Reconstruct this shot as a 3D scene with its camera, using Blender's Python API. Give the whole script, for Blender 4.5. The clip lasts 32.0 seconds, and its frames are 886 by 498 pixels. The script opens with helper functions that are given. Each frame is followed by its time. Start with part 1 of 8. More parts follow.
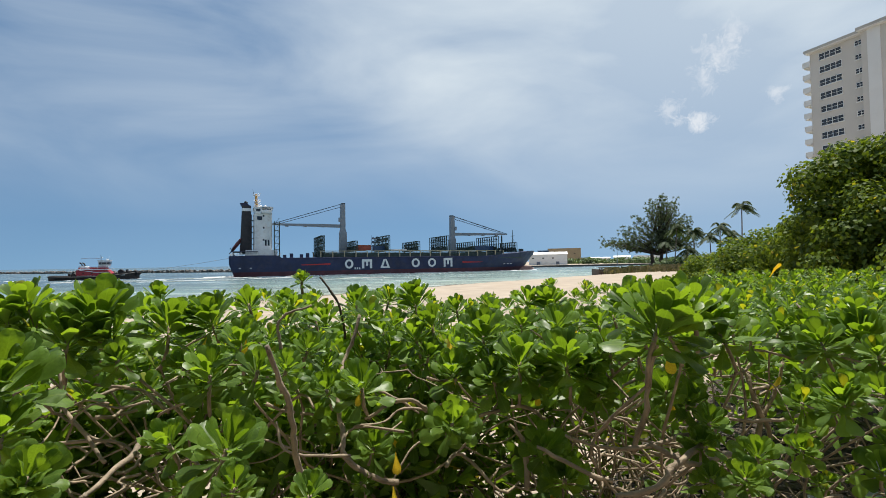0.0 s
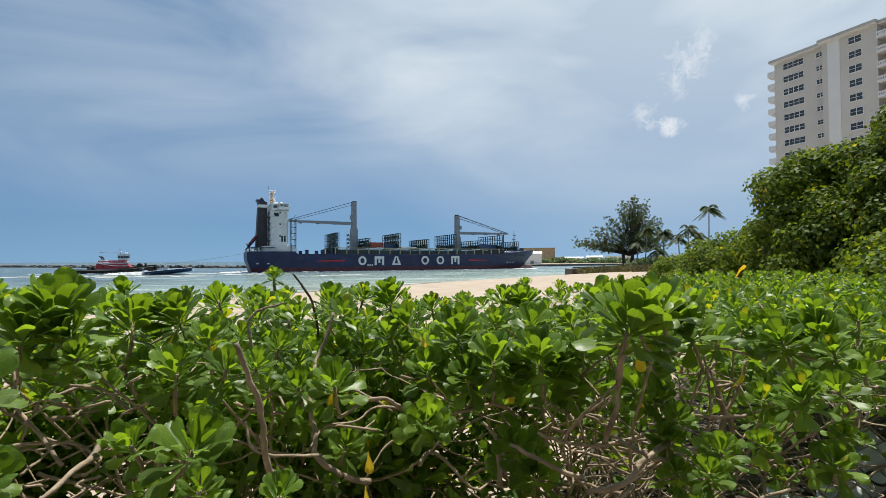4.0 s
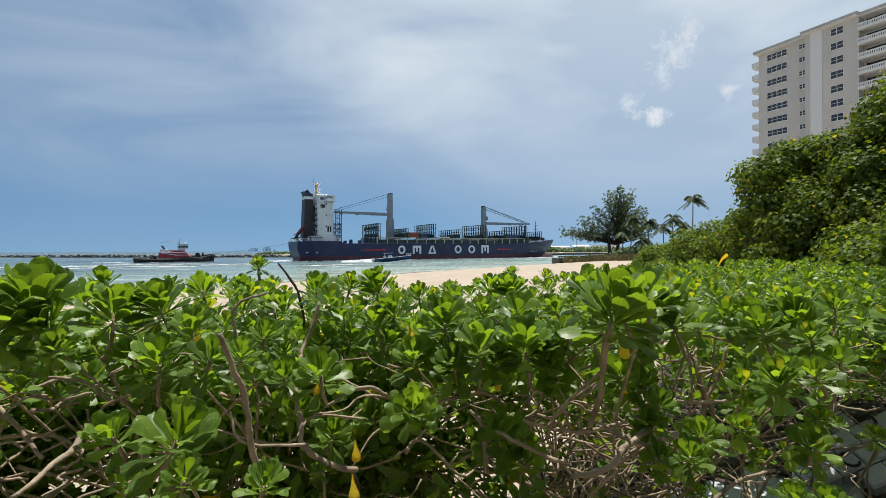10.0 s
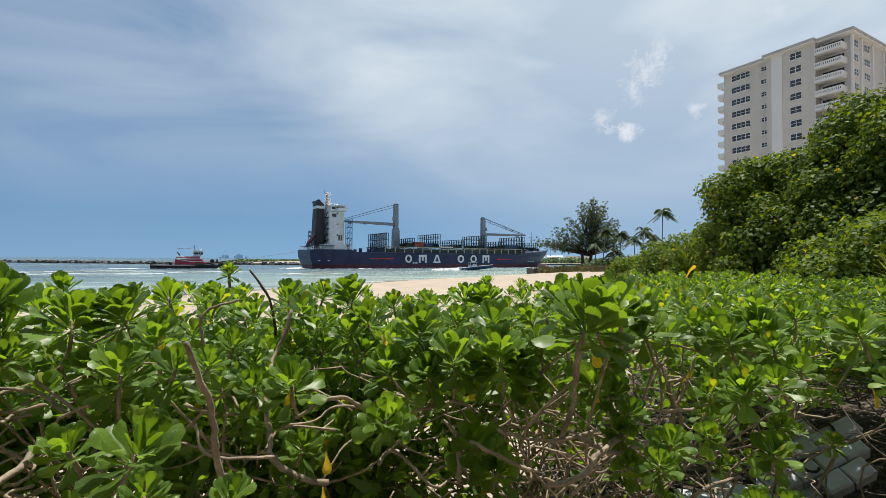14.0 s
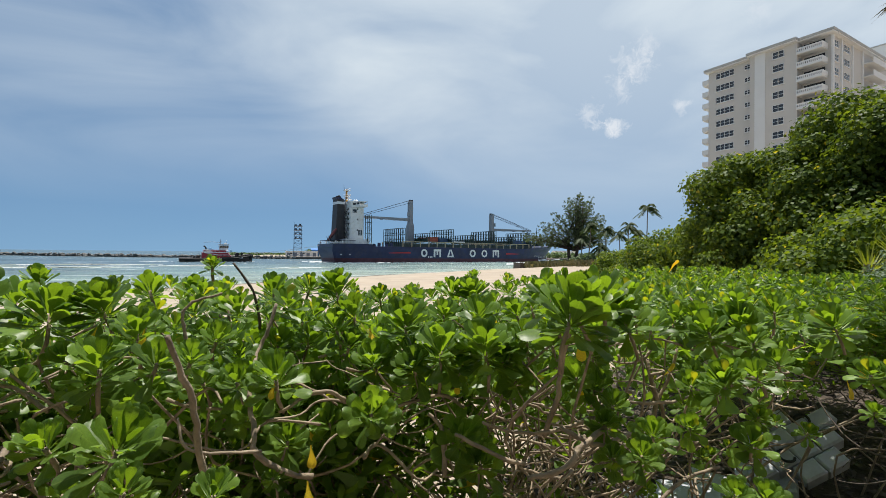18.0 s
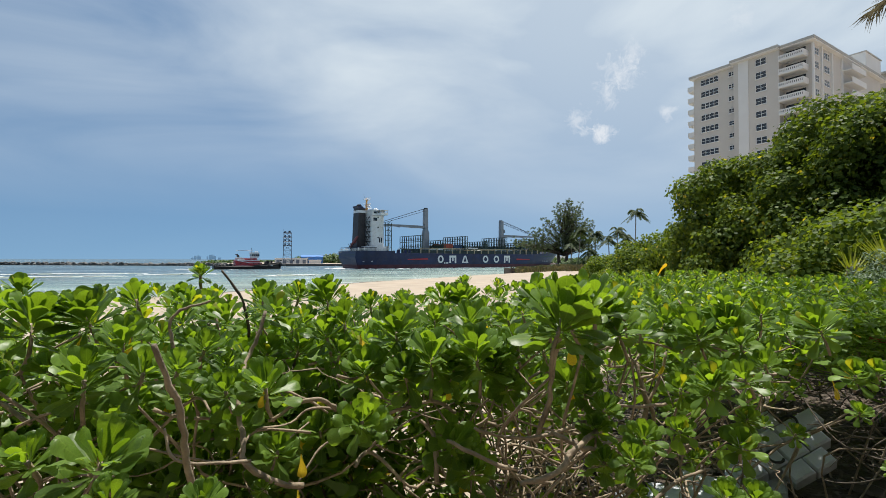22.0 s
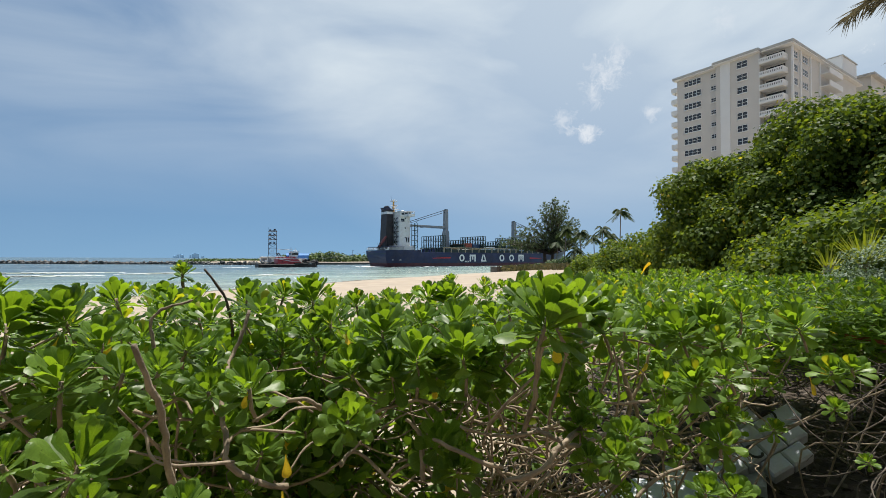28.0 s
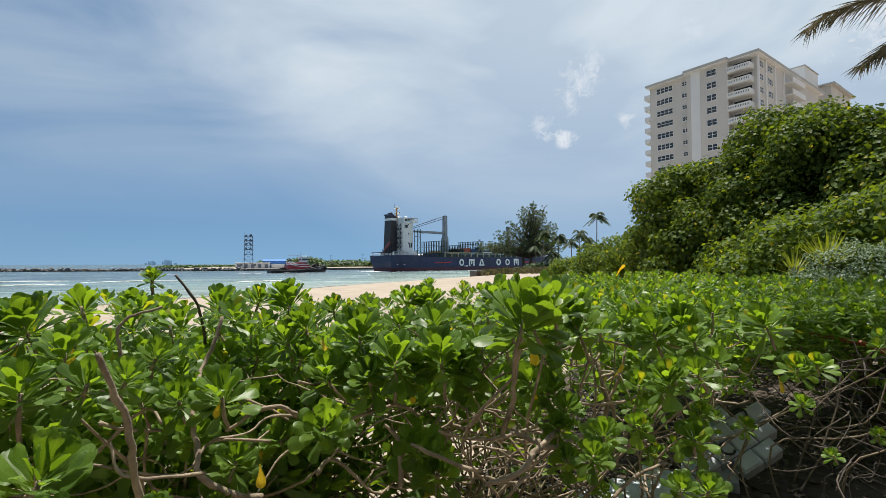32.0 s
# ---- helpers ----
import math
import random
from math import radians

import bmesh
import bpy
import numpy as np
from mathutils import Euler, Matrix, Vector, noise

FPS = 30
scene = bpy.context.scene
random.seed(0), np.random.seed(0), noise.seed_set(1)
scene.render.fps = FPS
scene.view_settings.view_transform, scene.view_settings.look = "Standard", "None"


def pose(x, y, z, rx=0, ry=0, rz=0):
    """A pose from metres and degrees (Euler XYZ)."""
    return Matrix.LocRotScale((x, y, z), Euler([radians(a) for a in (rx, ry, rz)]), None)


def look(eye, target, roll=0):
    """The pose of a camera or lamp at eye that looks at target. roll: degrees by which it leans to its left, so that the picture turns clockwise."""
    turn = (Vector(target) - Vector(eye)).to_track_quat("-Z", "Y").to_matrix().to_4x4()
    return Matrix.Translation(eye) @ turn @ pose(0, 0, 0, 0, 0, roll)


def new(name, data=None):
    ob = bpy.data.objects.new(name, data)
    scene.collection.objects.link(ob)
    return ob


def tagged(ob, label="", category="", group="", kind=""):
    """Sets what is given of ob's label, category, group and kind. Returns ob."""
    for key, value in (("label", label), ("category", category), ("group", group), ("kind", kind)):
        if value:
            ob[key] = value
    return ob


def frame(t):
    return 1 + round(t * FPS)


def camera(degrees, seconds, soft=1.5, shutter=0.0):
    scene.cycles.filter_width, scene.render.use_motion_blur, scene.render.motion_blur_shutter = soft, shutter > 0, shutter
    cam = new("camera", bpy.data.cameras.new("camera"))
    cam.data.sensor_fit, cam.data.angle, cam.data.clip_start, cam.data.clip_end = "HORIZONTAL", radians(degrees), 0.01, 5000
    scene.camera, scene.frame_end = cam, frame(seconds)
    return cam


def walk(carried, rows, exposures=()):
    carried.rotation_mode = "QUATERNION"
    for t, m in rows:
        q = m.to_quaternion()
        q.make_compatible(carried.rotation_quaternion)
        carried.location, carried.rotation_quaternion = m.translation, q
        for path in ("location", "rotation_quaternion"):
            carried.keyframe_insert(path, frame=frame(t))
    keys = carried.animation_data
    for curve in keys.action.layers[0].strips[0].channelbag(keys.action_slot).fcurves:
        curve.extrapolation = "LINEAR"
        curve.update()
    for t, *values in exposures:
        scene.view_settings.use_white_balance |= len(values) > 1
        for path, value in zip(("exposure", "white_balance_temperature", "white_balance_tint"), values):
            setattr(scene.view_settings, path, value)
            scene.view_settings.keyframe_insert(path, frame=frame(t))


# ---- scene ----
cam = camera(88.65, 32.0, soft=0.4)
walk(cam, [
    (0, look((0.0001, 0.0000, 5.2001), (0.0001, 1.9991, 5.2596), -0.895)),
    (0.5, look((-0.0014, 0.0016, 5.2011), (0.0056, 2.0008, 5.2573), -0.836)),
    (1, look((-0.0001, 0.0010, 5.2010), (0.0201, 2.0001, 5.2568), -0.817)),
    (1.5, look((-0.0006, 0.0014, 5.2013), (0.0419, 2.0002, 5.2557), -0.693)),
    (2, look((-0.0000, 0.0018, 5.2010), (0.0675, 1.9999, 5.2557), -0.563)),
    (2.5, look((-0.0008, 0.0032, 5.1998), (0.0867, 2.0005, 5.2546), -0.419)),
    (3, look((-0.0011, 0.0034, 5.1996), (0.0987, 2.0002, 5.2539), -0.324)),
    (3.5, look((-0.0006, 0.0036, 5.2001), (0.1050, 2.0001, 5.2535), -0.253)),
    (5.5, look((0.0019, 0.0053, 5.1986), (0.1071, 2.0023, 5.2270), -0.167)),
    (6, look((0.0023, 0.0056, 5.1986), (0.1037, 2.0030, 5.2180), -0.272)),
    (6.5, look((0.0027, 0.0066, 5.1988), (0.1043, 2.0040, 5.2107), -0.295)),
    (7, look((0.0030, 0.0067, 5.1994), (0.1065, 2.0040, 5.2080), -0.298)),
    (7.5, look((0.0035, 0.0071, 5.1986), (0.1100, 2.0042, 5.2095), -0.335)),
    (8, look((0.0030, 0.0072, 5.1992), (0.1182, 2.0038, 5.2106), -0.387)),
    (8.5, look((0.0035, 0.0057, 5.1990), (0.1282, 2.0018, 5.2110), -0.441)),
    (9, look((0.0026, 0.0063, 5.1985), (0.1396, 2.0016, 5.2083), -0.440)),
    (9.5, look((0.0036, 0.0077, 5.1986), (0.1521, 2.0022, 5.2051), -0.387)),
    (10, look((0.0027, 0.0074, 5.1992), (0.1632, 2.0009, 5.2019), -0.289)),
    (10.5, look((0.0033, 0.0084, 5.1997), (0.1707, 2.0014, 5.1976), -0.304)),
    (11, look((0.0034, 0.0093, 5.1989), (0.1784, 2.0017, 5.1940), -0.304)),
    (11.5, look((0.0030, 0.0099, 5.1988), (0.1832, 2.0018, 5.1965), -0.177)),
    (12, look((0.0018, 0.0099, 5.1982), (0.1933, 2.0007, 5.2070), 0.020)),
    (12.5, look((0.0019, 0.0087, 5.1979), (0.2125, 1.9975, 5.2195), 0.158)),
    (13, look((0.0029, 0.0089, 5.1987), (0.2357, 1.9951, 5.2296), 0.293)),
    (13.5, look((0.0030, 0.0095, 5.1979), (0.2549, 1.9932, 5.2370), 0.373)),
    (14, look((0.0033, 0.0094, 5.1970), (0.2691, 1.9912, 5.2409), 0.355)),
    (14.5, look((0.0042, 0.0088, 5.1977), (0.2750, 1.9899, 5.2419), 0.336)),
    (16.5, look((0.0047, 0.0115, 5.1960), (0.3097, 1.9878, 5.2277), 0.563)),
    (17, look((0.0044, 0.0105, 5.1966), (0.3169, 1.9858, 5.2227), 0.600)),
    (17.5, look((0.0058, 0.0114, 5.1968), (0.3236, 1.9859, 5.2164), 0.613)),
    (18, look((0.0059, 0.0112, 5.1961), (0.3272, 1.9851, 5.2151), 0.597)),
    (18.5, look((0.0038, 0.0109, 5.1971), (0.3325, 1.9836, 5.2179), 0.692)),
    (19, look((0.0041, 0.0123, 5.1961), (0.3413, 1.9836, 5.2190), 0.720)),
    (19.5, look((0.0059, 0.0126, 5.1952), (0.3451, 1.9834, 5.2235), 0.619)),
    (20, look((0.0052, 0.0103, 5.1963), (0.3439, 1.9811, 5.2338), 0.511)),
    (20.5, look((0.0041, 0.0102, 5.1969), (0.3445, 1.9805, 5.2409), 0.410)),
    (21, look((0.0043, 0.0117, 5.1960), (0.3516, 1.9808, 5.2434), 0.315)),
    (21.5, look((0.0061, 0.0119, 5.1954), (0.3630, 1.9792, 5.2421), 0.219)),
    (22, look((0.0064, 0.0104, 5.1952), (0.3685, 1.9768, 5.2402), 0.131)),
    (22.5, look((0.0061, 0.0128, 5.1957), (0.3714, 1.9788, 5.2362), 0.123)),
    (23, look((0.0058, 0.0124, 5.1957), (0.3766, 1.9773, 5.2358), 0.059)),
    (23.5, look((0.0077, 0.0110, 5.1959), (0.3849, 1.9746, 5.2367), -0.059)),
    (24, look((0.0070, 0.0112, 5.1957), (0.3889, 1.9739, 5.2365), -0.008)),
    (24.5, look((0.0059, 0.0115, 5.1954), (0.3889, 1.9740, 5.2370), -0.023)),
    (25, look((0.0065, 0.0114, 5.1953), (0.3977, 1.9723, 5.2377), 0.066)),
    (25.5, look((0.0071, 0.0112, 5.1953), (0.4128, 1.9691, 5.2391), 0.109)),
    (27.5, look((0.0077, 0.0111, 5.1951), (0.4263, 1.9663, 5.2350), 0.181)),
    (28, look((0.0079, 0.0112, 5.1950), (0.4271, 1.9664, 5.2344), 0.165)),
    (28.5, look((0.0089, 0.0119, 5.1950), (0.4295, 1.9668, 5.2356), 0.126)),
    (29, look((0.0093, 0.0129, 5.1943), (0.4351, 1.9666, 5.2377), 0.030)),
    (29.5, look((0.0091, 0.0125, 5.1945), (0.4390, 1.9652, 5.2415), 0.008)),
    (30, look((0.0090, 0.0126, 5.1937), (0.4515, 1.9623, 5.2470), -0.060)),
    (30.5, look((0.0103, 0.0124, 5.1940), (0.4703, 1.9579, 5.2500), -0.130)),
    (31, look((0.0114, 0.0120, 5.1939), (0.4867, 1.9538, 5.2513), -0.211)),
    (31.5, look((0.0128, 0.0115, 5.1937), (0.5022, 1.9499, 5.2514), -0.207)),
    (32, look((0.0131, 0.0123, 5.1925), (0.5205, 1.9460, 5.2520), -0.262)),
])
scene.view_settings.exposure = 0.47

# ---- light ----
SUN_EL, SUN_AZ = 73.0, 16.0   # degrees above the horizon, degrees right of +y


def make_world():
    w = bpy.data.worlds.new("sky")
    scene.world = w
    w.use_nodes = True
    nt = w.node_tree
    N, L = nt.nodes, nt.links
    N.clear()
    out = N.new("ShaderNodeOutputWorld")
    bg = N.new("ShaderNodeBackground")
    bg.inputs["Strength"].default_value = 0.072
    sky = N.new("ShaderNodeTexSky")
    sky.sky_type = "NISHITA"
    sky.sun_disc = False
    sky.sun_elevation, sky.sun_rotation = radians(SUN_EL), radians(SUN_AZ)
    sky.air_density, sky.dust_density, sky.ozone_density = 1.0, 0.7, 0.7
    co = N.new("ShaderNodeTexCoord")
    # a humid blue haze down to the horizon: the sky is looked up a little higher than it stands
    up0 = N.new("ShaderNodeVectorMath")
    up0.operation = "ADD"
    up0.inputs[1].default_value = (0, 0, 0.24)
    L.new(co.outputs["Generated"], up0.inputs[0])
    nrm = N.new("ShaderNodeVectorMath")
    nrm.operation = "NORMALIZE"
    L.new(up0.outputs["Vector"], nrm.inputs[0])
    L.new(nrm.outputs["Vector"], sky.inputs["Vector"])
    # thin cirrus veil: stretched noise, denser overhead
    mp = N.new("ShaderNodeMapping")
    mp.inputs["Rotation"].default_value = (0.3, 0.55, 0.2)
    mp.inputs["Scale"].default_value = (1.0, 1.6, 3.2)
    L.new(co.outputs["Generated"], mp.inputs["Vector"])
    n1 = N.new("ShaderNodeTexNoise")
    n1.inputs["Scale"].default_value, n1.inputs["Detail"].default_value = 1.5, 7.0
    n1.inputs["Roughness"].default_value, n1.inputs["Distortion"].default_value = 0.5, 0.5
    L.new(mp.outputs["Vector"], n1.inputs["Vector"])
    veil = N.new("ShaderNodeMapRange")
    veil.inputs["From Min"].default_value, veil.inputs["From Max"].default_value = 0.36, 0.66
    veil.inputs["To Min"].default_value, veil.inputs["To Max"].default_value = 0.1, 0.9
    L.new(n1.outputs["Fac"], veil.inputs["Value"])
    sep = N.new("ShaderNodeSeparateXYZ")
    L.new(co.outputs["Generated"], sep.inputs["Vector"])
    up = N.new("ShaderNodeMapRange")
    up.inputs["From Min"].default_value, up.inputs["From Max"].default_value = 0.08, 0.42
    up.inputs["To Min"].default_value, up.inputs["To Max"].default_value = 0.04, 1.0
    L.new(sep.outputs["Z"], up.inputs["Value"])
    mul = N.new("ShaderNodeMath")
    mul.operation = "MULTIPLY"
    # a brighter patch of veil at a set bearing, right of and below the sun
    sd = N.new("ShaderNodeVectorMath")
    sd.operation = "DOT_PRODUCT"
    a, e = radians(38), radians(46)
    sd.inputs[1].default_value = (math.sin(a) * math.cos(e), math.cos(a) * math.cos(e), math.sin(e))
    L.new(co.outputs["Generated"], sd.inputs[0])
    glow = N.new("ShaderNodeMapRange")
    glow.inputs["From Min"].default_value, glow.inputs["From Max"].default_value = 0.6, 1.0
    glow.inputs["To Min"].default_value, glow.inputs["To Max"].default_value = 0.0, 0.72
    L.new(sd.outputs["Value"], glow.inputs["Value"])
    vsum = N.new("ShaderNodeMath")
    vsum.use_clamp = True
    L.new(veil.outputs["Result"], mul.inputs[0])
    L.new(up.outputs["Result"], mul.inputs[1])
    L.new(mul.outputs["Value"], vsum.inputs[0])
    L.new(glow.outputs["Result"], vsum.inputs[1])
    mix = N.new("ShaderNodeMix")
    mix.data_type = "RGBA"
    mix.inputs["B"].default_value = (6.45, 7.35, 8.15, 1)
    L.new(vsum.outputs["Value"], mix.inputs["Factor"])
    tint = N.new("ShaderNodeMix")
    tint.data_type, tint.blend_type = "RGBA", "MULTIPLY"
    tint.inputs["Factor"].default_value = 1.0
    tint.inputs["B"].default_value = (0.76, 0.98, 1.03, 1)
    L.new(sky.outputs["Color"], tint.inputs["A"])
    L.new(tint.outputs["Result"], mix.inputs["A"])
    last = mix.outputs["Result"]
    # three small cumulus puffs and some wisps, each a noisy patch round its own direction
    n2 = N.new("ShaderNodeTexNoise")
    n2.inputs["Scale"].default_value, n2.inputs["Detail"].default_value = 46.0, 9.0
    n2.inputs["Roughness"].default_value, n2.inputs["Distortion"].default_value = 0.7, 0.6
    L.new(co.outputs["Generated"], n2.inputs["Vector"])
    for az, el, size, amount in ((29.8, 14.9, 0.05, 0.85), (28.0, 15.2, 0.03, 0.6), (31.8, 21.0, 0.075, 0.6), (30.4, 19.2, 0.06, 0.4), (36.8, 16.3, 0.032, 0.6), (33.4, 23.2, 0.05, 0.45),
                                 (27.0, 16.5, 0.05, 0.5), (62.0, 20.5, 0.16, 0.95), (44.0, 24.0, 0.05, 0.3)):
        a, e = radians(az), radians(el)
        d = (math.sin(a) * math.cos(e), math.cos(a) * math.cos(e), math.sin(e))
        vd = N.new("ShaderNodeVectorMath")
        vd.operation = "DISTANCE"
        vd.inputs[1].default_value = d
        L.new(co.outputs["Generated"], vd.inputs[0])
        fall = N.new("ShaderNodeMapRange")
        fall.inputs["From Min"].default_value, fall.inputs["From Max"].default_value = 0.0, size
        fall.inputs["To Min"].default_value, fall.inputs["To Max"].default_value = 0.26, -0.22
        L.new(vd.outputs["Value"], fall.inputs["Value"])
        add = N.new("ShaderNodeMath")
        L.new(fall.outputs["Result"], add.inputs[0])
        L.new(n2.outputs["Fac"], add.inputs[1])
        cut = N.new("ShaderNodeMapRange")
        cut.inputs["From Min"].default_value, cut.inputs["From Max"].default_value = 0.54, 0.78
        cut.inputs["To Max"].default_value = amount
        L.new(add.outputs["Value"], cut.inputs["Value"])
        m2 = N.new("ShaderNodeMix")
        m2.data_type = "RGBA"
        m2.inputs["B"].default_value = (8.0, 8.4, 8.9, 1)
        L.new(cut.outputs["Result"], m2.inputs["Factor"])
        L.new(last, m2.inputs["A"])
        last = m2.outputs["Result"]
    L.new(last, bg.inputs["Color"])
    L.new(bg.outputs["Background"], out.inputs["Surface"])


make_world()
_sun = bpy.data.lights.new("sun", "SUN")
_sun.energy, _sun.angle, _sun.color = 5.0, radians(0.6), (1.0, 0.95, 0.87)
_a, _e = radians(SUN_AZ), radians(SUN_EL)
_d = Vector((math.sin(_a) * math.cos(_e), math.cos(_a) * math.cos(_e), math.sin(_e)))
new("sun", _sun).matrix_world = look(_d * 100, (0, 0, 0))

# ---- materials ----
def mat(name, col, rough=0.6, metal=0.0, var=0.18, scale=2.0, bump=0.15, bscale=30.0, dist=0.01, stain=None, stain_amount=0.0, stain_scale=0.6, spec=0.5):
    """A painted or mineral surface: colour that varies at two scales, stains, and fine relief."""
    m = bpy.data.materials.new(name)
    m.use_nodes = True
    N, L = m.node_tree.nodes, m.node_tree.links
    p = N["Principled BSDF"]
    p.inputs["Roughness"].default_value, p.inputs["Metallic"].default_value = rough, metal
    p.inputs["Specular IOR Level"].default_value = spec
    co = N.new("ShaderNodeTexCoord")
    n1, n2 = N.new("ShaderNodeTexNoise"), N.new("ShaderNodeTexNoise")
    n1.inputs["Scale"].default_value, n1.inputs["Detail"].default_value = scale, 6.0
    n2.inputs["Scale"].default_value, n2.inputs["Detail"].default_value = bscale, 4.0
    for n in (n1, n2):
        L.new(co.outputs["Object"], n.inputs["Vector"])
    r = N.new("ShaderNodeValToRGB")
    r.color_ramp.elements[0].position, r.color_ramp.elements[1].position = 0.3, 0.7
    r.color_ramp.elements[0].color = (*[c * (1 - var) for c in col], 1)
    r.color_ramp.elements[1].color = (*[min(1, c * (1 + var)) for c in col], 1)
    L.new(n1.outputs["Fac"], r.inputs["Fac"])
    last = r.outputs["Color"]
    if stain:
        n3 = N.new("ShaderNodeTexNoise")
        n3.inputs["Scale"].default_value, n3.inputs["Detail"].default_value, n3.inputs["Roughness"].default_value = stain_scale, 8.0, 0.65
        L.new(co.outputs["Object"], n3.inputs["Vector"])
        c = N.new("ShaderNodeMapRange")
        c.inputs["From Min"].default_value, c.inputs["From Max"].default_value, c.inputs["To Max"].default_value = 0.5, 0.72, stain_amount
        L.new(n3.outputs["Fac"], c.inputs["Value"])
        x = N.new("ShaderNodeMix")
        x.data_type = "RGBA"
        x.inputs["B"].default_value = (*stain, 1)
        L.new(c.outputs["Result"], x.inputs["Factor"])
        L.new(last, x.inputs["A"])
        last = x.outputs["Result"]
    L.new(last, p.inputs["Base Color"])
    if bump:
        b = N.new("ShaderNodeBump")
        b.inputs["Strength"].default_value, b.inputs["Distance"].default_value = bump, dist
        L.new(n2.outputs["Fac"], b.inputs["Height"])
        L.new(b.outputs["Normal"], p.inputs["Normal"])
    return m


def leaf_mat(name, dark, light, rough=0.32, trans=0.35, tcol=None, island=True, vein=0.0, spec=0.35, old=None, old_part=0.03):
    """A leaf: each one its own green, glossy above, letting some light through."""
    m = bpy.data.materials.new(name)
    m.use_nodes = True
    N, L = m.node_tree.nodes, m.node_tree.links
    p, out = N["Principled BSDF"], N["Material Output"]
    p.inputs["Roughness"].default_value, p.inputs["Specular IOR Level"].default_value = rough, spec
    if island:
        src = N.new("ShaderNodeNewGeometry").outputs["Random Per Island"]
    else:
        src = N.new("ShaderNodeObjectInfo").outputs["Random"]
    r = N.new("ShaderNodeValToRGB")
    r.color_ramp.elements[0].color, r.color_ramp.elements[1].color = (*dark, 1), (*light, 1)
    if old:
        r.color_ramp.elements[1].position = 1 - old_part - 0.01
        e = r.color_ramp.elements.new(1 - old_part)
        e.color = (*old, 1)
    L.new(src, r.inputs["Fac"])
    co = N.new("ShaderNodeTexCoord")
    n = N.new("ShaderNodeTexNoise")
    n.inputs["Scale"].default_value, n.inputs["Detail"].default_value = 22.0, 3.0
    L.new(co.outputs["Object"], n.inputs["Vector"])
    v = N.new("ShaderNodeMapRange")
    v.inputs["To Min"].default_value, v.inputs["To Max"].default_value = 0.7, 1.3
    L.new(n.outputs["Fac"], v.inputs["Value"])
    mu = N.new("ShaderNodeMix")
    mu.data_type, mu.blend_type = "RGBA", "MULTIPLY"
    mu.inputs["Factor"].default_value = 1.0
    L.new(r.outputs["Color"], mu.inputs["A"])
    L.new(v.outputs["Result"], mu.inputs["B"])
    body = mu.outputs["Result"]
    if vein:   # a pale midrib
        sx = N.new("ShaderNodeSeparateXYZ")
        L.new(co.outputs["Object"], sx.inputs["Vector"])
        ab = N.new("ShaderNodeMath")
        ab.operation = "ABSOLUTE"
        L.new(sx.outputs["Y"], ab.inputs[0])
        vr = N.new("ShaderNodeMapRange")
        vr.inputs["From Min"].default_value, vr.inputs["From Max"].default_value = 0.0, vein
        vr.inputs["To Min"].default_value, vr.inputs["To Max"].default_value = 0.55, 0.0
        L.new(ab.outputs["Value"], vr.inputs["Value"])
        vm = N.new("ShaderNodeMix")
        vm.data_type = "RGBA"
        vm.inputs["B"].default_value = (0.25, 0.34, 0.07, 1)
        L.new(vr.outputs["Result"], vm.inputs["Factor"])
        L.new(body, vm.inputs["A"])
        body = vm.outputs["Result"]
    L.new(body, p.inputs["Base Color"])
    t = N.new("ShaderNodeBsdfTranslucent")
    g = N.new("ShaderNodeMix")
    g.data_type, g.blend_type = "RGBA", "MULTIPLY"
    g.inputs["Factor"].default_value = 1.0
    g.inputs["B"].default_value = (*(tcol or (1.7, 1.75, 0.7)), 1)
    L.new(mu.outputs["Result"], g.inputs["A"])
    L.new(g.outputs["Result"], t.inputs["Color"])
    s = N.new("ShaderNodeMixShader")
    s.inputs["Fac"].default_value = trans
    L.new(p.outputs["BSDF"], s.inputs[1])
    L.new(t.outputs["BSDF"], s.inputs[2])
    L.new(s.outputs["Shader"], out.inputs["Surface"])
    return m


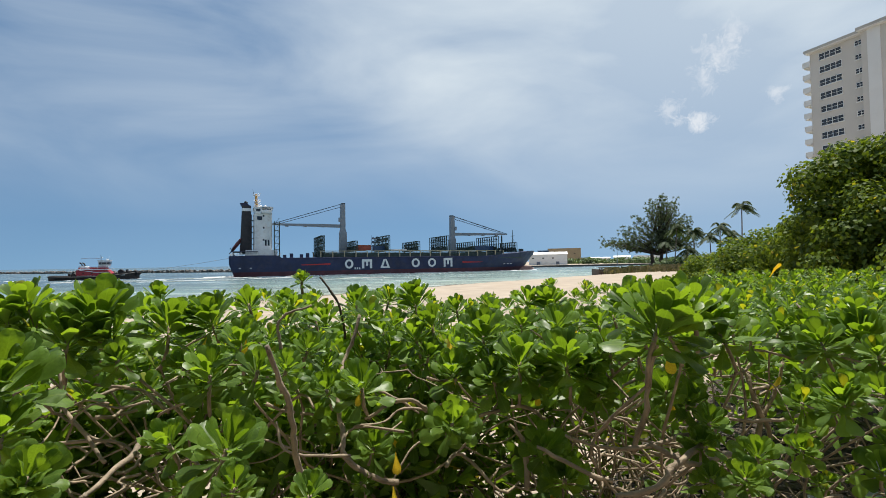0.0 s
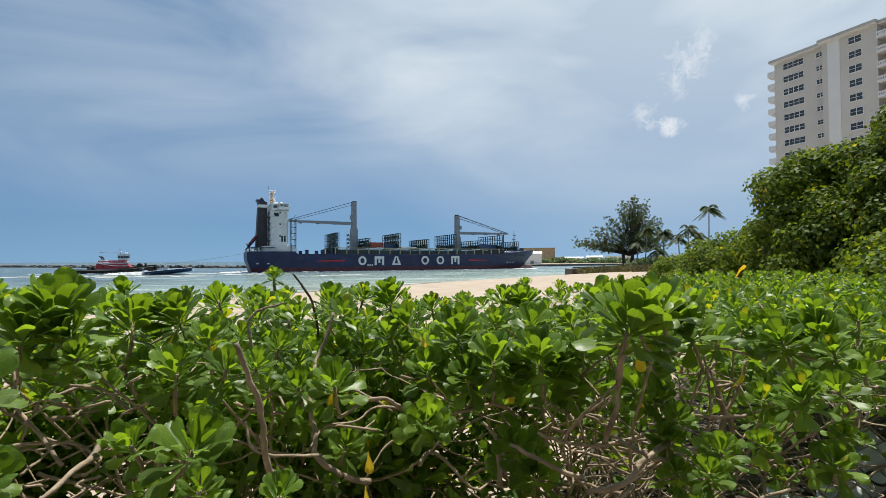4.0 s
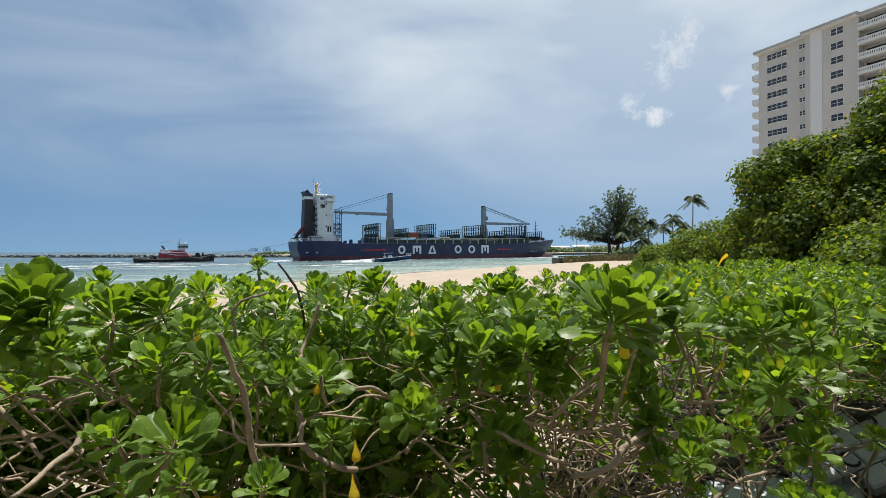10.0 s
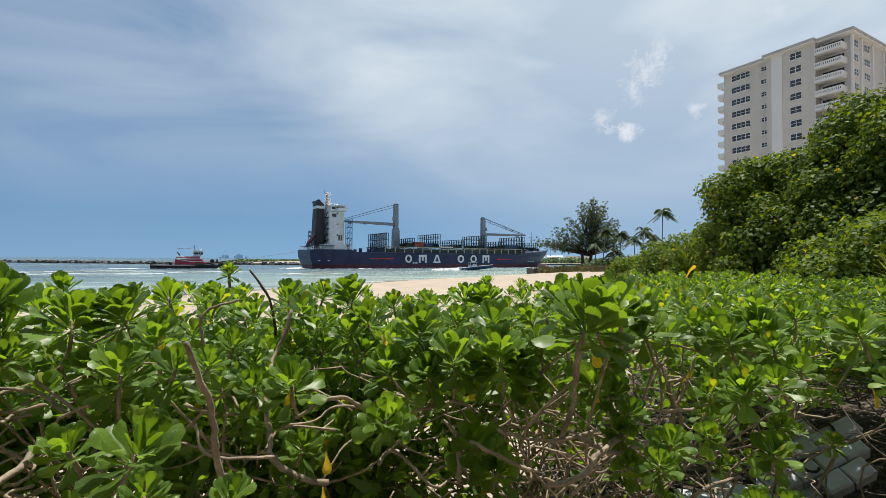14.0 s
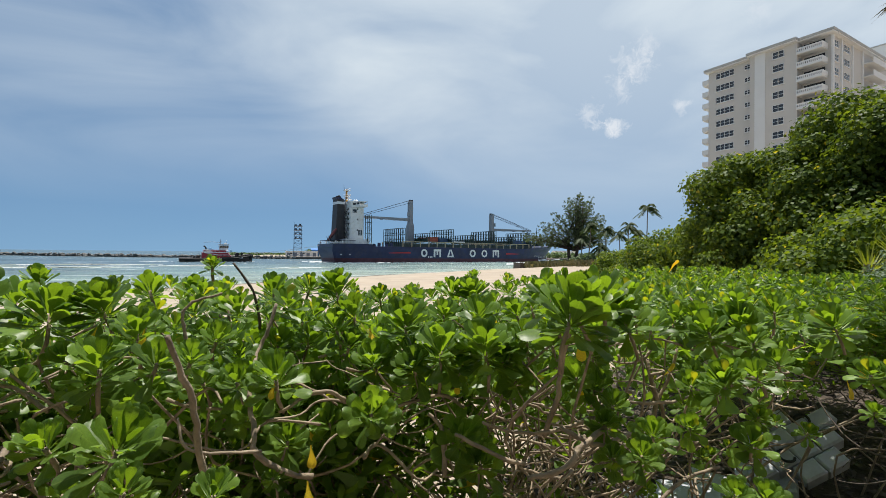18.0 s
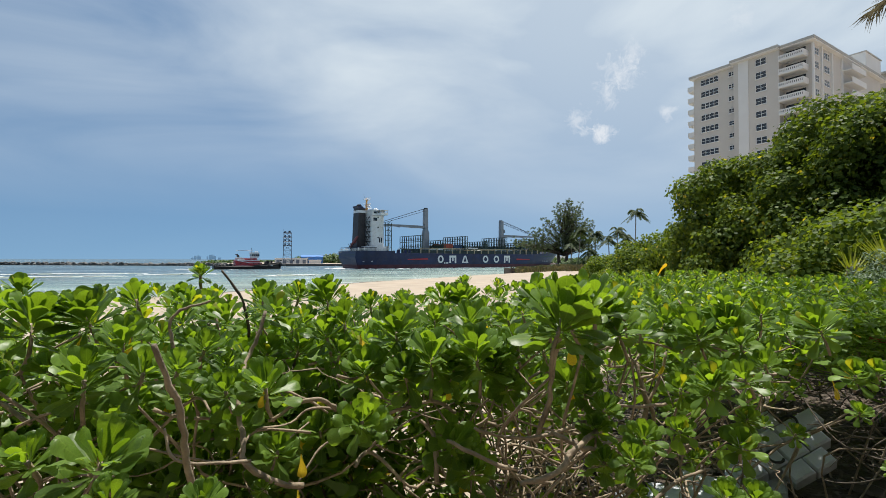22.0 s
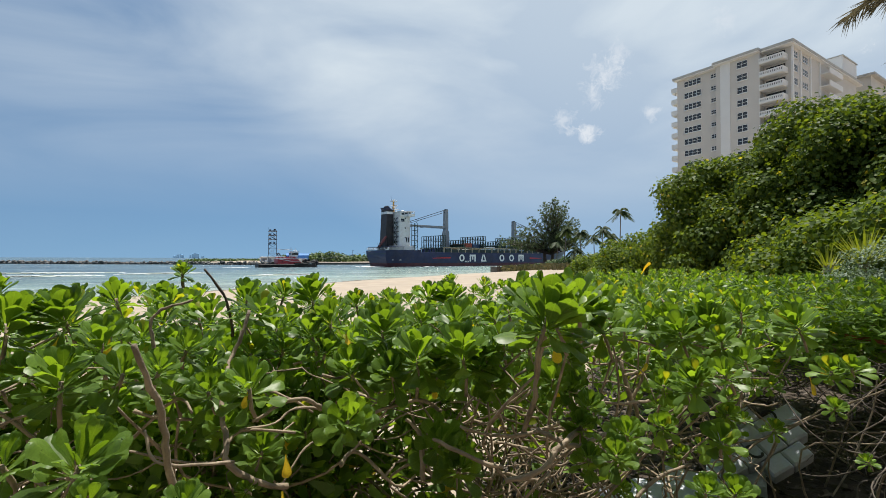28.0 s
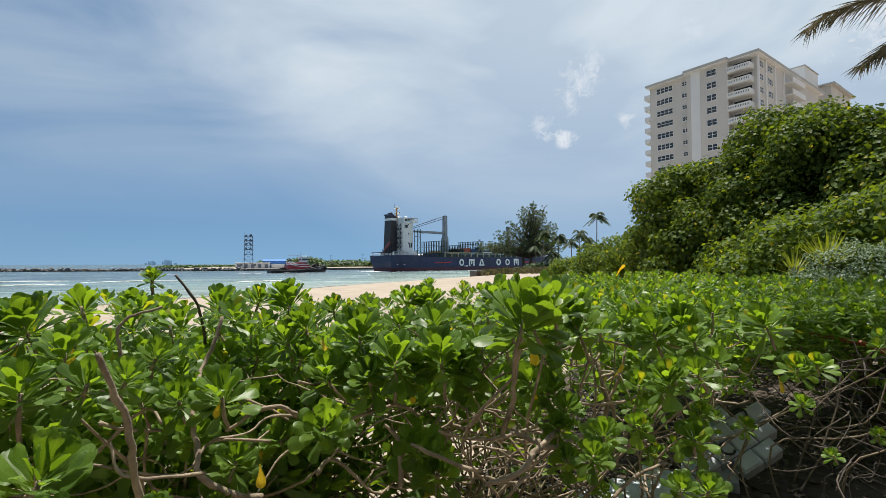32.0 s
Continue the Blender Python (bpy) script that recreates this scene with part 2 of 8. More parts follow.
M = dict(
    navy=mat("navy_hull_paint", (0.012, 0.022, 0.075), 0.42, var=0.3, scale=0.25, bump=0.05, bscale=2.0, stain=(0.06, 0.05, 0.07), stain_amount=0.5, stain_scale=0.35),
    boot=mat("red_bottom_paint", (0.09, 0.02, 0.03), 0.5, var=0.35, scale=0.4, bump=0.05, bscale=2, stain=(0.03, 0.02, 0.03), stain_amount=0.7, stain_scale=0.5),
    white=mat("white_ship_paint", (0.72, 0.74, 0.76), 0.45, var=0.06, scale=0.6, bump=0.03, bscale=3, stain=(0.45, 0.38, 0.3), stain_amount=0.45, stain_scale=0.9),
    letter=mat("white_letter_paint", (0.78, 0.78, 0.78), 0.5, var=0.06, scale=0.7, bump=0.0, stain=(0.5, 0.45, 0.42), stain_amount=0.4, stain_scale=0.7),
    redline=mat("red_stripe_paint", (0.5, 0.03, 0.03), 0.5, var=0.1, bump=0.0),
    funnel=mat("dark_funnel_paint", (0.025, 0.025, 0.03), 0.55, var=0.3, scale=0.5, bump=0.05, bscale=3, stain=(0.08, 0.06, 0.05), stain_amount=0.5),
    black=mat("black_rubber", (0.015, 0.015, 0.016), 0.7, var=0.3, bump=0.2, bscale=12),
    green=mat("dark_green_deck_steel", (0.03, 0.06, 0.055), 0.55, var=0.3, scale=0.8, bump=0.05, bscale=4, stain=(0.1, 0.06, 0.04), stain_amount=0.4),
    grey=mat("grey_crane_paint", (0.22, 0.25, 0.29), 0.5, var=0.15, scale=0.6, bump=0.05, bscale=4, stain=(0.1, 0.08, 0.07), stain_amount=0.3),
    cream=mat("cream_deck_posts", (0.42, 0.36, 0.24), 0.55, var=0.2, scale=1.0, bump=0.05, stain=(0.2, 0.1, 0.05), stain_amount=0.5),
    rust=mat("rust_red_container", (0.28, 0.06, 0.035), 0.6, var=0.2, scale=1.0, bump=0.1, bscale=6, stain=(0.1, 0.04, 0.03), stain_amount=0.4),
    bluetarp=mat("blue_roof_sheet", (0.04, 0.16, 0.42), 0.6, var=0.15, scale=0.3, bump=0.05),
    bluebox=mat("blue_container", (0.02, 0.06, 0.14), 0.5, var=0.15, scale=1.0, bump=0.1, bscale=6),
    yellow=mat("yellow_mast_paint", (0.55, 0.28, 0.05), 0.5, var=0.1, bump=0.05),
    orange=mat("maroon_lifeboat_paint", (0.16, 0.03, 0.03), 0.5, var=0.2, bump=0.05),
    glass=mat("dark_window_glass", (0.02, 0.025, 0.03), 0.08, var=0.2, scale=0.4, bump=0.0, spec=0.8),
    tugred=mat("tug_red_paint", (0.33, 0.02, 0.03), 0.42, var=0.15, scale=0.9, bump=0.04, stain=(0.15, 0.03, 0.03), stain_amount=0.5),
    tughull=mat("tug_dark_hull", (0.025, 0.019, 0.018), 0.55, var=0.3, scale=0.7, bump=0.1, bscale=5, stain=(0.16, 0.1, 0.06), stain_amount=0.55),
    stucco=mat("cream_stucco", (0.53, 0.51, 0.48), 0.85, var=0.05, scale=0.15, bump=0.2, bscale=14, dist=0.01, stain=(0.47, 0.45, 0.42), stain_amount=0.5, stain_scale=0.12),
    pale=mat("pale_stucco_band", (0.66, 0.67, 0.67), 0.8, var=0.04, scale=0.2, bump=0.1, bscale=14, stain=(0.58, 0.58, 0.57), stain_amount=0.4, stain_scale=0.15),
    roofing=mat("grey_roof_edge", (0.4, 0.4, 0.385), 0.8, var=0.12, scale=0.4, bump=0.1),
    concrete=mat("pale_concrete", (0.46, 0.48, 0.52), 0.9, var=0.15, scale=5, bump=0.5, bscale=60, dist=0.004, stain=(0.2, 0.18, 0.14), stain_amount=0.6, stain_scale=3.5),
    farwhite=mat("white_shed_panel", (0.78, 0.78, 0.77), 0.6, var=0.06, scale=0.2, bump=0.05, stain=(0.4, 0.38, 0.35), stain_amount=0.4, stain_scale=0.2),
    tan=mat("tan_warehouse_panel", (0.4, 0.3, 0.18), 0.7, var=0.1, scale=0.2, bump=0.05),
    rock=mat("jetty_boulder", (0.12, 0.115, 0.11), 0.85, var=0.55, scale=0.5, bump=0.6, bscale=3, dist=0.15, stain=(0.33, 0.32, 0.3), stain_amount=0.8, stain_scale=0.4),
    quay=mat("dark_quay_wall", (0.08, 0.075, 0.07), 0.85, var=0.3, scale=0.5, bump=0.4, bscale=3, dist=0.05),
    timber=mat("weathered_timber", (0.11, 0.085, 0.065), 0.85, var=0.35, scale=3, bump=0.5, bscale=25, dist=0.01),
    bark=mat("grey_bark", (0.25, 0.195, 0.135), 0.85, var=0.45, scale=22, bump=0.9, bscale=120, dist=0.004, stain=(0.2, 0.15, 0.1), stain_amount=0.7, stain_scale=14),
    darkbark=mat("dark_bark", (0.07, 0.055, 0.045), 0.9, var=0.3, scale=1.5, bump=0.6, bscale=9, dist=0.03),
    palmbark=mat("palm_bark", (0.2, 0.17, 0.14), 0.9, var=0.25, scale=2, bump=0.6, bscale=10, dist=0.03),
    steel=mat("galvanised_steel", (0.17, 0.2, 0.25), 0.55, metal=0.3, var=0.2, scale=1.2, bump=0.05),
    # the haze before these far blocks is put into their pale blue colour
    skyline=mat("hazy_tower_block", (0.5, 0.68, 0.84), 0.9, var=0.1, scale=0.02, bump=0.0),
    litter=mat("dead_leaf", (0.095, 0.075, 0.055), 0.8, var=0.5, scale=9, bump=0.3, bscale=70, dist=0.003),
    redstem=mat("reddish_stem", (0.3, 0.07, 0.04), 0.6, var=0.3, scale=8, bump=0.4, bscale=60, dist=0.004),
    # dark green so the added wall bounces little light
    darkwall=mat("dark_light_blocker", (0.05, 0.065, 0.035), 0.9, var=0.5, scale=1.5, bump=0.8, bscale=12, dist=0.05),
    rope=mat("tow_rope", (0.2, 0.2, 0.2), 0.8, var=0.1, bump=0.0),
    bulb=mat("worn_bulb_paint", (0.36, 0.2, 0.16), 0.6, var=0.25, scale=0.6, bump=0.05, stain=(0.15, 0.05, 0.05), stain_amount=0.6, stain_scale=0.5),
    deadtwig=mat("grey_dead_twig", (0.1, 0.082, 0.066), 0.9, var=0.3, scale=12, bump=0.6, bscale=100, dist=0.003),
    soil=mat("dark_leaf_mould", (0.045, 0.032, 0.022), 0.95, var=0.5, scale=4, bump=0.8, bscale=40, dist=0.02, stain=(0.13, 0.1, 0.07), stain_amount=0.5, stain_scale=2.5),
    foam=mat("white_foam", (0.5, 0.53, 0.54), 0.7, var=0.1, scale=0.8, bump=0.6, bscale=3, dist=0.1),
    leaf=leaf_mat("naupaka_leaf", (0.065, 0.122, 0.023), (0.155, 0.255, 0.051), 0.4, 0.46, tcol=(2.1, 1.95, 0.35), island=False, vein=0.016, spec=0.3),
    leafi=leaf_mat("naupaka_leaf_mass", (0.07, 0.13, 0.024), (0.175, 0.285, 0.056), 0.4, 0.46, tcol=(2.1, 1.95, 0.35), spec=0.3, old=(0.4, 0.3, 0.03), old_part=0.004),
    yleaf=leaf_mat("yellow_leaf", (0.66, 0.44, 0.02), (0.78, 0.58, 0.04), 0.4, 0.35, tcol=(1.3, 1.2, 0.8), island=False),
    grape=leaf_mat("sea_grape_leaf", (0.03, 0.058, 0.014), (0.115, 0.17, 0.033), 0.5, 0.38, spec=0.1, tcol=(2.2, 1.9, 0.45), old=(0.34, 0.3, 0.06), old_part=0.006),
    # lighter copy of grape: the sunlit look of the lower crowns, put into colour
    litgrape=leaf_mat("sunlit_sea_grape_leaf", (0.034, 0.066, 0.014), (0.13, 0.19, 0.034), 0.5, 0.4, spec=0.1, tcol=(2.2, 1.9, 0.45), old=(0.34, 0.3, 0.06), old_part=0.006),
    pineneedle=leaf_mat("casuarina_needle", (0.075, 0.105, 0.055), (0.15, 0.19, 0.1), 0.6, 0.35, tcol=(1.4, 1.4, 0.9)),
    palmleaf=leaf_mat("palm_leaf", (0.025, 0.045, 0.018), (0.06, 0.085, 0.035), 0.6, 0.2, spec=0.2),
    frond=leaf_mat("dry_palm_frond", (0.075, 0.065, 0.045), (0.17, 0.15, 0.105), 0.5, 0.35, tcol=(1.2, 1.15, 0.9)),
    farleaf=leaf_mat("far_foliage", (0.06, 0.1, 0.045), (0.13, 0.18, 0.08), 0.6, 0.2),
    silver=leaf_mat("silvery_leaf", (0.09, 0.14, 0.085), (0.19, 0.25, 0.17), 0.6, 0.25),
    agave=leaf_mat("yellow_green_blade", (0.14, 0.2, 0.02), (0.3, 0.3, 0.04), 0.4, 0.3),
    oats=leaf_mat("dry_dune_grass", (0.07, 0.075, 0.04), (0.17, 0.14, 0.085), 0.7, 0.2),
)


def sand_mat():
    m = mat("beach_sand", (0.32, 0.265, 0.205), 0.95, var=0.14, scale=0.35, bump=0.5, bscale=9.0, dist=0.03, stain=(0.3, 0.22, 0.15), stain_amount=0.45, stain_scale=0.5)
    return m


def water_mat():
    """Sea water: pale green over the sand, grey-blue where it is deep, with ripples and streaks of foam along the shore."""
    m = bpy.data.materials.new("sea_water")
    m.use_nodes = True
    N, L = m.node_tree.nodes, m.node_tree.links
    p = N["Principled BSDF"]
    p.inputs["Roughness"].default_value, p.inputs["IOR"].default_value = 0.24, 1.33
    p.inputs["Specular IOR Level"].default_value = 0.3
    co = N.new("ShaderNodeTexCoord")
    # distance from the shore, along the normal of the beach
    dot = N.new("ShaderNodeVectorMath")
    dot.operation = "DOT_PRODUCT"
    dot.inputs[1].default_value = (-0.69, 0.72, 0.0)
    L.new(co.outputs["Object"], dot.inputs[0])
    depth = N.new("ShaderNodeMapRange")
    depth.inputs["From Min"].default_value, depth.inputs["From Max"].default_value = 66.0, 190.0
    wob = N.new("ShaderNodeTexNoise")
    wob.inputs["Scale"].default_value, wob.inputs["Detail"].default_value = 0.02, 4.0
    L.new(co.outputs["Object"], wob.inputs["Vector"])
    mad = N.new("ShaderNodeMath")
    mad.operation = "MULTIPLY_ADD"
    mad.inputs[1].default_value = 60.0
    L.new(wob.outputs["Fac"], mad.inputs[0])
    L.new(dot.outputs["Value"], mad.inputs[2])
    sub = N.new("ShaderNodeMath")
    sub.operation = "SUBTRACT"
    sub.inputs[1].default_value = 30.0
    L.new(mad.outputs["Value"], sub.inputs[0])
    L.new(sub.outputs["Value"], depth.inputs["Value"])
    r = N.new("ShaderNodeValToRGB")
    r.color_ramp.elements[0].color, r.color_ramp.elements[1].color = (0.26, 0.3, 0.25, 1), (0.07, 0.115, 0.14, 1)
    e = r.color_ramp.elements.new(0.3)
    e.color = (0.17, 0.24, 0.22, 1)
    L.new(depth.outputs["Result"], r.inputs["Fac"])
    # whitecaps and foam streaks
    mp = N.new("ShaderNodeMapping")
    mp.inputs["Rotation"].default_value = (0, 0, radians(-24))
    mp.inputs["Scale"].default_value = (0.035, 0.22, 1.0)
    L.new(co.outputs["Object"], mp.inputs["Vector"])
    fo = N.new("ShaderNodeTexNoise")
    fo.inputs["Scale"].default_value, fo.inputs["Detail"].default_value, fo.inputs["Roughness"].default_value = 1.0, 8.0, 0.6
    L.new(mp.outputs["Vector"], fo.inputs["Vector"])
    cut = N.new("ShaderNodeMapRange")
    cut.inputs["From Min"].default_value, cut.inputs["From Max"].default_value, cut.inputs["To Max"].default_value = 0.6, 0.68, 0.8
    L.new(fo.outputs["Fac"], cut.inputs["Value"])
    x = N.new("ShaderNodeMix")
    x.data_type = "RGBA"
    x.inputs["B"].default_value = (0.7, 0.74, 0.74, 1)
    L.new(cut.outputs["Result"], x.inputs["Factor"])
    # long darker and lighter bands: the shading of swell, put into the colour
    mr = N.new("ShaderNodeMapping")
    mr.inputs["Rotation"].default_value = (0, 0, radians(-20))
    mr.inputs["Scale"].default_value = (0.012, 0.06, 1.0)
    L.new(co.outputs["Object"], mr.inputs["Vector"])
    sw = N.new("ShaderNodeTexNoise")
    sw.inputs["Scale"].default_value, sw.inputs["Detail"].default_value, sw.inputs["Roughness"].default_value = 1.0, 9.0, 0.68
    L.new(mr.outputs["Vector"], sw.inputs["Vector"])
    sv = N.new("ShaderNodeMapRange")
    sv.inputs["From Min"].default_value, sv.inputs["From Max"].default_value = 0.3, 0.7
    sv.inputs["To Min"].default_value, sv.inputs["To Max"].default_value = 0.35, 1.65
    L.new(sw.outputs["Fac"], sv.inputs["Value"])
    sm = N.new("ShaderNodeMix")
    sm.data_type, sm.blend_type = "RGBA", "MULTIPLY"
    sm.inputs["Factor"].default_value = 1.0
    L.new(r.outputs["Color"], sm.inputs["A"])
    L.new(sv.outputs["Result"], sm.inputs["B"])
    L.new(sm.outputs["Result"], x.inputs["A"])
    L.new(x.outputs["Result"], p.inputs["Base Color"])
    b1 = N.new("ShaderNodeTexNoise")
    b1.inputs["Scale"].default_value, b1.inputs["Detail"].default_value, b1.inputs["Roughness"].default_value = 0.5, 8.0, 0.6
    mq = N.new("ShaderNodeMapping")
    mq.inputs["Scale"].default_value = (0.6, 1.3, 1.0)
    L.new(co.outputs["Object"], mq.inputs["Vector"])
    L.new(mq.outputs["Vector"], b1.inputs["Vector"])
    b = N.new("ShaderNodeBump")
    b.inputs["Strength"].default_value, b.inputs["Distance"].default_value = 1.0, 1.3
    L.new(b1.outputs["Fac"], b.inputs["Height"])
    L.new(b.outputs["Normal"], p.inputs["Normal"])
    return m


M["sand"], M["water"] = sand_mat(), water_mat()

# ---- mesh helpers ----
class Geo:
    """Collects vertices and faces of one mesh."""

    def __init__(self):
        self.v, self.f = [], []

    def add(self, vs, fs):
        n = len(self.v)
        self.v += [tuple(p) for p in vs]
        self.f += [tuple(i + n for i in q) for q in fs]
        return self

    def box(self, cx, cy, cz, sx, sy, sz, ch=0.0, m=None):
        """A box round (cx, cy, cz), its upright edges chamfered by ch."""
        x, y, z = sx / 2, sy / 2, sz / 2
        if ch:
            ring = [(-x + ch, -y), (x - ch, -y), (x, -y + ch), (x, y - ch), (x - ch, y), (-x + ch, y), (-x, y - ch), (-x, -y + ch)]
        else:
            ring = [(-x, -y), (x, -y), (x, y), (-x, y)]
        k = len(ring)
        vs = [Vector((a, b, -z)) for a, b in ring] + [Vector((a, b, z)) for a, b in ring]
        if m is not None:
            vs = [m @ p for p in vs]
        vs = [(p[0] + cx, p[1] + cy, p[2] + cz) for p in vs]
        fs = [tuple(range(k - 1, -1, -1)), tuple(range(k, 2 * k))] + [(i, (i + 1) % k, k + (i + 1) % k, k + i) for i in range(k)]
        return self.add(vs, fs)

    def prism(self, poly, z0, z1):
        """A flat outline in x, y, raised from z0 to z1."""
        k = len(poly)
        vs = [(a, b, z0) for a, b in poly] + [(a, b, z1) for a, b in poly]
        fs = [tuple(range(k - 1, -1, -1)), tuple(range(k, 2 * k))] + [(i, (i + 1) % k, k + (i + 1) % k, k + i) for i in range(k)]
        return self.add(vs, fs)

    def plate(self, poly, y0, y1):
        """A flat outline in x, z, as thick as y0 to y1."""
        k = len(poly)
        vs = [(a, y0, b) for a, b in poly] + [(a, y1, b) for a, b in poly]
        fs = [tuple(range(k)), tuple(range(2 * k - 1, k - 1, -1))] + [(i, k + i, k + (i + 1) % k, (i + 1) % k) for i in range(k)]
        return self.add(vs, fs)

    def tube(self, pts, r, n=6, caps=True):
        """A pipe along pts; r: one radius or one for each point."""
        pts = [Vector(p) for p in pts]
        rs = r if isinstance(r, (list, tuple)) else [r] * len(pts)
        vs, fs = [], []
        side = None
        for i, p in enumerate(pts):
            d = (pts[min(i + 1, len(pts) - 1)] - pts[max(i - 1, 0)]).normalized()
            if side is None:
                side = d.orthogonal().normalized()
            side = (side - d * side.dot(d)).normalized()
            up = d.cross(side)
            for j in range(n):
                a = 2 * math.pi * j / n
                vs.append(p + (side * math.cos(a) + up * math.sin(a)) * rs[i])
        for i in range(len(pts) - 1):
            for j in range(n):
                k = (j + 1) % n
                fs.append((i * n + j, i * n + k, (i + 1) * n + k, (i + 1) * n + j))
        if caps:
            fs += [tuple(range(n - 1, -1, -1)), tuple((len(pts) - 1) * n + j for j in range(n))]
        return self.add(vs, fs)

    def loft(self, rings, close=True, caps=True):
        """A skin over rings of equally many points."""
        k = len(rings[0])
        vs = [p for r in rings for p in r]
        fs = []
        for i in range(len(rings) - 1):
            for j in range(k if close else k - 1):
                q = (j + 1) % k
                fs.append((i * k + j, i * k + q, (i + 1) * k + q, (i + 1) * k + j))
        if caps and close:
            fs += [tuple(range(k - 1, -1, -1)), tuple((len(rings) - 1) * k + j for j in range(k))]
        return self.add(vs, fs)

    def mesh(self, name, smooth=False):
        me = bpy.data.meshes.new(name)
        me.from_pydata(self.v, [], self.f)
        if smooth:
            me.polygons.foreach_set("use_smooth", [True] * len(me.polygons))
        me.update()
        return me


def scatter(name, verts, faces, mats, smooth=True):
    """One mesh of many copies of a small piece, at the 4 x 4 poses in mats."""
    v = np.asarray(verts, float)
    f = np.asarray(faces, int)
    m = np.asarray(mats, float)
    k, n = len(v), len(m)
    w = np.einsum("nij,kj->nki", m[:, :3, :3], v) + m[:, None, :3, 3]
    q = (f[None] + (np.arange(n) * k)[:, None, None]).reshape(-1, f.shape[1])
    me = bpy.data.meshes.new(name)
    me.vertices.add(n * k)
    me.vertices.foreach_set("co", w.ravel())
    me.loops.add(q.size)
    me.loops.foreach_set("vertex_index", q.ravel())
    me.polygons.add(len(q))
    me.polygons.foreach_set("loop_start", np.arange(len(q)) * f.shape[1])
    if smooth:
        me.polygons.foreach_set("use_smooth", np.ones(len(q), bool))
    me.update(calc_edges=True)
    me.validate()
    return me


def part(name, geo, material, parent=None, label="", smooth=False):
    """One mesh object under a thing or a part."""
    me = geo.mesh(name, smooth) if isinstance(geo, Geo) else geo
    if not me.materials:
        me.materials.append(M[material])
    ob = new(name, me)
    if parent is not None:
        ob.parent = parent
    if label:
        tagged(ob, label)
    return ob


def thing(name, m, label, category, group="", kind=""):
    """An Empty at a thing's base."""
    ob = new(name)
    ob.empty_display_size = 0.2
    ob.matrix_world = m
    return tagged(ob, label, category, group, kind)


def polar(az, el, d, h=5.2):
    """A point d metres off at a bearing and a height angle, in degrees, from the place where the camera stands."""
    a, e = radians(az), radians(el)
    return Vector((math.sin(a) * math.cos(e) * d, math.cos(a) * math.cos(e) * d, h + math.sin(e) * d))


# ---- ground, water, far shore ----
SHORE = [(-900, -700), (-160, -60), (-60, 34), (-28, 66), (-14, 83), (2, 104), (38, 140), (52, 153), (72, 176), (130, 215), (260, 275), (600, 430), (3900, 1900)]
FARSHORE = [(-3900, 2300), (-700, 590), (-413, 470), (-285, 415), (-200, 382), (-77, 345), (-40, 338), (60, 362), (250, 440), (600, 575), (3900, 2100)]


def line_side(line, x, y):
    """Metres by which (x, y) lies beyond a line that runs from left to right."""
    best, sign = 1e9, 1
    for (ax, ay), (bx, by) in zip(line, line[1:]):
        dx, dy = bx - ax, by - ay
        t = max(0, min(1, ((x - ax) * dx + (y - ay) * dy) / (dx * dx + dy * dy)))
        d = math.hypot(x - ax - t * dx, y - ay - t * dy)
        if d < best:
            best, sign = d, (1 if dx * (y - ay) - dy * (x - ax) > 0 else -1)
    return best * sign


def ground_height(x, y):
    near, far = line_side(SHORE, x, y), line_side(FARSHORE, x, y)
    z = -3.0
    if near < 25:
        d = -near
        if d < 0:
            z = max(-3.0, d * 0.12)
        else:
            z = min(2.2, d * 0.075)
            if d > 34:
                z += 1.5 * min(1, (d - 34) / 24)
            z += 0.07 * noise.noise((x * 0.15, y * 0.15, 0)) * min(1, d / 6)
    if far > 0 and x > -108:
        z = max(z, min(1.6, far * 0.3) + 0.4 * noise.noise((x * 0.02, y * 0.02, 3)))
    return z


def make_ground():
    n = 190
    c = [math.copysign(math.sinh(abs(t) * 7.2) / math.sinh(7.2) * 4200, t) for t in np.linspace(-1, 1, n)]
    vs = [(x + 10, y + 60, ground_height(x + 10, y + 60)) for y in c for x in c]
    fs = [(j * n + i, j * n + i + 1, (j + 1) * n + i + 1, (j + 1) * n + i) for j in range(n - 1) for i in range(n - 1)]
    ob = part("ground", Geo().add(vs, fs), "sand", smooth=True)
    tagged(ob, "pale tan beach sand sloping down to the water", "sand", kind="structure")
    w = part("water", Geo().add([(-4400, -2000, 0), (4400, -2000, 0), (4400, 4400, 0), (-4400, 4400, 0)], [(0, 1, 2, 3)]), "water")
    tagged(w, "rippled grey-green sea water of the inlet with thin foam", "water", kind="structure")


make_ground()


def boulder(seed, r):
    """A rough stone of 12 faces."""
    rg = random.Random(seed)
    rings = []
    for z, k in ((-0.5, 0.7), (-0.1, 1.0), (0.3, 0.85), (0.55, 0.4)):
        rings.append([(math.cos(a) * k * r * rg.uniform(0.7, 1.15), math.sin(a) * k * r * rg.uniform(0.7, 1.15), z * r * rg.uniform(0.85, 1.15)) for a in np.linspace(0, 2 * math.pi, 6, endpoint=False)])
    return Geo().loft(rings).mesh("boulder")


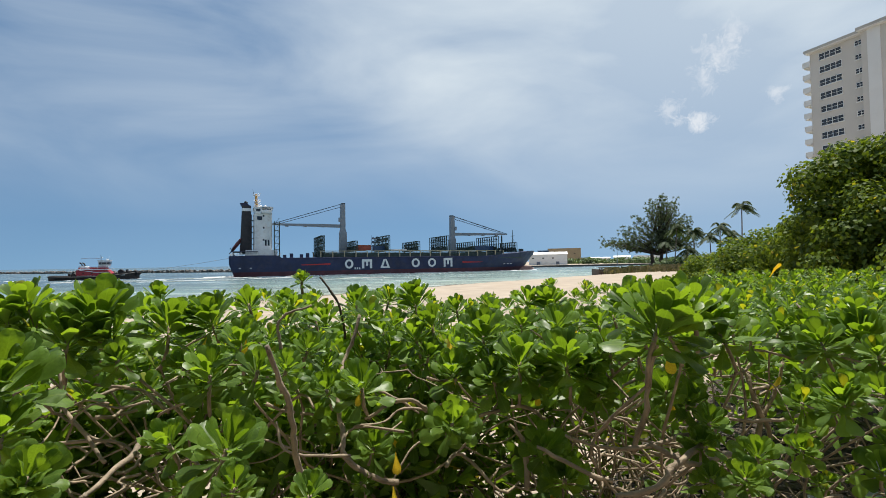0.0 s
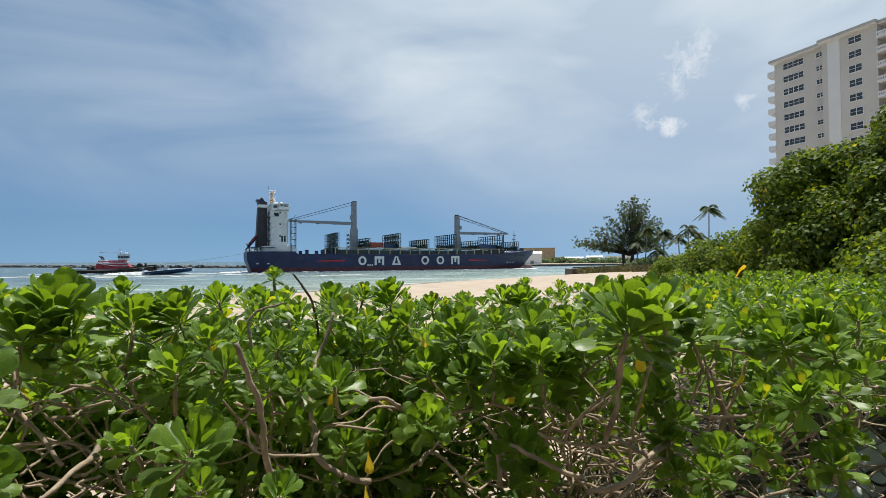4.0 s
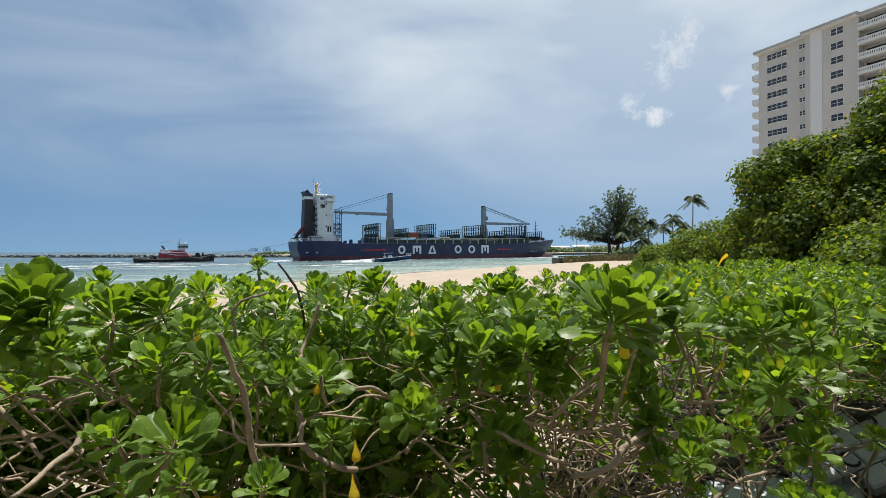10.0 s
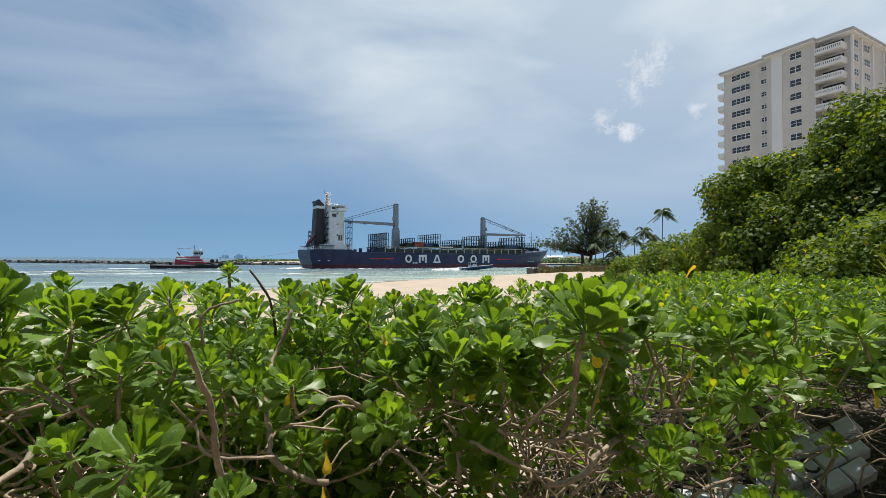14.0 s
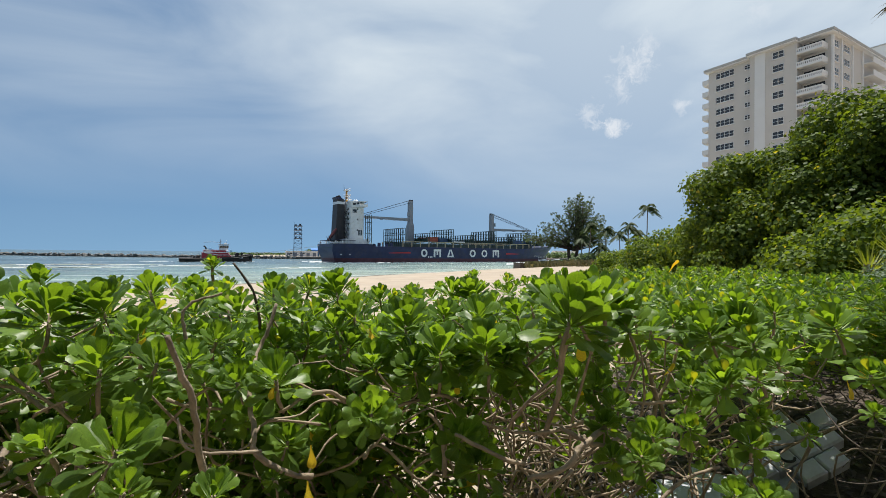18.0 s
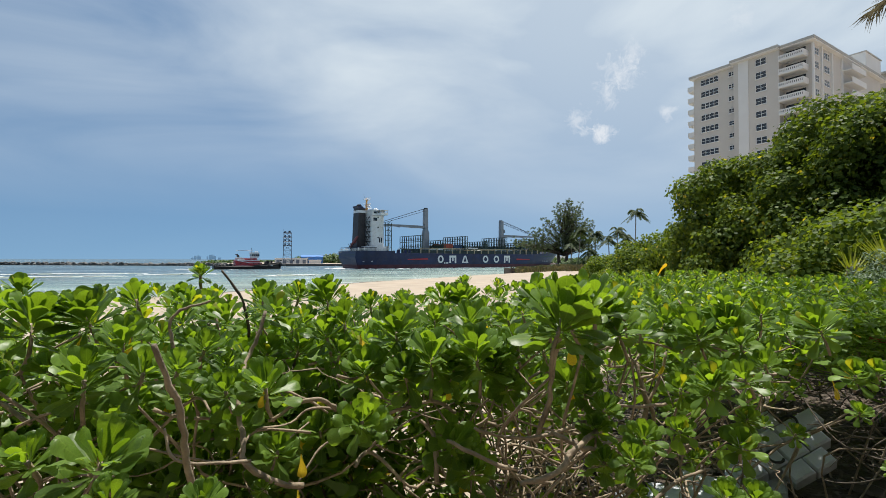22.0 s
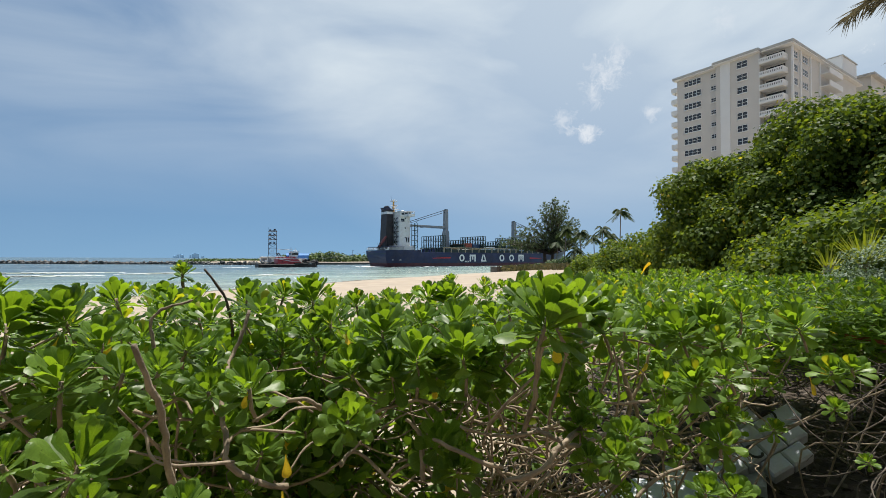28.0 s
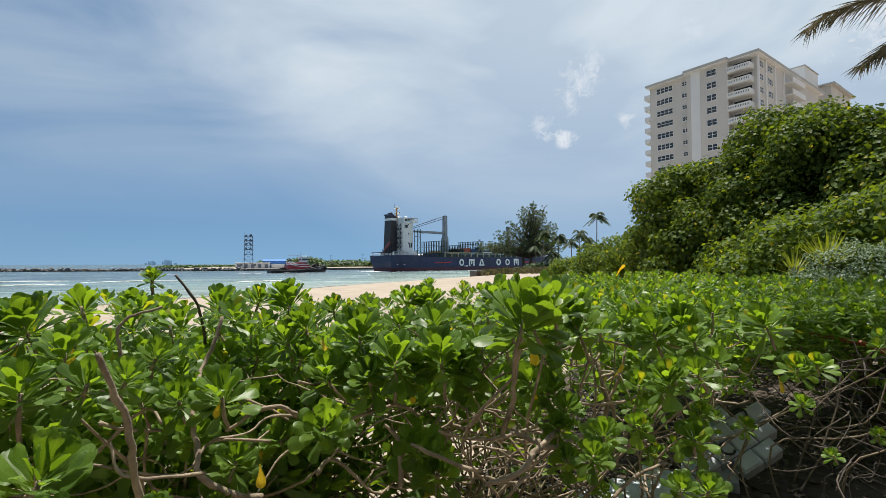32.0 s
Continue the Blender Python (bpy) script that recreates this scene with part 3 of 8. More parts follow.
def make_jetty():
    """Rubble-mound breakwater on the far side of the channel."""
    j = tagged(new("breakwater"), "long low breakwater of dark boulders across the channel", "breakwater")
    core = Geo()
    line = [(-1500, 930), (-700, 590), (-413, 470), (-285, 415), (-200, 382), (-77, 345), (-52, 339)]
    for (ax, ay), (bx, by) in zip(line, line[1:]):
        d = Vector((bx - ax, by - ay)).normalized()
        nx, ny = -d.y, d.x
        core.loft([[(px - nx * 3, py - ny * 3, -1.5), (px - nx * 1.5, py - ny * 1.5, 1.4), (px + nx * 1.5, py + ny * 1.5, 1.5), (px + nx * 4, py + ny * 4, -1.5)] for px, py in ((ax, ay), (bx, by))])
    part("mound", core, "rock", j)
    kinds = [boulder(i, 1.0) for i in range(6)]
    for me in kinds:
        me.materials.append(M["rock"])
    rg = random.Random(5)
    count, rest = 0, []
    pts = []
    for (ax, ay), (bx, by) in zip(line[1:], line[2:]):
        n = int(math.hypot(bx - ax, by - ay) / 0.85)
        for i in range(n):
            t = (i + rg.random()) / n
            pts.append((ax + (bx - ax) * t, ay + (by - ay) * t))
    pts.sort(key=lambda p: p[0] ** 2 + p[1] ** 2)
    kv = [([tuple(v.co) for v in me.vertices], [tuple(p.vertices) for p in me.polygons]) for me in kinds]
    more = Geo()
    for px, py in pts:
        s = rg.uniform(0.8, 1.7)
        m = Matrix.LocRotScale((px + rg.uniform(-1, 1), py - 1.8 + rg.uniform(-1.6, 1.2), rg.uniform(0.2, 2.0)), Euler((rg.uniform(-0.5, 0.5), rg.uniform(-0.5, 0.5), rg.uniform(0, 6.3))), (s, s, s * rg.uniform(0.7, 1)))
        if count < 280:
            b = new("boulder", kinds[count % 6])
            b.parent, b.matrix_basis = j, m
            count += 1
        else:
            k = rg.randrange(6)
            more.add([m @ Vector(v) for v in kv[k][0]], kv[k][1])
    tagged(part("boulders", more, "rock", j), kind="stuff")


make_jetty()


def wall_behind():
    """A plain dark wall, added unseen behind the camera to hold back light from there."""
    g = Geo().box(0, -4.6, 7.6, 44, 0.3, 8.4)
    tagged(part("wall_south", g, "darkwall"), "plain dark wall, unseen, added to block light from behind", "wall", kind="structure")


wall_behind()

# ---- container ship (its own space: x forward from the stern, y to port, z up from the waterline) ----
def stem(z):
    """How far forward the hull reaches at a height: the stem is raked."""
    return 160.5 + 9.0 * max(0.0, min(1.0, (z - 0.5) / 9.5)) ** 1.2


def station(s, z):
    """Where station s (0 to 169.5) stands and its half breadth at a height."""
    k = max(0.0, min(1.0, (z + 3) / 13.0))
    b = 13.5
    x = s
    if s < 26:
        b *= 1 - (0.1 + 0.24 * (1 - k)) * ((26 - s) / 26) ** 2
        if s < 1:
            x = s + 2.2 * (1 - max(0, min(1, z / 6.0)))
    if s > 112:
        u = (s - 112) / 57.5
        x = 112 + u * (stem(z) - 112)
        u2 = max(0.0, (u - 0.22 * k) / (1 - 0.22 * k))
        b *= max(0.0, 1 - u2 ** (1.7 + 0.9 * k)) ** 0.85
    return x, max(b, 0.1)


def hull_half(s, z):
    """Half the hull's breadth, s metres from the stern, z above the water."""
    return station(s, z)[1]


def sheer(s):
    if s < 22:
        return 9.4
    if s < 128:
        return 8.3
    return 8.3 + 3.0 * min(1, (s - 128) / 36) ** 1.2


def make_ship():
    sh = thing("container_ship", pose(-99.1, 210.3, 0, 0, 0, 23.8), "navy blue container ship with two deck cranes, almost empty deck", "ship")
    st = [0, 2, 5, 9, 14, 20, 22, 26, 40, 60, 80, 100, 114, 120, 126, 132, 138, 144, 150, 155, 160, 164, 167, 169.5]

    def ring(s, z0, z1, n=4):
        lv = [z0 + (z1 - z0) * i / n for i in range(n + 1)]
        q = [station(s, z) for z in lv]
        return [(q[i][0], -q[i][1], lv[i]) for i in range(n + 1)] + [(q[i][0], q[i][1], lv[i]) for i in range(n, -1, -1)]

    part("hull", Geo().loft([ring(s, 2.2, sheer(s)) for s in st]), "navy", sh, "navy blue hull plating", smooth=False)
    part("bottom_paint", Geo().loft([ring(s, -3.0, 2.2, 3) for s in st]), "boot", sh, "faded red bottom paint at the waterline")
    # bulb at the bow
    bulb = [[(160 + x, r * math.cos(a), 0.2 + r * 0.9 * math.sin(a)) for a in np.linspace(0, 2 * math.pi, 12, endpoint=False)] for x, r in ((-10, 1.5), (-3, 2.6), (3, 2.7), (6.5, 2.2), (8.3, 1.2), (8.8, 0.3))]
    part("bulbous_bow", Geo().loft(bulb), "bulb", sh, "worn pinkish bulbous bow breaking the water", smooth=True)
    # bulwark line and fenders
    for y in (-1, 1):
        rail = [(station(s, sheer(s))[0], y * (hull_half(s, sheer(s)) + 0.04), sheer(s) + 0.08) for s in st if s > 1]
        part("sheer_strake", Geo().tube(rail, 0.16, 5), "navy", sh)
    # lettering drawn as plain shapes: rings, blocks and wedges
    def shape(kind, x0, x1, z0, z1):
        g = Geo()
        y0, y1 = -13.6, -13.48
        w = x1 - x0
        if kind == "ring":
            out = [(x0 + w / 2 + w / 2 * math.cos(a), (z0 + z1) / 2 + (z1 - z0) / 2 * math.sin(a)) for a in np.linspace(0, 2 * math.pi, 14)]
            inn = [(x0 + w / 2 + (w / 2 - 1.05) * math.cos(a), (z0 + z1) / 2 + ((z1 - z0) / 2 - 0.95) * math.sin(a)) for a in np.linspace(0, 2 * math.pi, 14)]
            for i in range(13):
                g.plate([out[i], inn[i], inn[i + 1], out[i + 1]][::-1], y0, y1)
        elif kind == "posts":
            g.plate([(x0, z0), (x0 + 1.1, z0), (x0 + 1.1, z1), (x0, z1)], y0, y1)
            g.plate([(x1 - 1.1, z0), (x1, z0), (x1, z1), (x1 - 1.1, z1)], y0, y1)
            g.plate([(x0 + 1.1, z1 - 1.2), (x1 - 1.1, z1 - 1.2), (x1 - 1.1, z1), (x0 + 1.1, z1)], y0, y1)
            g.plate([(x0 + w / 2 - 0.5, z0 + 1.2), (x0 + w / 2 + 0.5, z0 + 1.2), (x0 + w / 2 + 0.5, z1 - 1.2), (x0 + w / 2 - 0.5, z1 - 1.2)], y0, y1)
        else:
            m = x0 + w / 2
            g.plate([(x0, z0), (x0 + 1.2, z0), (m + 0.1, z1), (m - 0.75, z1)], y0, y1)
            g.plate([(x1 - 1.2, z0), (x1, z0), (m + 0.75, z1), (m - 0.1, z1)], y0, y1)
            g.plate([(x0 + 1.1, z0), (x1 - 1.1, z0), (x1 - 1.4, z0 + 0.8), (x0 + 1.4, z0 + 0.8)], y0, y1)
        part("painted_mark", g, "letter", sh, "large white painted mark on the side")

    shape("ring", 50.6, 54.8, 2.95, 7.5)
    shape("posts", 59.0, 64.0, 2.95, 7.4)
    shape("wedge", 68.2, 73.2, 2.95, 7.4)
    shape("ring", 84.7, 89.2, 3.0, 7.6)
    shape("ring", 93.7, 98.3, 3.0, 7.6)
    shape("posts", 102.6, 107.7, 3.0, 7.6)
    for i in range(3):
        part("painted_mark", Geo().box(55.6 + i * 1.1, -13.53, 3.0, 0.6, 0.1, 0.9), "letter", sh)
    for x0, x1, tip in ((30.5, 43.8, 1), (113.8, 126.0, -1)):
        p = [(x0, 4.9), (x1, 4.9), (x1, 5.7), (x0, 5.25)] if tip > 0 else [(x0, 4.8), (x1, 5.1), (x1, 5.3), (x0, 5.7)]
        part("red_stripe", Geo().plate(p, -13.57, -13.44), "redline", sh, "faded red tapering stripe")
    for x in (4.5, 9, 141, 143.5, 146):
        part("draught_mark", Geo().box(x, -hull_half(x, 4) - 0.05, 4.0, 1.0, 0.12, 0.35), "letter", sh)
    for y in (-5, -2, 2, 5):
        part("name_bar", Geo().box(0.35, y, 6.4, 0.1, 2.2, 0.6), "letter", sh)
    # main deck
    deck = [(s, -hull_half(s, 7.6) + 0.2) for s in st if s < 160] + [(s, hull_half(s, 7.6) - 0.2) for s in reversed(st) if s < 160]
    part("main_deck", Geo().prism(deck, 7.2, 7.6), "green", sh, "dark green steel deck")
    # poop rail and stern deck
    g = Geo()
    for x in np.arange(0.6, 22, 1.6):
        g.tube([(x, -12.3 - 0.045 * x, 9.4), (x, -12.3 - 0.045 * x, 10.7)], 0.07, 4)
        g.tube([(x, 12.3 + 0.045 * x, 9.4), (x, 12.3 + 0.045 * x, 10.7)], 0.07, 4)
    for y in np.arange(-12, 12.1, 1.5):
        g.tube([(0.5, y, 9.4), (0.5, y, 10.7)], 0.07, 4)
    for z in (10.1, 10.7):
        g.tube([(22, -13.3, z), (0.5, -12.2, z), (0.5, 12.2, z), (22, 13.3, z)], 0.07, 4)
    part("stern_rail", g, "white", sh)
    part("poop_deck", Geo().prism([(0.3, -11.9), (21.5, -13.1), (21.5, 13.1), (0.3, 11.9)], 9.2, 9.42), "green", sh)
    part("stern_canopy", Geo().prism([(1.2, -12), (12, -12.4), (12, 12.4), (1.2, 12)], 11.3, 11.55), "navy", sh)
    for x in (1.6, 5, 8.5, 11.6):
        for y in (-11.8, 11.8):
            part("canopy_post", Geo().box(x, y, 10.4, 0.35, 0.35, 1.9), "white", sh)
    # accommodation block in storeys
    part("deckhouse", Geo().box(14.2, 0, 19.2, 8.0, 17.0, 19.2, 0.5), "white", sh, "tall white accommodation block with rust streaks")
    part("deckhouse_base", Geo().box(13.5, 0, 10.8, 13.5, 22.0, 2.6, 0.4), "white", sh)
    part("bridge", Geo().box(14.4, 0, 30.2, 7.6, 19.0, 2.6, 0.4), "white", sh, "white wheelhouse")
    for y in (-1, 1):
        w = part("bridge_wing", Geo().box(15.6, y * 11.4, 29.6, 4.6, 5.2, 1.3, 0.2), "white", sh)
        part("wing_roof", Geo().box(15.6, y * 11.2, 31.6, 4.8, 5.0, 0.25), "white", w)
        for k in (-1, 1):
            part("wing_post", Geo().box(15.6 + k * 2.1, y * 13.4, 30.9, 0.18, 0.18, 1.4), "white", w)
    part("bridge_roof", Geo().box(14.4, 0, 31.75, 8.6, 20.0, 0.5, 0.3), "white", sh)
    for i in range(7):
        part("bridge_window", Geo().box(18.25, -7.8 + i * 2.6, 30.5, 0.12, 1.9, 1.1), "glass", sh)
    for i in range(3):
        part("bridge_window", Geo().box(12.2 + i * 2.3, -9.55, 30.5, 1.7, 0.12, 1.1), "glass", sh)
    for k in range(6):
        z = 12.6 + k * 2.75
        part("deck_ledge", Geo().box(11.0, -9.0, z, 2.2, 1.6, 0.14), "white", sh)
        part("cabin_window", Geo().box(14.5, -8.53, z + 1.6, 0.7, 0.1, 0.8), "glass", sh) if k % 2 else None
        for i in range(3):
            part("cabin_window", Geo().box(18.23, -5 + i * 5, z + 1.6, 0.1, 0.8, 0.9), "glass", sh)
        for i in (0, 1):
            part("stern_window", Geo().box(10.15, -6.5 + i * 3, z + 1.6, 0.1, 0.8, 0.9), "glass", sh)
    for x in (15.4, 16.6):
        part("side_door", Geo().box(x, -8.56, 15.6, 0.75, 0.12, 2.8), "glass", sh)
    part("side_window", Geo().box(12.8, -8.55, 26.9, 2.2, 0.12, 1.7), "glass", sh)
    # zigzag stairs at the back of the house
    g = Geo()
    for k in range(6):
        z = 12.0 + k * 2.75
        g.box(9.6, -6.5, z, 1.4, 4.0, 0.15)
        for y in (-8.4, -4.6):
            g.tube([(9.0, y, z), (9.0, y, z + 1.1)], 0.06, 4)
        g.tube([(9.0, -8.4, z + 1.1), (9.0, -4.6, z + 1.1)], 0.06, 4)
        g.tube([(9.4, -8.2 + (k % 2) * 3.4, z), (9.4, -4.8 - (k % 2) * 3.4, z + 2.7)], 0.16, 4)
    part("outside_stairs", g, "funnel", sh, "dark outside stairs")
    # scaffold tower forward of the house
    g = Geo()
    for x in (19.0, 21.2):
        for y in (-11.5, -8.5):
            g.box(x, y, 16.5, 0.3, 0.3, 17.5)
    for k in range(6):
        z = 9.5 + k * 2.9
        g.box(20.1, -10, z, 2.5, 3.3, 0.18)
        g.tube([(19.0, -11.5, z), (21.2, -11.5, z + 2.9)], 0.1, 4)
    part("lashing_tower", g, "green", sh, "dark stair tower beside the house")
    # funnel
    fun = part("funnel", Geo().loft([[(x0, -3.4, z), (x1, -3.4, z), (x1, 3.4, z), (x0, 3.4, z)] for z, x0, x1 in ((10.5, 4.3, 9.4), (22, 4.9, 9.4), (31.0, 5.3, 9.3), (33.0, 5.4, 9.3))]), "funnel", sh, "tall dark funnel with a white band")
    part("funnel_band", Geo().box(7.35, 0, 31.2, 4.15, 7.0, 1.4), "white", fun)
    part("funnel_cap", Geo().loft([[(x0, -3.1, z), (x1, -3.1, z), (x1, 3.1, z), (x0, 3.1, z)] for z, x0, x1 in ((33.0, 5.3, 9.2), (34.3, 4.5, 7.2))]), "navy", fun)
    for y in (-1.6, 0, 1.6):
        part("exhaust_pipe", Geo().tube([(7.6, y, 33), (7.4, y, 34.6), (6.6, y, 35.2)], 0.5, 8), "funnel", fun)
    for k in range(9):
        part("vent_slot", Geo().box(9.45, 0, 14 + k * 1.8, 0.12, 4.6, 0.5), "white", fun)
    # free-fall lifeboat on its ramp at the stern
    lb = part("lifeboat", Geo().loft([[(0.6 + x * 0.75, y0 + r * math.cos(a) * 1.0, 11.6 + x * 0.95 + r * math.sin(a) * 0.9) for a in np.linspace(0, 2 * math.pi, 10, endpoint=False)] for x, r, y0 in ((0, 0.3, -3), (0.8, 1.1, -3), (2.5, 1.5, -3), (4.6, 1.5, -3), (5.8, 1.0, -3), (6.3, 0.3, -3))]), "orange", sh, "dark red free-fall lifeboat on its stern ramp", smooth=True)
    g = Geo()
    for y in (-4.6, -1.4):
        g.tube([(0.0, y, 10.6), (5.0, y, 17.2), (5.0, y, 9.5)], 0.2, 5)
        g.tube([(0.4, y, 13.3), (2.5, y, 9.5)], 0.16, 5)
        g.tube([(1.6, y, 9.5), (1.6, y, 13.9)], 0.16, 5)
    part("lifeboat_ramp", g, "black", sh)
    # mast
    mt = part("mast", Geo().tube([(11.6, 0, 32), (11.6, 0, 39.0)], [0.75, 0.45], 8), "yellow", sh, "orange-yellow signal mast on the bridge roof")
    part("mast_platform", Geo().box(11.8, 0, 38.4, 3.0, 3.0, 0.25), "white", mt)
    part("mast_platform", Geo().box(12.3, 0, 33.6, 3.2, 4.4, 0.25), "white", mt)
    part("scanner", Geo().box(13.2, 0, 35.9, 0.5, 3.0, 0.5), "white", mt)
    for dz in (33.6, 35.2, 38.4):
        part("platform_rail", Geo().tube([(10.6, -1.6, dz + 1), (13.4, -1.6, dz + 1), (13.4, 1.6, dz + 1), (10.6, 1.6, dz + 1)], 0.08, 4), "white", mt)
    part("mast_platform", Geo().box(11.9, 0, 35.2, 2.2, 3.4, 0.2), "white", mt)
    part("radar_bar", Geo().box(12.2, 0, 38.1, 0.3, 3.6, 0.35), "white", mt)
    part("antenna", Geo().tube([(10.6, 0.4, 38.4), (10.1, 0.4, 41.6)], [0.1, 0.06], 5), "steel", mt)
    for y in (-1, 1):
        part("mast_stay", Geo().tube([(11.6, y * 0.4, 37), (12.9, y * 2.4, 32)], 0.1, 4), "white", mt)
    for x, y, r in ((15.5, -4.5, 0.8), (16.2, 4.5, 0.8), (13.4, -6.6, 0.5)):
        part("dome_aerial", Geo().loft([[(x + r * q * math.cos(a), y + r * q * math.sin(a), 32.6 + z * r) for a in np.linspace(0, 6.283, 10, endpoint=False)] for z, q in ((-0.9, 0.3), (-0.4, 0.9), (0.1, 1), (0.6, 0.75), (0.95, 0.2))]), "white", sh, smooth=True)
    # hatch coaming and the row of posts along the side
    part("hatch_coaming", Geo().box(81, 0, 9.0, 82, 21.5, 3.2), "green", sh)
    part("forward_coaming", Geo().box(131, 0, 9.2, 20, 18.0, 3.4), "green", sh)
    x = 39.5
    while x < 141:
        yy = min(12.6, hull_half(x, 8) - 0.7)
        for y in (-yy, yy):
            part("pedestal", Geo().box(x, y, 9.55, 0.45, 0.5, 3.9), "cream", sh)
        x += 5.6
    g = Geo()
    for y in (-1, 1):
        g.box(81, y * 12.5, 11.5, 84, 0.7, 0.35)
        g.box(131, y * 11.4, 11.6, 16, 0.6, 0.35)
    part("side_girder", g, "cream", sh, "pale girder along the hatch side")
    # stacks of cell guides and lashing frames
    def lashing_bridge(x, z0, z1):
        """A steel frame across the deck, with posts, walkways and bracing panels."""
        w = min(11.8, hull_half(x, 8) - 1.2)
        ob = part("lashing_bridge", Geo().box(x, 0, z0 + 0.2, 1.9, 2 * w, 0.3), "green", sh, "dark green steel lashing bridge across the deck")
        n = 9
        for dx in (-0.8, 0.8):
            for i in range(n + 1):
                part("post", Geo().box(x + dx, -w + 2 * w * i / n, (z0 + z1) / 2, 0.28, 0.3, z1 - z0), "green", ob)
        levels = 3 if z1 - z0 > 6 else 2
        for k in range(1, levels + 1):
            z = z0 + (z1 - z0) * k / levels
            part("walkway", Geo().box(x, 0, z - 0.1, 1.9, 2 * w + 0.3, 0.2), "green", ob)
            part("handrail", Geo().tube([(x - 0.9, -w, z + 0.9), (x - 0.9, w, z + 0.9)], 0.07, 4).tube([(x + 0.9, -w, z + 0.9), (x + 0.9, w, z + 0.9)], 0.07, 4), "green", ob) if k < levels else None
        for i in range(n):
            y = -w + 2 * w * (i + 0.5) / n
            h = (z1 - z0) / levels
            part("bracing_panel", Geo().box(x, y, z0 + h * 0.5, 0.2, 2 * w / n * 0.9, h * 0.7), "green", ob)
            if levels == 3:
                part("bracing_panel", Geo().box(x, y, z0 + h * 1.3, 0.2, 2 * w / n * 0.45, h * 0.5), "green", ob)
            part("bracing_panel", Geo().box(x, y, z1 - h * 0.62, 0.2, 2 * w / n * 0.4, h * 0.45), "green", ob)

    for x, z0, z1 in ((40.6, 8.3, 19.0), (56.4, 11.4, 16.6), (73.0, 11.4, 19.4), (89.2, 11.4, 16.6), (105.9, 11.4, 19.6), (121.3, 11.4, 16.4), (136.6, 11.4, 19.6), (150.5, 10.8, 16.4)):
        lashing_bridge(x, z0, z1)
    part("container", Geo().box(61.6, -7.5, 13.3, 6.6, 2.5, 2.6), "rust", sh, "rust red container")
    part("container", Geo().box(61.6, 2.5, 13.3, 6.6, 2.5, 2.6), "rust", sh, "rust red container")
    part("container", Geo().box(69.6, -7.2, 12.9, 6.6, 2.5, 2.4), "bluebox", sh, "dark blue container")
    part("container", Geo().box(130, -7, 13.0, 12.2, 2.5, 2.6), "bluebox", sh, "dark blue container")
    part("hatch_cover", Geo().box(78.5, -9, 11.9, 9.5, 3.0, 0.9), "white", sh)
    for x0, h in ((23.5, 1.6), (26.5, 2.2), (31.0, 1.8), (33.8, 2.3)):
        part("deck_house_vent", Geo().box(x0, -9.8, 8.3 + h / 2, 1.5, 1.5, h, 0.3), "navy", sh)
    # cranes
    def crane(x, y, ztop, jz, jlen, label):
        col = part("crane_column", Geo().loft([[(x - a, y - b, z), (x + a, y - b, z), (x + a, y + b, z), (x - a, y + b, z)] for z, a, b in ((8, 1.9, 1.9), (jz - 3.5, 1.7, 1.7), (jz - 1.5, 1.15, 1.3), (jz + 1, 1.2, 1.3), (ztop, 1.15, 1.2))]), "grey", sh, label)
        part("crane_head", Geo().box(x - 0.3 * math.copysign(1, jlen), y, ztop + 0.2, 2.0, 1.4, 0.7), "black", col)
        part("crane_cab", Geo().box(x + math.copysign(1.6, jlen), y - 0.9, jz + 3.2, 1.4, 1.6, 2.2, 0.2), "grey", col)
        jib = part("crane_jib", Geo().loft([[(xx, y - w, z - t), (xx, y + w, z - t), (xx, y + w, z + t), (xx, y - w, z + t)] for xx, w, z, t in ((x + math.copysign(1.2, jlen), 0.9, jz, 0.8), (x + jlen * 0.3, 0.9, jz + 0.1, 0.75), (x + jlen * 0.55, 0.9, jz + 0.2, 0.65), (x + jlen, 0.6, jz + 0.35, 0.4))]), "grey", sh, "grey box jib stowed level")
        for k in (0.3, 0.55, 0.8):
            part("jib_lug", Geo().box(x + jlen * k, y, jz - 0.4, 1.6, 1.0, 0.8), "grey", jib)
        for dy in (-0.7, 0.7):
            part("crane_wire", Geo().tube([(x, y + dy, ztop + 0.3), (x + jlen * 0.98, y + dy, jz + 0.7)], 0.13, 4), "black", jib)
            part("crane_wire", Geo().tube([(x, y + dy, ztop - 1.2), (x + jlen * 0.9, y + dy, jz + 0.7)], 0.1, 4), "black", jib)

    crane(53.3, 4, 36.3, 24.9, -34.5, "tall grey crane column")
    crane(116.0, 4, 31.7, 21.4, 36.5, "grey forward crane column")
    # forecastle: foremast, jib rest, winches
    fm = part("foremast", Geo().tube([(154.3, 0, 11), (154.3, 0, 24)], [0.4, 0.15], 6), "green", sh)
    part("mast_arm", Geo().box(154.3, 0, 20.5, 0.3, 4.0, 0.25), "green", fm)
    part("mast_light_platform", Geo().box(154.3, 0, 18.0, 1.4, 1.8, 0.2), "green", fm)
    part("jib_rest", Geo().tube([(149, 4, 10.5), (149, 4, 21.0)], 0.45, 6), "green", sh)
    for x0, y0 in ((157.5, -3), (157.5, 3), (160.5, 0)):
        part("winch", Geo().box(x0, y0, 11.9, 2.0, 1.8, 1.6, 0.5), "green", sh)
    part("breakwater_plate", Geo().box(140.5, 0, 11.6, 0.4, 17, 2.6), "navy", sh)
    return sh


SHIP = make_ship()


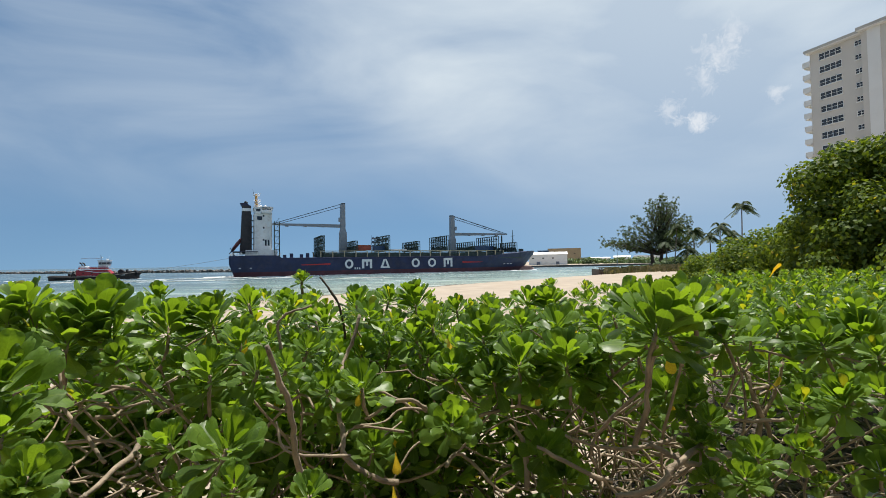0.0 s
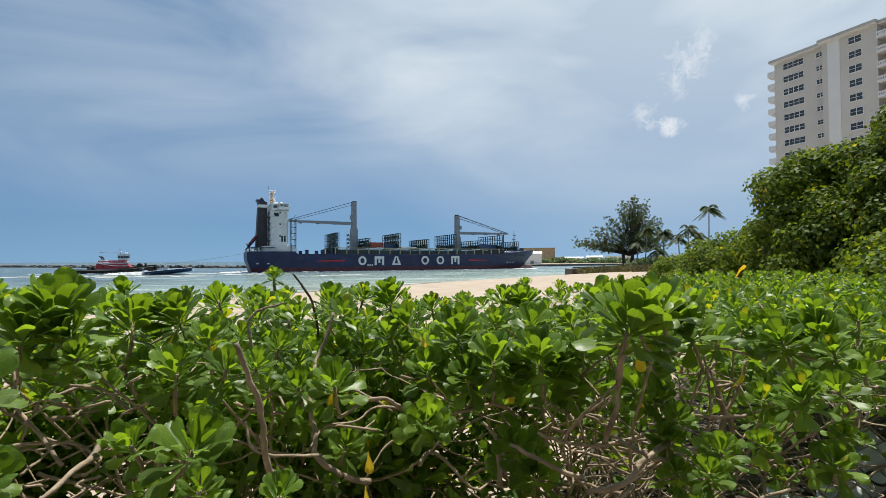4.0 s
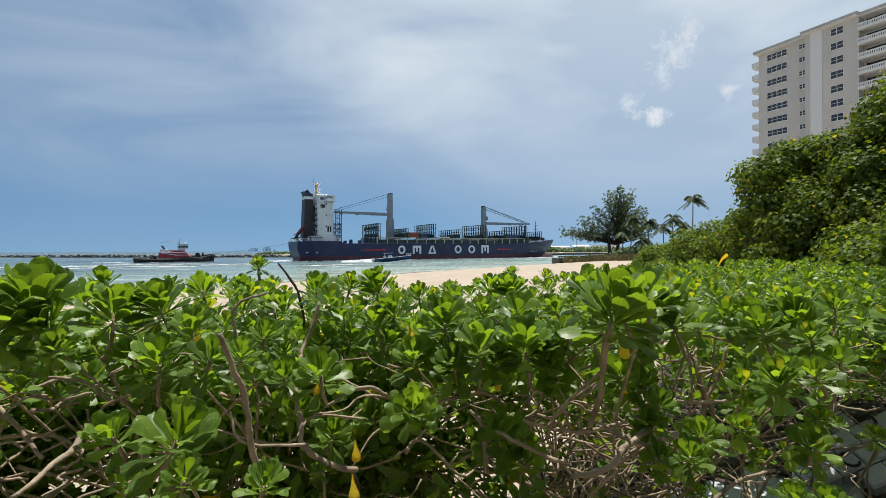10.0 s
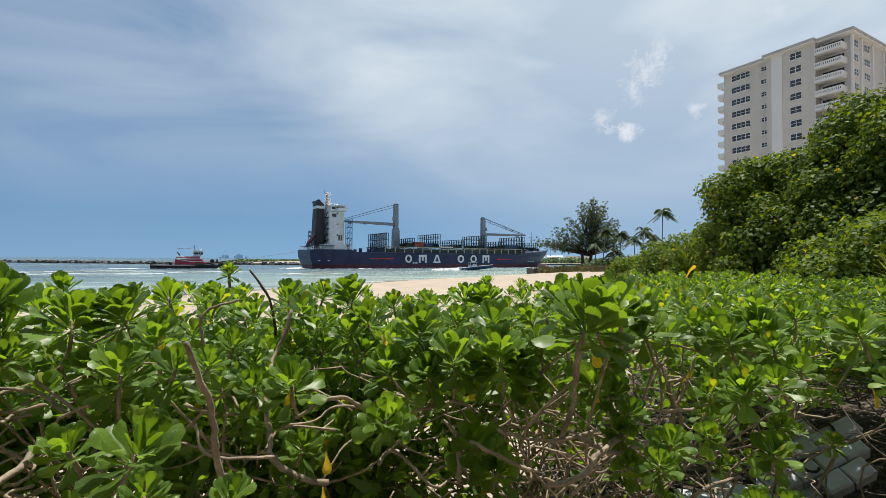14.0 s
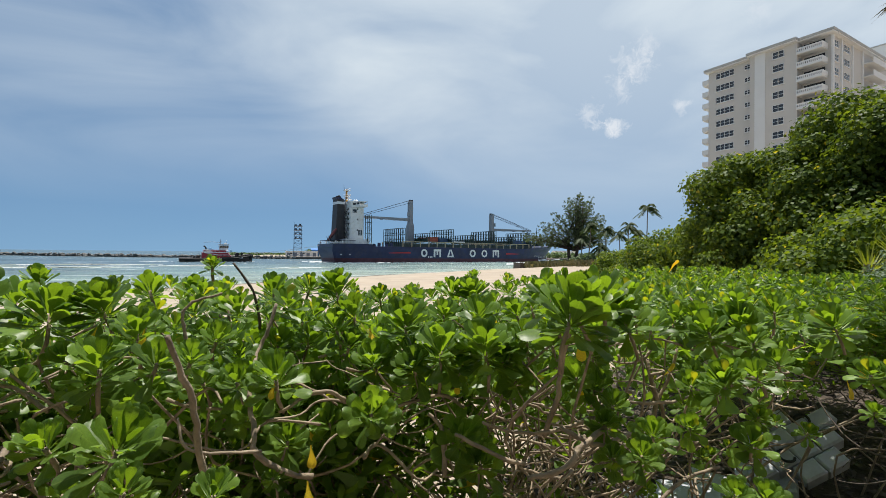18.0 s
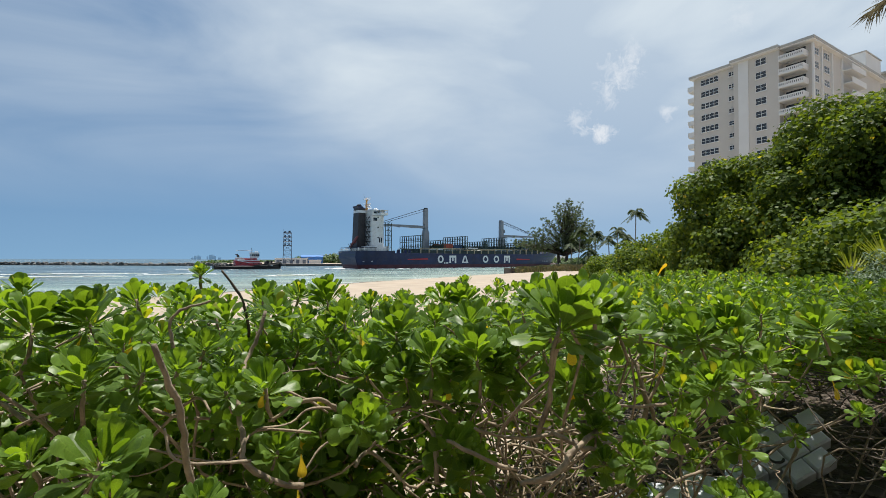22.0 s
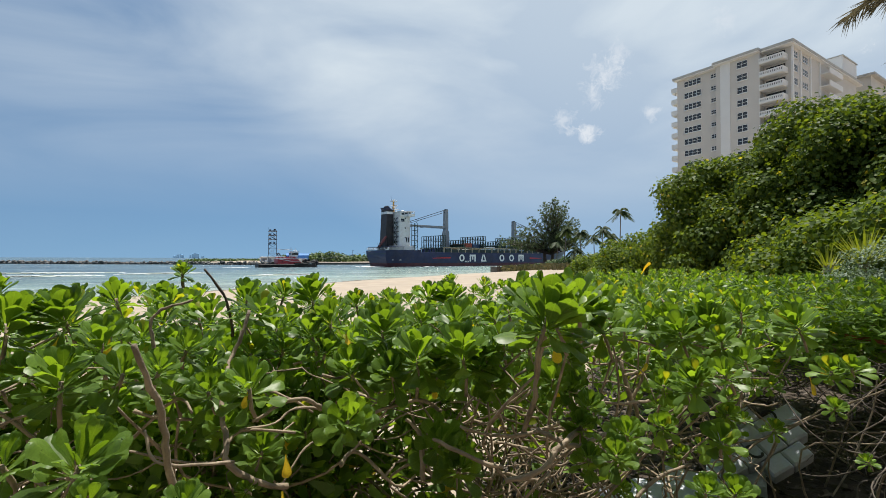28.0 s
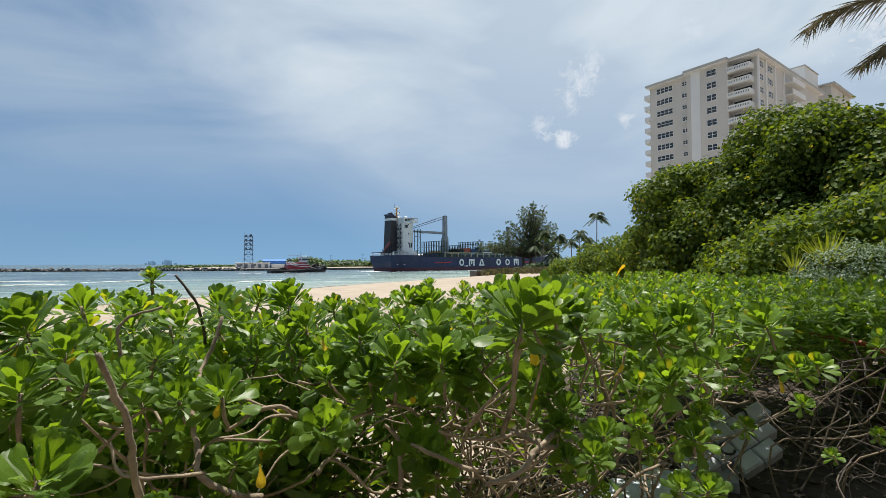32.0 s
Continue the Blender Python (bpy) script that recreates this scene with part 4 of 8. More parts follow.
def ship_at(t):
    d = 4.8047 * t - 0.60113 * t * t / 64
    a = radians(23.814 + 0.9973 * t / 64)
    return pose(-99.11 + math.cos(a) * d, 210.3 + math.sin(a) * d, 0, 0, 0, 23.814 + 0.9973 * t / 32)

# ---- the shrub hedge in front of the camera ----
GROUND = 3.66


def leaf_template(prof, across):
    """A paddle leaf one unit long: channelled at the stalk, spoon-shaped and rolled back at the round tip."""
    vs, fs = [], []
    k = len(across)
    for t, w in prof:
        z = -0.14 * t + 0.26 * t ** 2 - 0.14 * t ** 4
        for u in across:
            cup = 0.6 * abs(u) ** 1.8 * w * (1.1 - 1.75 * t)
            vs.append((t, u * w, z + cup + (0.008 if u == 0 and 0 < t < 0.95 else 0)))
    for i in range(len(prof) - 1):
        for j in range(k - 1):
            fs.append((i * k + j, i * k + j + 1, (i + 1) * k + j + 1, (i + 1) * k + j))
    return vs, fs


FINE = ((0.0, 0.026), (0.14, 0.036), (0.32, 0.07), (0.5, 0.122), (0.64, 0.17), (0.77, 0.195), (0.87, 0.183), (0.945, 0.135), (0.985, 0.075), (1.0, 0.02))
LEAF_V, LEAF_F = leaf_template(FINE, (-1, -0.55, 0, 0.55, 1))
MID_V, MID_F = leaf_template(((0.0, 0.026), (0.32, 0.07), (0.58, 0.155), (0.77, 0.196), (0.92, 0.152), (1.0, 0.045)), (-1, 0, 1))
LOW_V, LOW_F = leaf_template((FINE[0], FINE[3], FINE[5], FINE[7]), (-1, 0, 1))


def leaf_poses(rg, size, n, flat):
    """The leaves of one rosette of that width: old ones hang below, the next spread, short ones stand upright at the bud."""
    out = []
    for i in range(n):
        k = i / (n - 1)
        az = i * 2.39996 + rg.uniform(-0.25, 0.25)
        el = radians((rg.uniform(-30, 12) if k < 0.2 else 26 + 8 * flat + (50 - 8 * flat) * ((k - 0.2) / 0.8) ** 0.9) + rg.uniform(-8, 8))
        ln = size * (0.385 - 0.09 * k ** 2.0) * rg.uniform(0.86, 1.1)
        wd = ln * rg.uniform(1.02, 1.25)
        m = Matrix.Rotation(az, 4, "Z") @ Matrix.Translation((0.04 * size, 0, (k - 0.6) * 0.24 * size)) @ Matrix.Rotation(-el, 4, "Y") @ Matrix.Rotation(rg.uniform(-0.3, 0.3), 4, "X") @ Matrix.Diagonal((ln, wd, ln * rg.uniform(0.7, 1.3), 1))
        out.append(m)
    return out


def make_leaf_kinds():
    kinds = []
    for i in range(4):
        rg = random.Random(100 + i)
        me = bpy.data.meshes.new("leaf")
        me.from_pydata([(x, y * (0.9 + 0.07 * i), z * (0.7 + 0.25 * i) + 0.03 * rg.uniform(-1, 1) * x * x + 0.05 * (i - 1.5) * y) for x, y, z in LEAF_V], [], LEAF_F)
        me.polygons.foreach_set("use_smooth", [True] * len(me.polygons))
        me.materials.append(M["leaf"])
        kinds.append(me)
    return kinds


LEAVES = make_leaf_kinds()
ROSETTES = []
for _i in range(9):
    _rg = random.Random(40 + _i)
    _me = scatter("leaf_rosette", MID_V, MID_F, leaf_poses(_rg, 0.142, _rg.randint(19, 23), _rg.random()))
    _me.materials.append(M["leafi"])
    ROSETTES.append(_me)

SHRUBS = []
for _az, _d in ((-52, 1.8), (-30, 1.6), (-8, 1.5), (12, 1.6), (28, 1.9), (42, 3.0), (52, 4.0), (62, 4.8), (40, 5.6), (50, 7.0), (60, 7.4)):
    _p = polar(_az, 0, _d)
    SHRUBS.append((_p, thing("naupaka_shrub", Matrix.Translation((_p.x, _p.y, GROUND)), "dense shrub with glossy bright green rosettes of paddle leaves", "shrub", "beach shrub hedge")))


def nearest_shrub(p):
    return min(SHRUBS, key=lambda s: (s[0].x - p.x) ** 2 + (s[0].y - p.y) ** 2)[1]


def under(ob, shrub, m):
    """Hang a part on its shrub at the world pose m."""
    ob.parent = shrub
    ob.matrix_basis = Matrix.Translation(shrub.matrix_world.translation).inverted() @ m
    return ob


def aim(p, rg, lean):
    """A rosette's axis: up, leaning out to the light and at random."""
    out = Vector((-p.x, -p.y, 0)).normalized()
    return (Vector((rg.uniform(-0.32, 0.32), rg.uniform(-0.32, 0.32), 1)) + out * lean).normalized()


def rosette_pose(p, axis, s, rg):
    return Matrix.Translation(p) @ axis.to_track_quat("Z", "X").to_matrix().to_4x4() @ Matrix.Rotation(rg.uniform(0, 6.3), 4, "Z") @ Matrix.Scale(s, 4)


BRANCH_ENDS = []


def full_rosette(az, el, d, size, lean, seed, yellow=0):
    """A near rosette whose leaves are separate pieces."""
    rg = random.Random(seed)
    p = polar(az, el, d)
    shrub = nearest_shrub(p)
    axis = aim(p, rg, lean)
    m = rosette_pose(p, axis, 1.0, rg)
    g = Geo().tube([(0, 0, -0.5 * size), (0.03 * size, 0, -0.28 * size), (0, 0, 0.02 * size)], [0.0042, 0.0046, 0.0042], 6)
    stem = under(part("shoot", g, "bark", None, smooth=True), shrub, m)
    stem.name = "shoot"
    poses = leaf_poses(rg, size, rg.randint(26, 31) + (14 if size > 0.2 else 0), rg.random())
    if d > 1.42:   # farther shoots: their leaves in one piece
        part("leaf_rosette", scatter("leaf_rosette", LEAF_V, LEAF_F, poses), "leafi", stem)
        poses = ()
    for lm in poses:
        ob = new("leaf", LEAVES[rg.randrange(4)])
        ob.parent = stem
        ob.matrix_basis = lm
    BRANCH_ENDS.append((m @ Vector((0, 0, -0.48 * size)), shrub, 0.0036))


NEAR = []   # bearing, height angle, distance, width, lean towards the camera
NEAR += [(-44.6, -10.6, 0.85, 0.202, 0.50),
         (-44.2, -14.5, 0.80, 0.128, 0.70),
         (-42.5, -18.7, 0.75, 0.116, 0.90),
         (-43.0, -20.3, 0.75, 0.085, 0.90),
         (-42.4, -3.6, 1.50, 0.195, 0.20),
         (-43.8, -4.8, 1.50, 0.175, 0.30),
         (-40.4, -4.6, 1.60, 0.164, 0.30),
         (-37.3, -5.5, 1.30, 0.272, 0.25),
         (-39.6, -7.1, 1.25, 0.183, 0.50),
         (-36.2, -7.4, 1.25, 0.174, 0.50),
         (-35.6, -9.5, 1.20, 0.136, 0.90),
         (-42.0, -6.0, 1.50, 0.185, 0.50),
         (-33.6, -5.1, 1.70, 0.186, 0.20),
         (-31.1, -6.5, 1.35, 0.211, 0.20),
         (-27.2, -6.1, 1.35, 0.203, 0.20),
         (-32.1, -3.4, 1.90, 0.161, 0.20),
         (-23.2, -4.5, 1.60, 0.164, 0.20),
         (-19.2, -4.7, 1.80, 0.160, 0.20),
         (-23.5, -7.9, 1.30, 0.136, 0.50)]
NEAR += [(-24.1, -9.1, 1.15, 0.160, 0.60),
         (-27.2, -12.2, 1.20, 0.193, 0.35),
         (-29.9, -10.8, 1.30, 0.118, 0.50),
         (-22.3, -12.2, 1.05, 0.147, 0.80),
         (-19.1, -12.2, 1.00, 0.119, 0.60),
         (-27.9, -14.0, 1.30, 0.180, 1.00),
         (-17.3, -1.9, 1.50, 0.093, 0.10),
         (-31.1, -18.5, 1.05, 0.144, 0.50),
         (-25.6, -20.0, 0.95, 0.196, 0.70),
         (-29.7, -22.7, 1.05, 0.092, 1.00),
         (-24.9, -23.8, 0.88, 0.116, 0.30),
         (-16.6, -25.8, 0.88, 0.111, 0.30),
         (-16.7, -10.2, 1.20, 0.126, 0.50),
         (-15.7, -6.9, 1.60, 0.164, 0.30),
         (-10.8, -5.1, 1.50, 0.185, 0.20),
         (-6.8, -4.5, 1.80, 0.160, 0.20),
         (-3.6, -4.9, 1.70, 0.221, 0.20),
         (-7.8, -8.3, 1.50, 0.175, 0.30),
         (-1.5, -7.7, 1.40, 0.186, 0.20)]
NEAR += [(1.6, -5.9, 1.70, 0.151, 0.20),
         (-3.6, -9.4, 1.40, 0.166, 0.60),
         (4.9, -9.4, 1.25, 0.223, 0.15),
         (10.5, -5.1, 1.90, 0.195, 0.20),
         (13.0, -5.5, 1.90, 0.221, 0.20),
         (13.3, -3.2, 1.95, 0.107, 0.10),
         (9.6, -8.0, 1.60, 0.175, 0.20),
         (13.9, -8.1, 1.40, 0.195, 0.20),
         (9.3, -12.5, 1.15, 0.217, 0.30),
         (14.8, -12.2, 1.15, 0.225, 0.25),
         (5.8, -12.9, 1.20, 0.142, 0.50),
         (1.2, -13.9, 1.25, 0.201, 0.60),
         (-2.0, -11.5, 1.35, 0.141, 0.50),
         (-6.8, -11.0, 1.50, 0.175, 0.50),
         (-10.3, -11.2, 1.50, 0.164, 0.50),
         (-18.0, -14.5, 1.15, 0.136, 0.50),
         (-14.5, -15.0, 1.15, 0.144, 0.50),
         (-10.3, -15.1, 1.10, 0.184, 0.60),
         (-13.0, -13.8, 1.25, 0.113, 0.40)]
NEAR += [(6.0, -14.4, 1.17, 0.162, 0.90),
         (12.0, -14.0, 1.18, 0.170, 0.90),
         (17.0, -13.5, 1.20, 0.167, 0.80),
         (0.8, -19.5, 1.05, 0.178, 1.50),
         (-13.1, -18.7, 1.30, 0.155, 1.00),
         (-15.7, -17.5, 1.35, 0.118, 1.00),
         (-9.0, -21.7, 1.30, 0.163, 1.00),
         (12.2, -22.1, 1.20, 0.196, 1.20),
         (14.4, -24.8, 1.20, 0.166, 1.00),
         (-4.2, -20.2, 1.35, 0.170, 1.00),
         (-10.5, -25.1, 1.10, 0.069, 0.80),
         (25.2, -7.6, 0.95, 0.234, 0.12),
         (29.4, -6.3, 1.30, 0.200, 0.25),
         (22.5, -5.8, 1.10, 0.184, 0.20),
         (28.6, -5.6, 1.05, 0.190, 0.20),
         (26.0, -8.0, 1.00, 0.167, 0.60),
         (18.6, -7.6, 1.30, 0.136, 0.30),
         (20.4, -6.6, 1.60, 0.153, 0.20),
         (19.9, -10.8, 1.20, 0.159, 0.60)]
NEAR += [(18.0, -12.5, 1.20, 0.142, 0.70),
         (28.0, -9.1, 1.20, 0.151, 0.50),
         (31.2, -8.1, 1.30, 0.209, 0.30),
         (31.5, -5.3, 1.50, 0.185, 0.20),
         (27.7, -12.1, 1.20, 0.128, 1.00),
         (23.0, -11.3, 1.15, 0.120, 0.70),
         (25.8, -14.7, 1.20, 0.151, 1.00),
         (18.6, -15.6, 1.20, 0.136, 1.00),
         (27.8, -15.6, 1.25, 0.157, 0.80),
         (29.9, -17.3, 1.20, 0.117, 0.80),
         (29.0, -19.4, 1.20, 0.109, 0.80),
         (34.1, -19.8, 1.20, 0.130, 0.50),
         (33.0, -22.0, 1.15, 0.124, 1.00),
         (29.9, -22.7, 1.20, 0.109, 0.80),
         (37.8, -18.4, 1.50, 0.129, 1.00),
         (40.9, -13.5, 1.50, 0.177, 0.60),
         (37.9, -14.2, 1.60, 0.138, 1.00),
         (33.9, -8.4, 1.70, 0.198, 0.40),
         (36.3, -7.4, 1.90, 0.195, 0.30)]
NEAR += [(38.6, -7.6, 1.90, 0.221, 0.40),
         (39.6, -8.4, 1.80, 0.210, 0.50),
         (42.3, -7.6, 1.90, 0.260, 0.40),
         (-6.2, -15.4, 1.40, 0.105, 0.90),
         (49.9, -6.7, 1.92, 0.203, 0.30),
         (52.4, -10.8, 1.77, 0.140, 0.70),
         (53.9, -10.3, 1.77, 0.124, 0.90),
         (48.0, -16.8, 2.62, 0.130, 0.60),
         (43.5, -8.9, 1.72, 0.143, 0.50),
         (45.6, -10.8, 1.72, 0.143, 0.60),
         (43.8, -12.4, 1.62, 0.153, 0.70),
         (43.4, -18.9, 1.52, 0.160, 0.80),
         (44.0, -16.2, 1.62, 0.097, 0.90),
         (42.0, -23.8, 1.37, 0.124, 0.80),
         (44.6, -23.4, 1.42, 0.136, 0.70),
         (54.9, -18.0, 2.62, 0.095, 0.60),
         (41.4, -12.4, 1.52, 0.143, 0.70),
         (40.2, -14.3, 1.62, 0.162, 1.00),
         (42.0, -5.3, 1.92, 0.171, 0.30)]
NEAR += [(45.3, -5.8, 2.02, 0.180, 0.30),
         (52.7, -13.9, 2.22, 0.111, 0.90),
         (58.1, -15.5, 2.62, 0.090, 0.60)]
for _i, _a in enumerate(NEAR):
    full_rosette(*_a, seed=300 + _i)


def hedge_front(az):
    return float(np.interp(az, [-70, -40, 0, 18, 30, 45, 55, 75], [1.25, 1.05, 1.0, 1.05, 1.3, 1.8, 2.6, 3.2]))


def hedge_back(az):
    return float(np.interp(az, [-70, -20, 0, 12, 22, 30, 40, 75], [2.7, 2.5, 2.5, 2.7, 3.6, 6.0, 8.6, 9.0]))


def open_low(p, slack=0.0):
    """True in the hollow under the hedge where the concrete blocks lie open to view."""
    az, d = math.degrees(math.atan2(p.x, p.y)), math.hypot(p.x, p.y)
    return 30 < az < 66 and d < 4.9 and (p.z - 5.2) / d < math.tan(radians(float(np.interp(az, [30, 36, 44, 47, 50, 58], [-30, -25, -20, -15, -13, -12])))) + slack * 0.2


def hollow(p):
    """True in the dark hollows under the crown, where bare twigs and the sand behind show."""
    az, d = math.degrees(math.atan2(p.x, p.y)), math.hypot(p.x, p.y)
    el = math.degrees(math.atan2(p.z - 5.2, d))
    if -43 < az < -25 and d < 1.95:
        return el < float(np.interp(az, [-43, -38, -30, -25], [-8.5, -9.5, -9.0, -13.5])) and el > -24
    if 27 < az < 45 and d < 2.0:
        return -20 < el < float(np.interp(az, [27, 32, 45], [-10, -8.5, -11]))
    if 13 < az < 27 and d < 1.7:
        return -27 < el < -16
    return False


def fill_rosettes():
    rg = random.Random(77)
    taken = [polar(a[0], a[1], a[2]) for a in NEAR]
    cell = {}

    def free(p, gap):
        k = (int(p.x / 0.25), int(p.y / 0.25), int(p.z / 0.25))
        for dx in (-1, 0, 1):
            for dy in (-1, 0, 1):
                for dz in (-1, 0, 1):
                    for q in cell.get((k[0] + dx, k[1] + dy, k[2] + dz), ()):
                        if (q - p).length < gap:
                            return False
        cell.setdefault(k, []).append(p)
        return True

    for p in taken:
        free(p, 0)
    made = 0
    for i in range(30000):
        az = rg.uniform(-64, 74)
        r0, r1 = hedge_front(az), hedge_back(az)
        r = math.sqrt(rg.uniform(((r0 + 0.12) * (1.45 if az > 51 else 1.1 if az > 46 else 0.88 if az > 32 else 1)) ** 2, r1 ** 2))
        far = max(0.0, r - 2.0)
        z = (5.02 if az < -4 and r > 1.3 else 4.97) + 0.05 * noise.noise((r * 2.2, az * 0.09, 1.5)) + rg.uniform(-0.17, 0.02) - 0.03 * max(0, 1.25 - r)
        p = Vector((math.sin(radians(az)) * r, math.cos(radians(az)) * r, z))
        if r < 2.4 and (r < r0 + 0.35 or noise.noise((p.x * 4.2, p.y * 4.2, 7.7)) < -0.14):   # gaps between the shoots
            continue
        if not free(p, (0.118 if r < 2.4 else 0.1) + 0.012 * far):
            continue
        axis = aim(p, rg, 0.25)
        s = rg.uniform(0.8, 1.2) * (1 + 0.05 * far)
        ob = new("leaf_rosette", ROSETTES[rg.randrange(9)])
        sb = nearest_shrub(p)
        under(ob, sb, rosette_pose(p, axis, s, rg))
        if rg.random() < (0.6 if r < 3 else 0.15):
            BRANCH_ENDS.append((p - axis * 0.07, sb, 0.0034))
        made += 1
    # the open front of the hedge, down to the ground: fewer rosettes, in the shade of the top
    for i in range(2300):
        az = rg.uniform(-60, 70)
        z = GROUND + 0.25 + (4.95 - GROUND - 0.25) * rg.random() ** 0.75
        r = hedge_front(az) + (0.34 if abs(az) < 46 else 0.1) + rg.uniform(0.05, 0.5) + 0.25 * max(0, 4.8 - z)
        if noise.noise((az * 0.11, z * 2.6, 4.2)) < (0.44 if az < -18 and z < 4.82 else 0.28 if az < -8 and z < 4.8 else 0.16 + 0.06 * (az > 25)):
            continue
        p = Vector((math.sin(radians(az)) * r, math.cos(radians(az)) * r, z))
        if open_low(p, 0.1) or hollow(p):
            continue
        if not free(p, 0.125):
            continue
        axis = aim(p, rg, 0.8)
        ob = new("leaf_rosette", ROSETTES[rg.randrange(9)])
        sb = nearest_shrub(p)
        under(ob, sb, rosette_pose(p, axis, rg.uniform(0.6, 0.95), rg))
        BRANCH_ENDS.append((p - axis * 0.07, sb, 0.0034))
        made += 1
    # the shaded face of the hedge over the concrete blocks
    for i in range(900):
        az, el = rg.uniform(24, 48), rg.uniform(-21, -6)
        p = polar(az, el, (hedge_front(az) + rg.uniform(0.3, 0.75)) / math.cos(radians(el)))
        if noise.noise((az * 0.16, el * 0.3, 8.8)) < -0.02 or open_low(p, 0.1) or hollow(p) or p.z < GROUND + 0.2 or not free(p, 0.13):
            continue
        axis = aim(p, rg, 0.7)
        sb = nearest_shrub(p)
        under(new("leaf_rosette", ROSETTES[rg.randrange(9)]), sb, rosette_pose(p, axis, rg.uniform(0.65, 1.0), rg))
        if i % 2:
            BRANCH_ENDS.append((p - axis * 0.07, sb, 0.0034))


fill_rosettes()


def limb(points, radii, shrub, material="bark", name="branch", n=6):
    """A bent branch through points given in the world."""
    o = shrub.matrix_world.translation
    pts = []
    P = [Vector(p) for p in points]
    for i in range(len(P) - 1):   # smooth the bends
        a, b, c, d = P[max(i - 1, 0)], P[i], P[i + 1], P[min(i + 2, len(P) - 1)]
        for k in range(4):
            t = k / 4
            pts.append(0.5 * ((2 * b) + (c - a) * t + (2 * a - 5 * b + 4 * c - d) * t * t + (3 * b - a - 3 * c + d) * t ** 3))
    pts.append(P[-1])
    rs = list(np.interp(np.linspace(0, 1, len(pts)), np.linspace(0, 1, len(radii)), radii))
    k0 = P[0].x * 31 + P[0].z * 17
    for i in range(1, len(pts) - 1):   # knots and small kinks
        rs[i] *= 1 + 0.38 * noise.noise((k0, i * 0.9, 0.3))
        pts[i] = pts[i] + Vector((noise.noise((k0, i * 0.7, 5.1)), noise.noise((k0, i * 0.7, 9.4)), noise.noise((k0, i * 0.7, 2.2)))) * rs[i] * 1.1
    return part(name, Geo().tube([p - o for p in pts], rs, n), material, shrub, smooth=True)


def grow_branches():
    rg = random.Random(9)
    for p, sb, r in BRANCH_ENDS:
        o = sb.matrix_world.translation
        if rg.random() < (0.45 if r > 0.0035 else 0.5 if math.degrees(math.atan2(p.x, p.y)) < 24 else 0.78):
            continue
        foot = Vector((o.x + rg.uniform(-0.6, 0.6), o.y + rg.uniform(-0.35, 0.6), GROUND + rg.uniform(-0.03, 0.15)))
        flat = (foot - p).copy()
        flat.z = 0
        if flat.length > 0.9:
            foot = Vector((p.x, p.y, foot.z)) + flat.normalized() * 0.9
        a = p.lerp(foot, 0.2) + Vector((rg.uniform(-0.1, 0.1), rg.uniform(-0.02, 0.13), rg.uniform(-0.05, 0.04)))
        b = p.lerp(foot, 0.42) + Vector((rg.uniform(-0.25, 0.25), rg.uniform(-0.02, 0.3), rg.uniform(-0.12, 0.1)))
        c = p.lerp(foot, 0.7) + Vector((rg.uniform(-0.3, 0.3), rg.uniform(0.0, 0.3), rg.uniform(-0.05, 0.22)))
        limb([p, a, b, c, foot], [r * 0.8, r, r * 1.2, r * 1.6, r * 2.0], sb, n=5)


grow_branches()


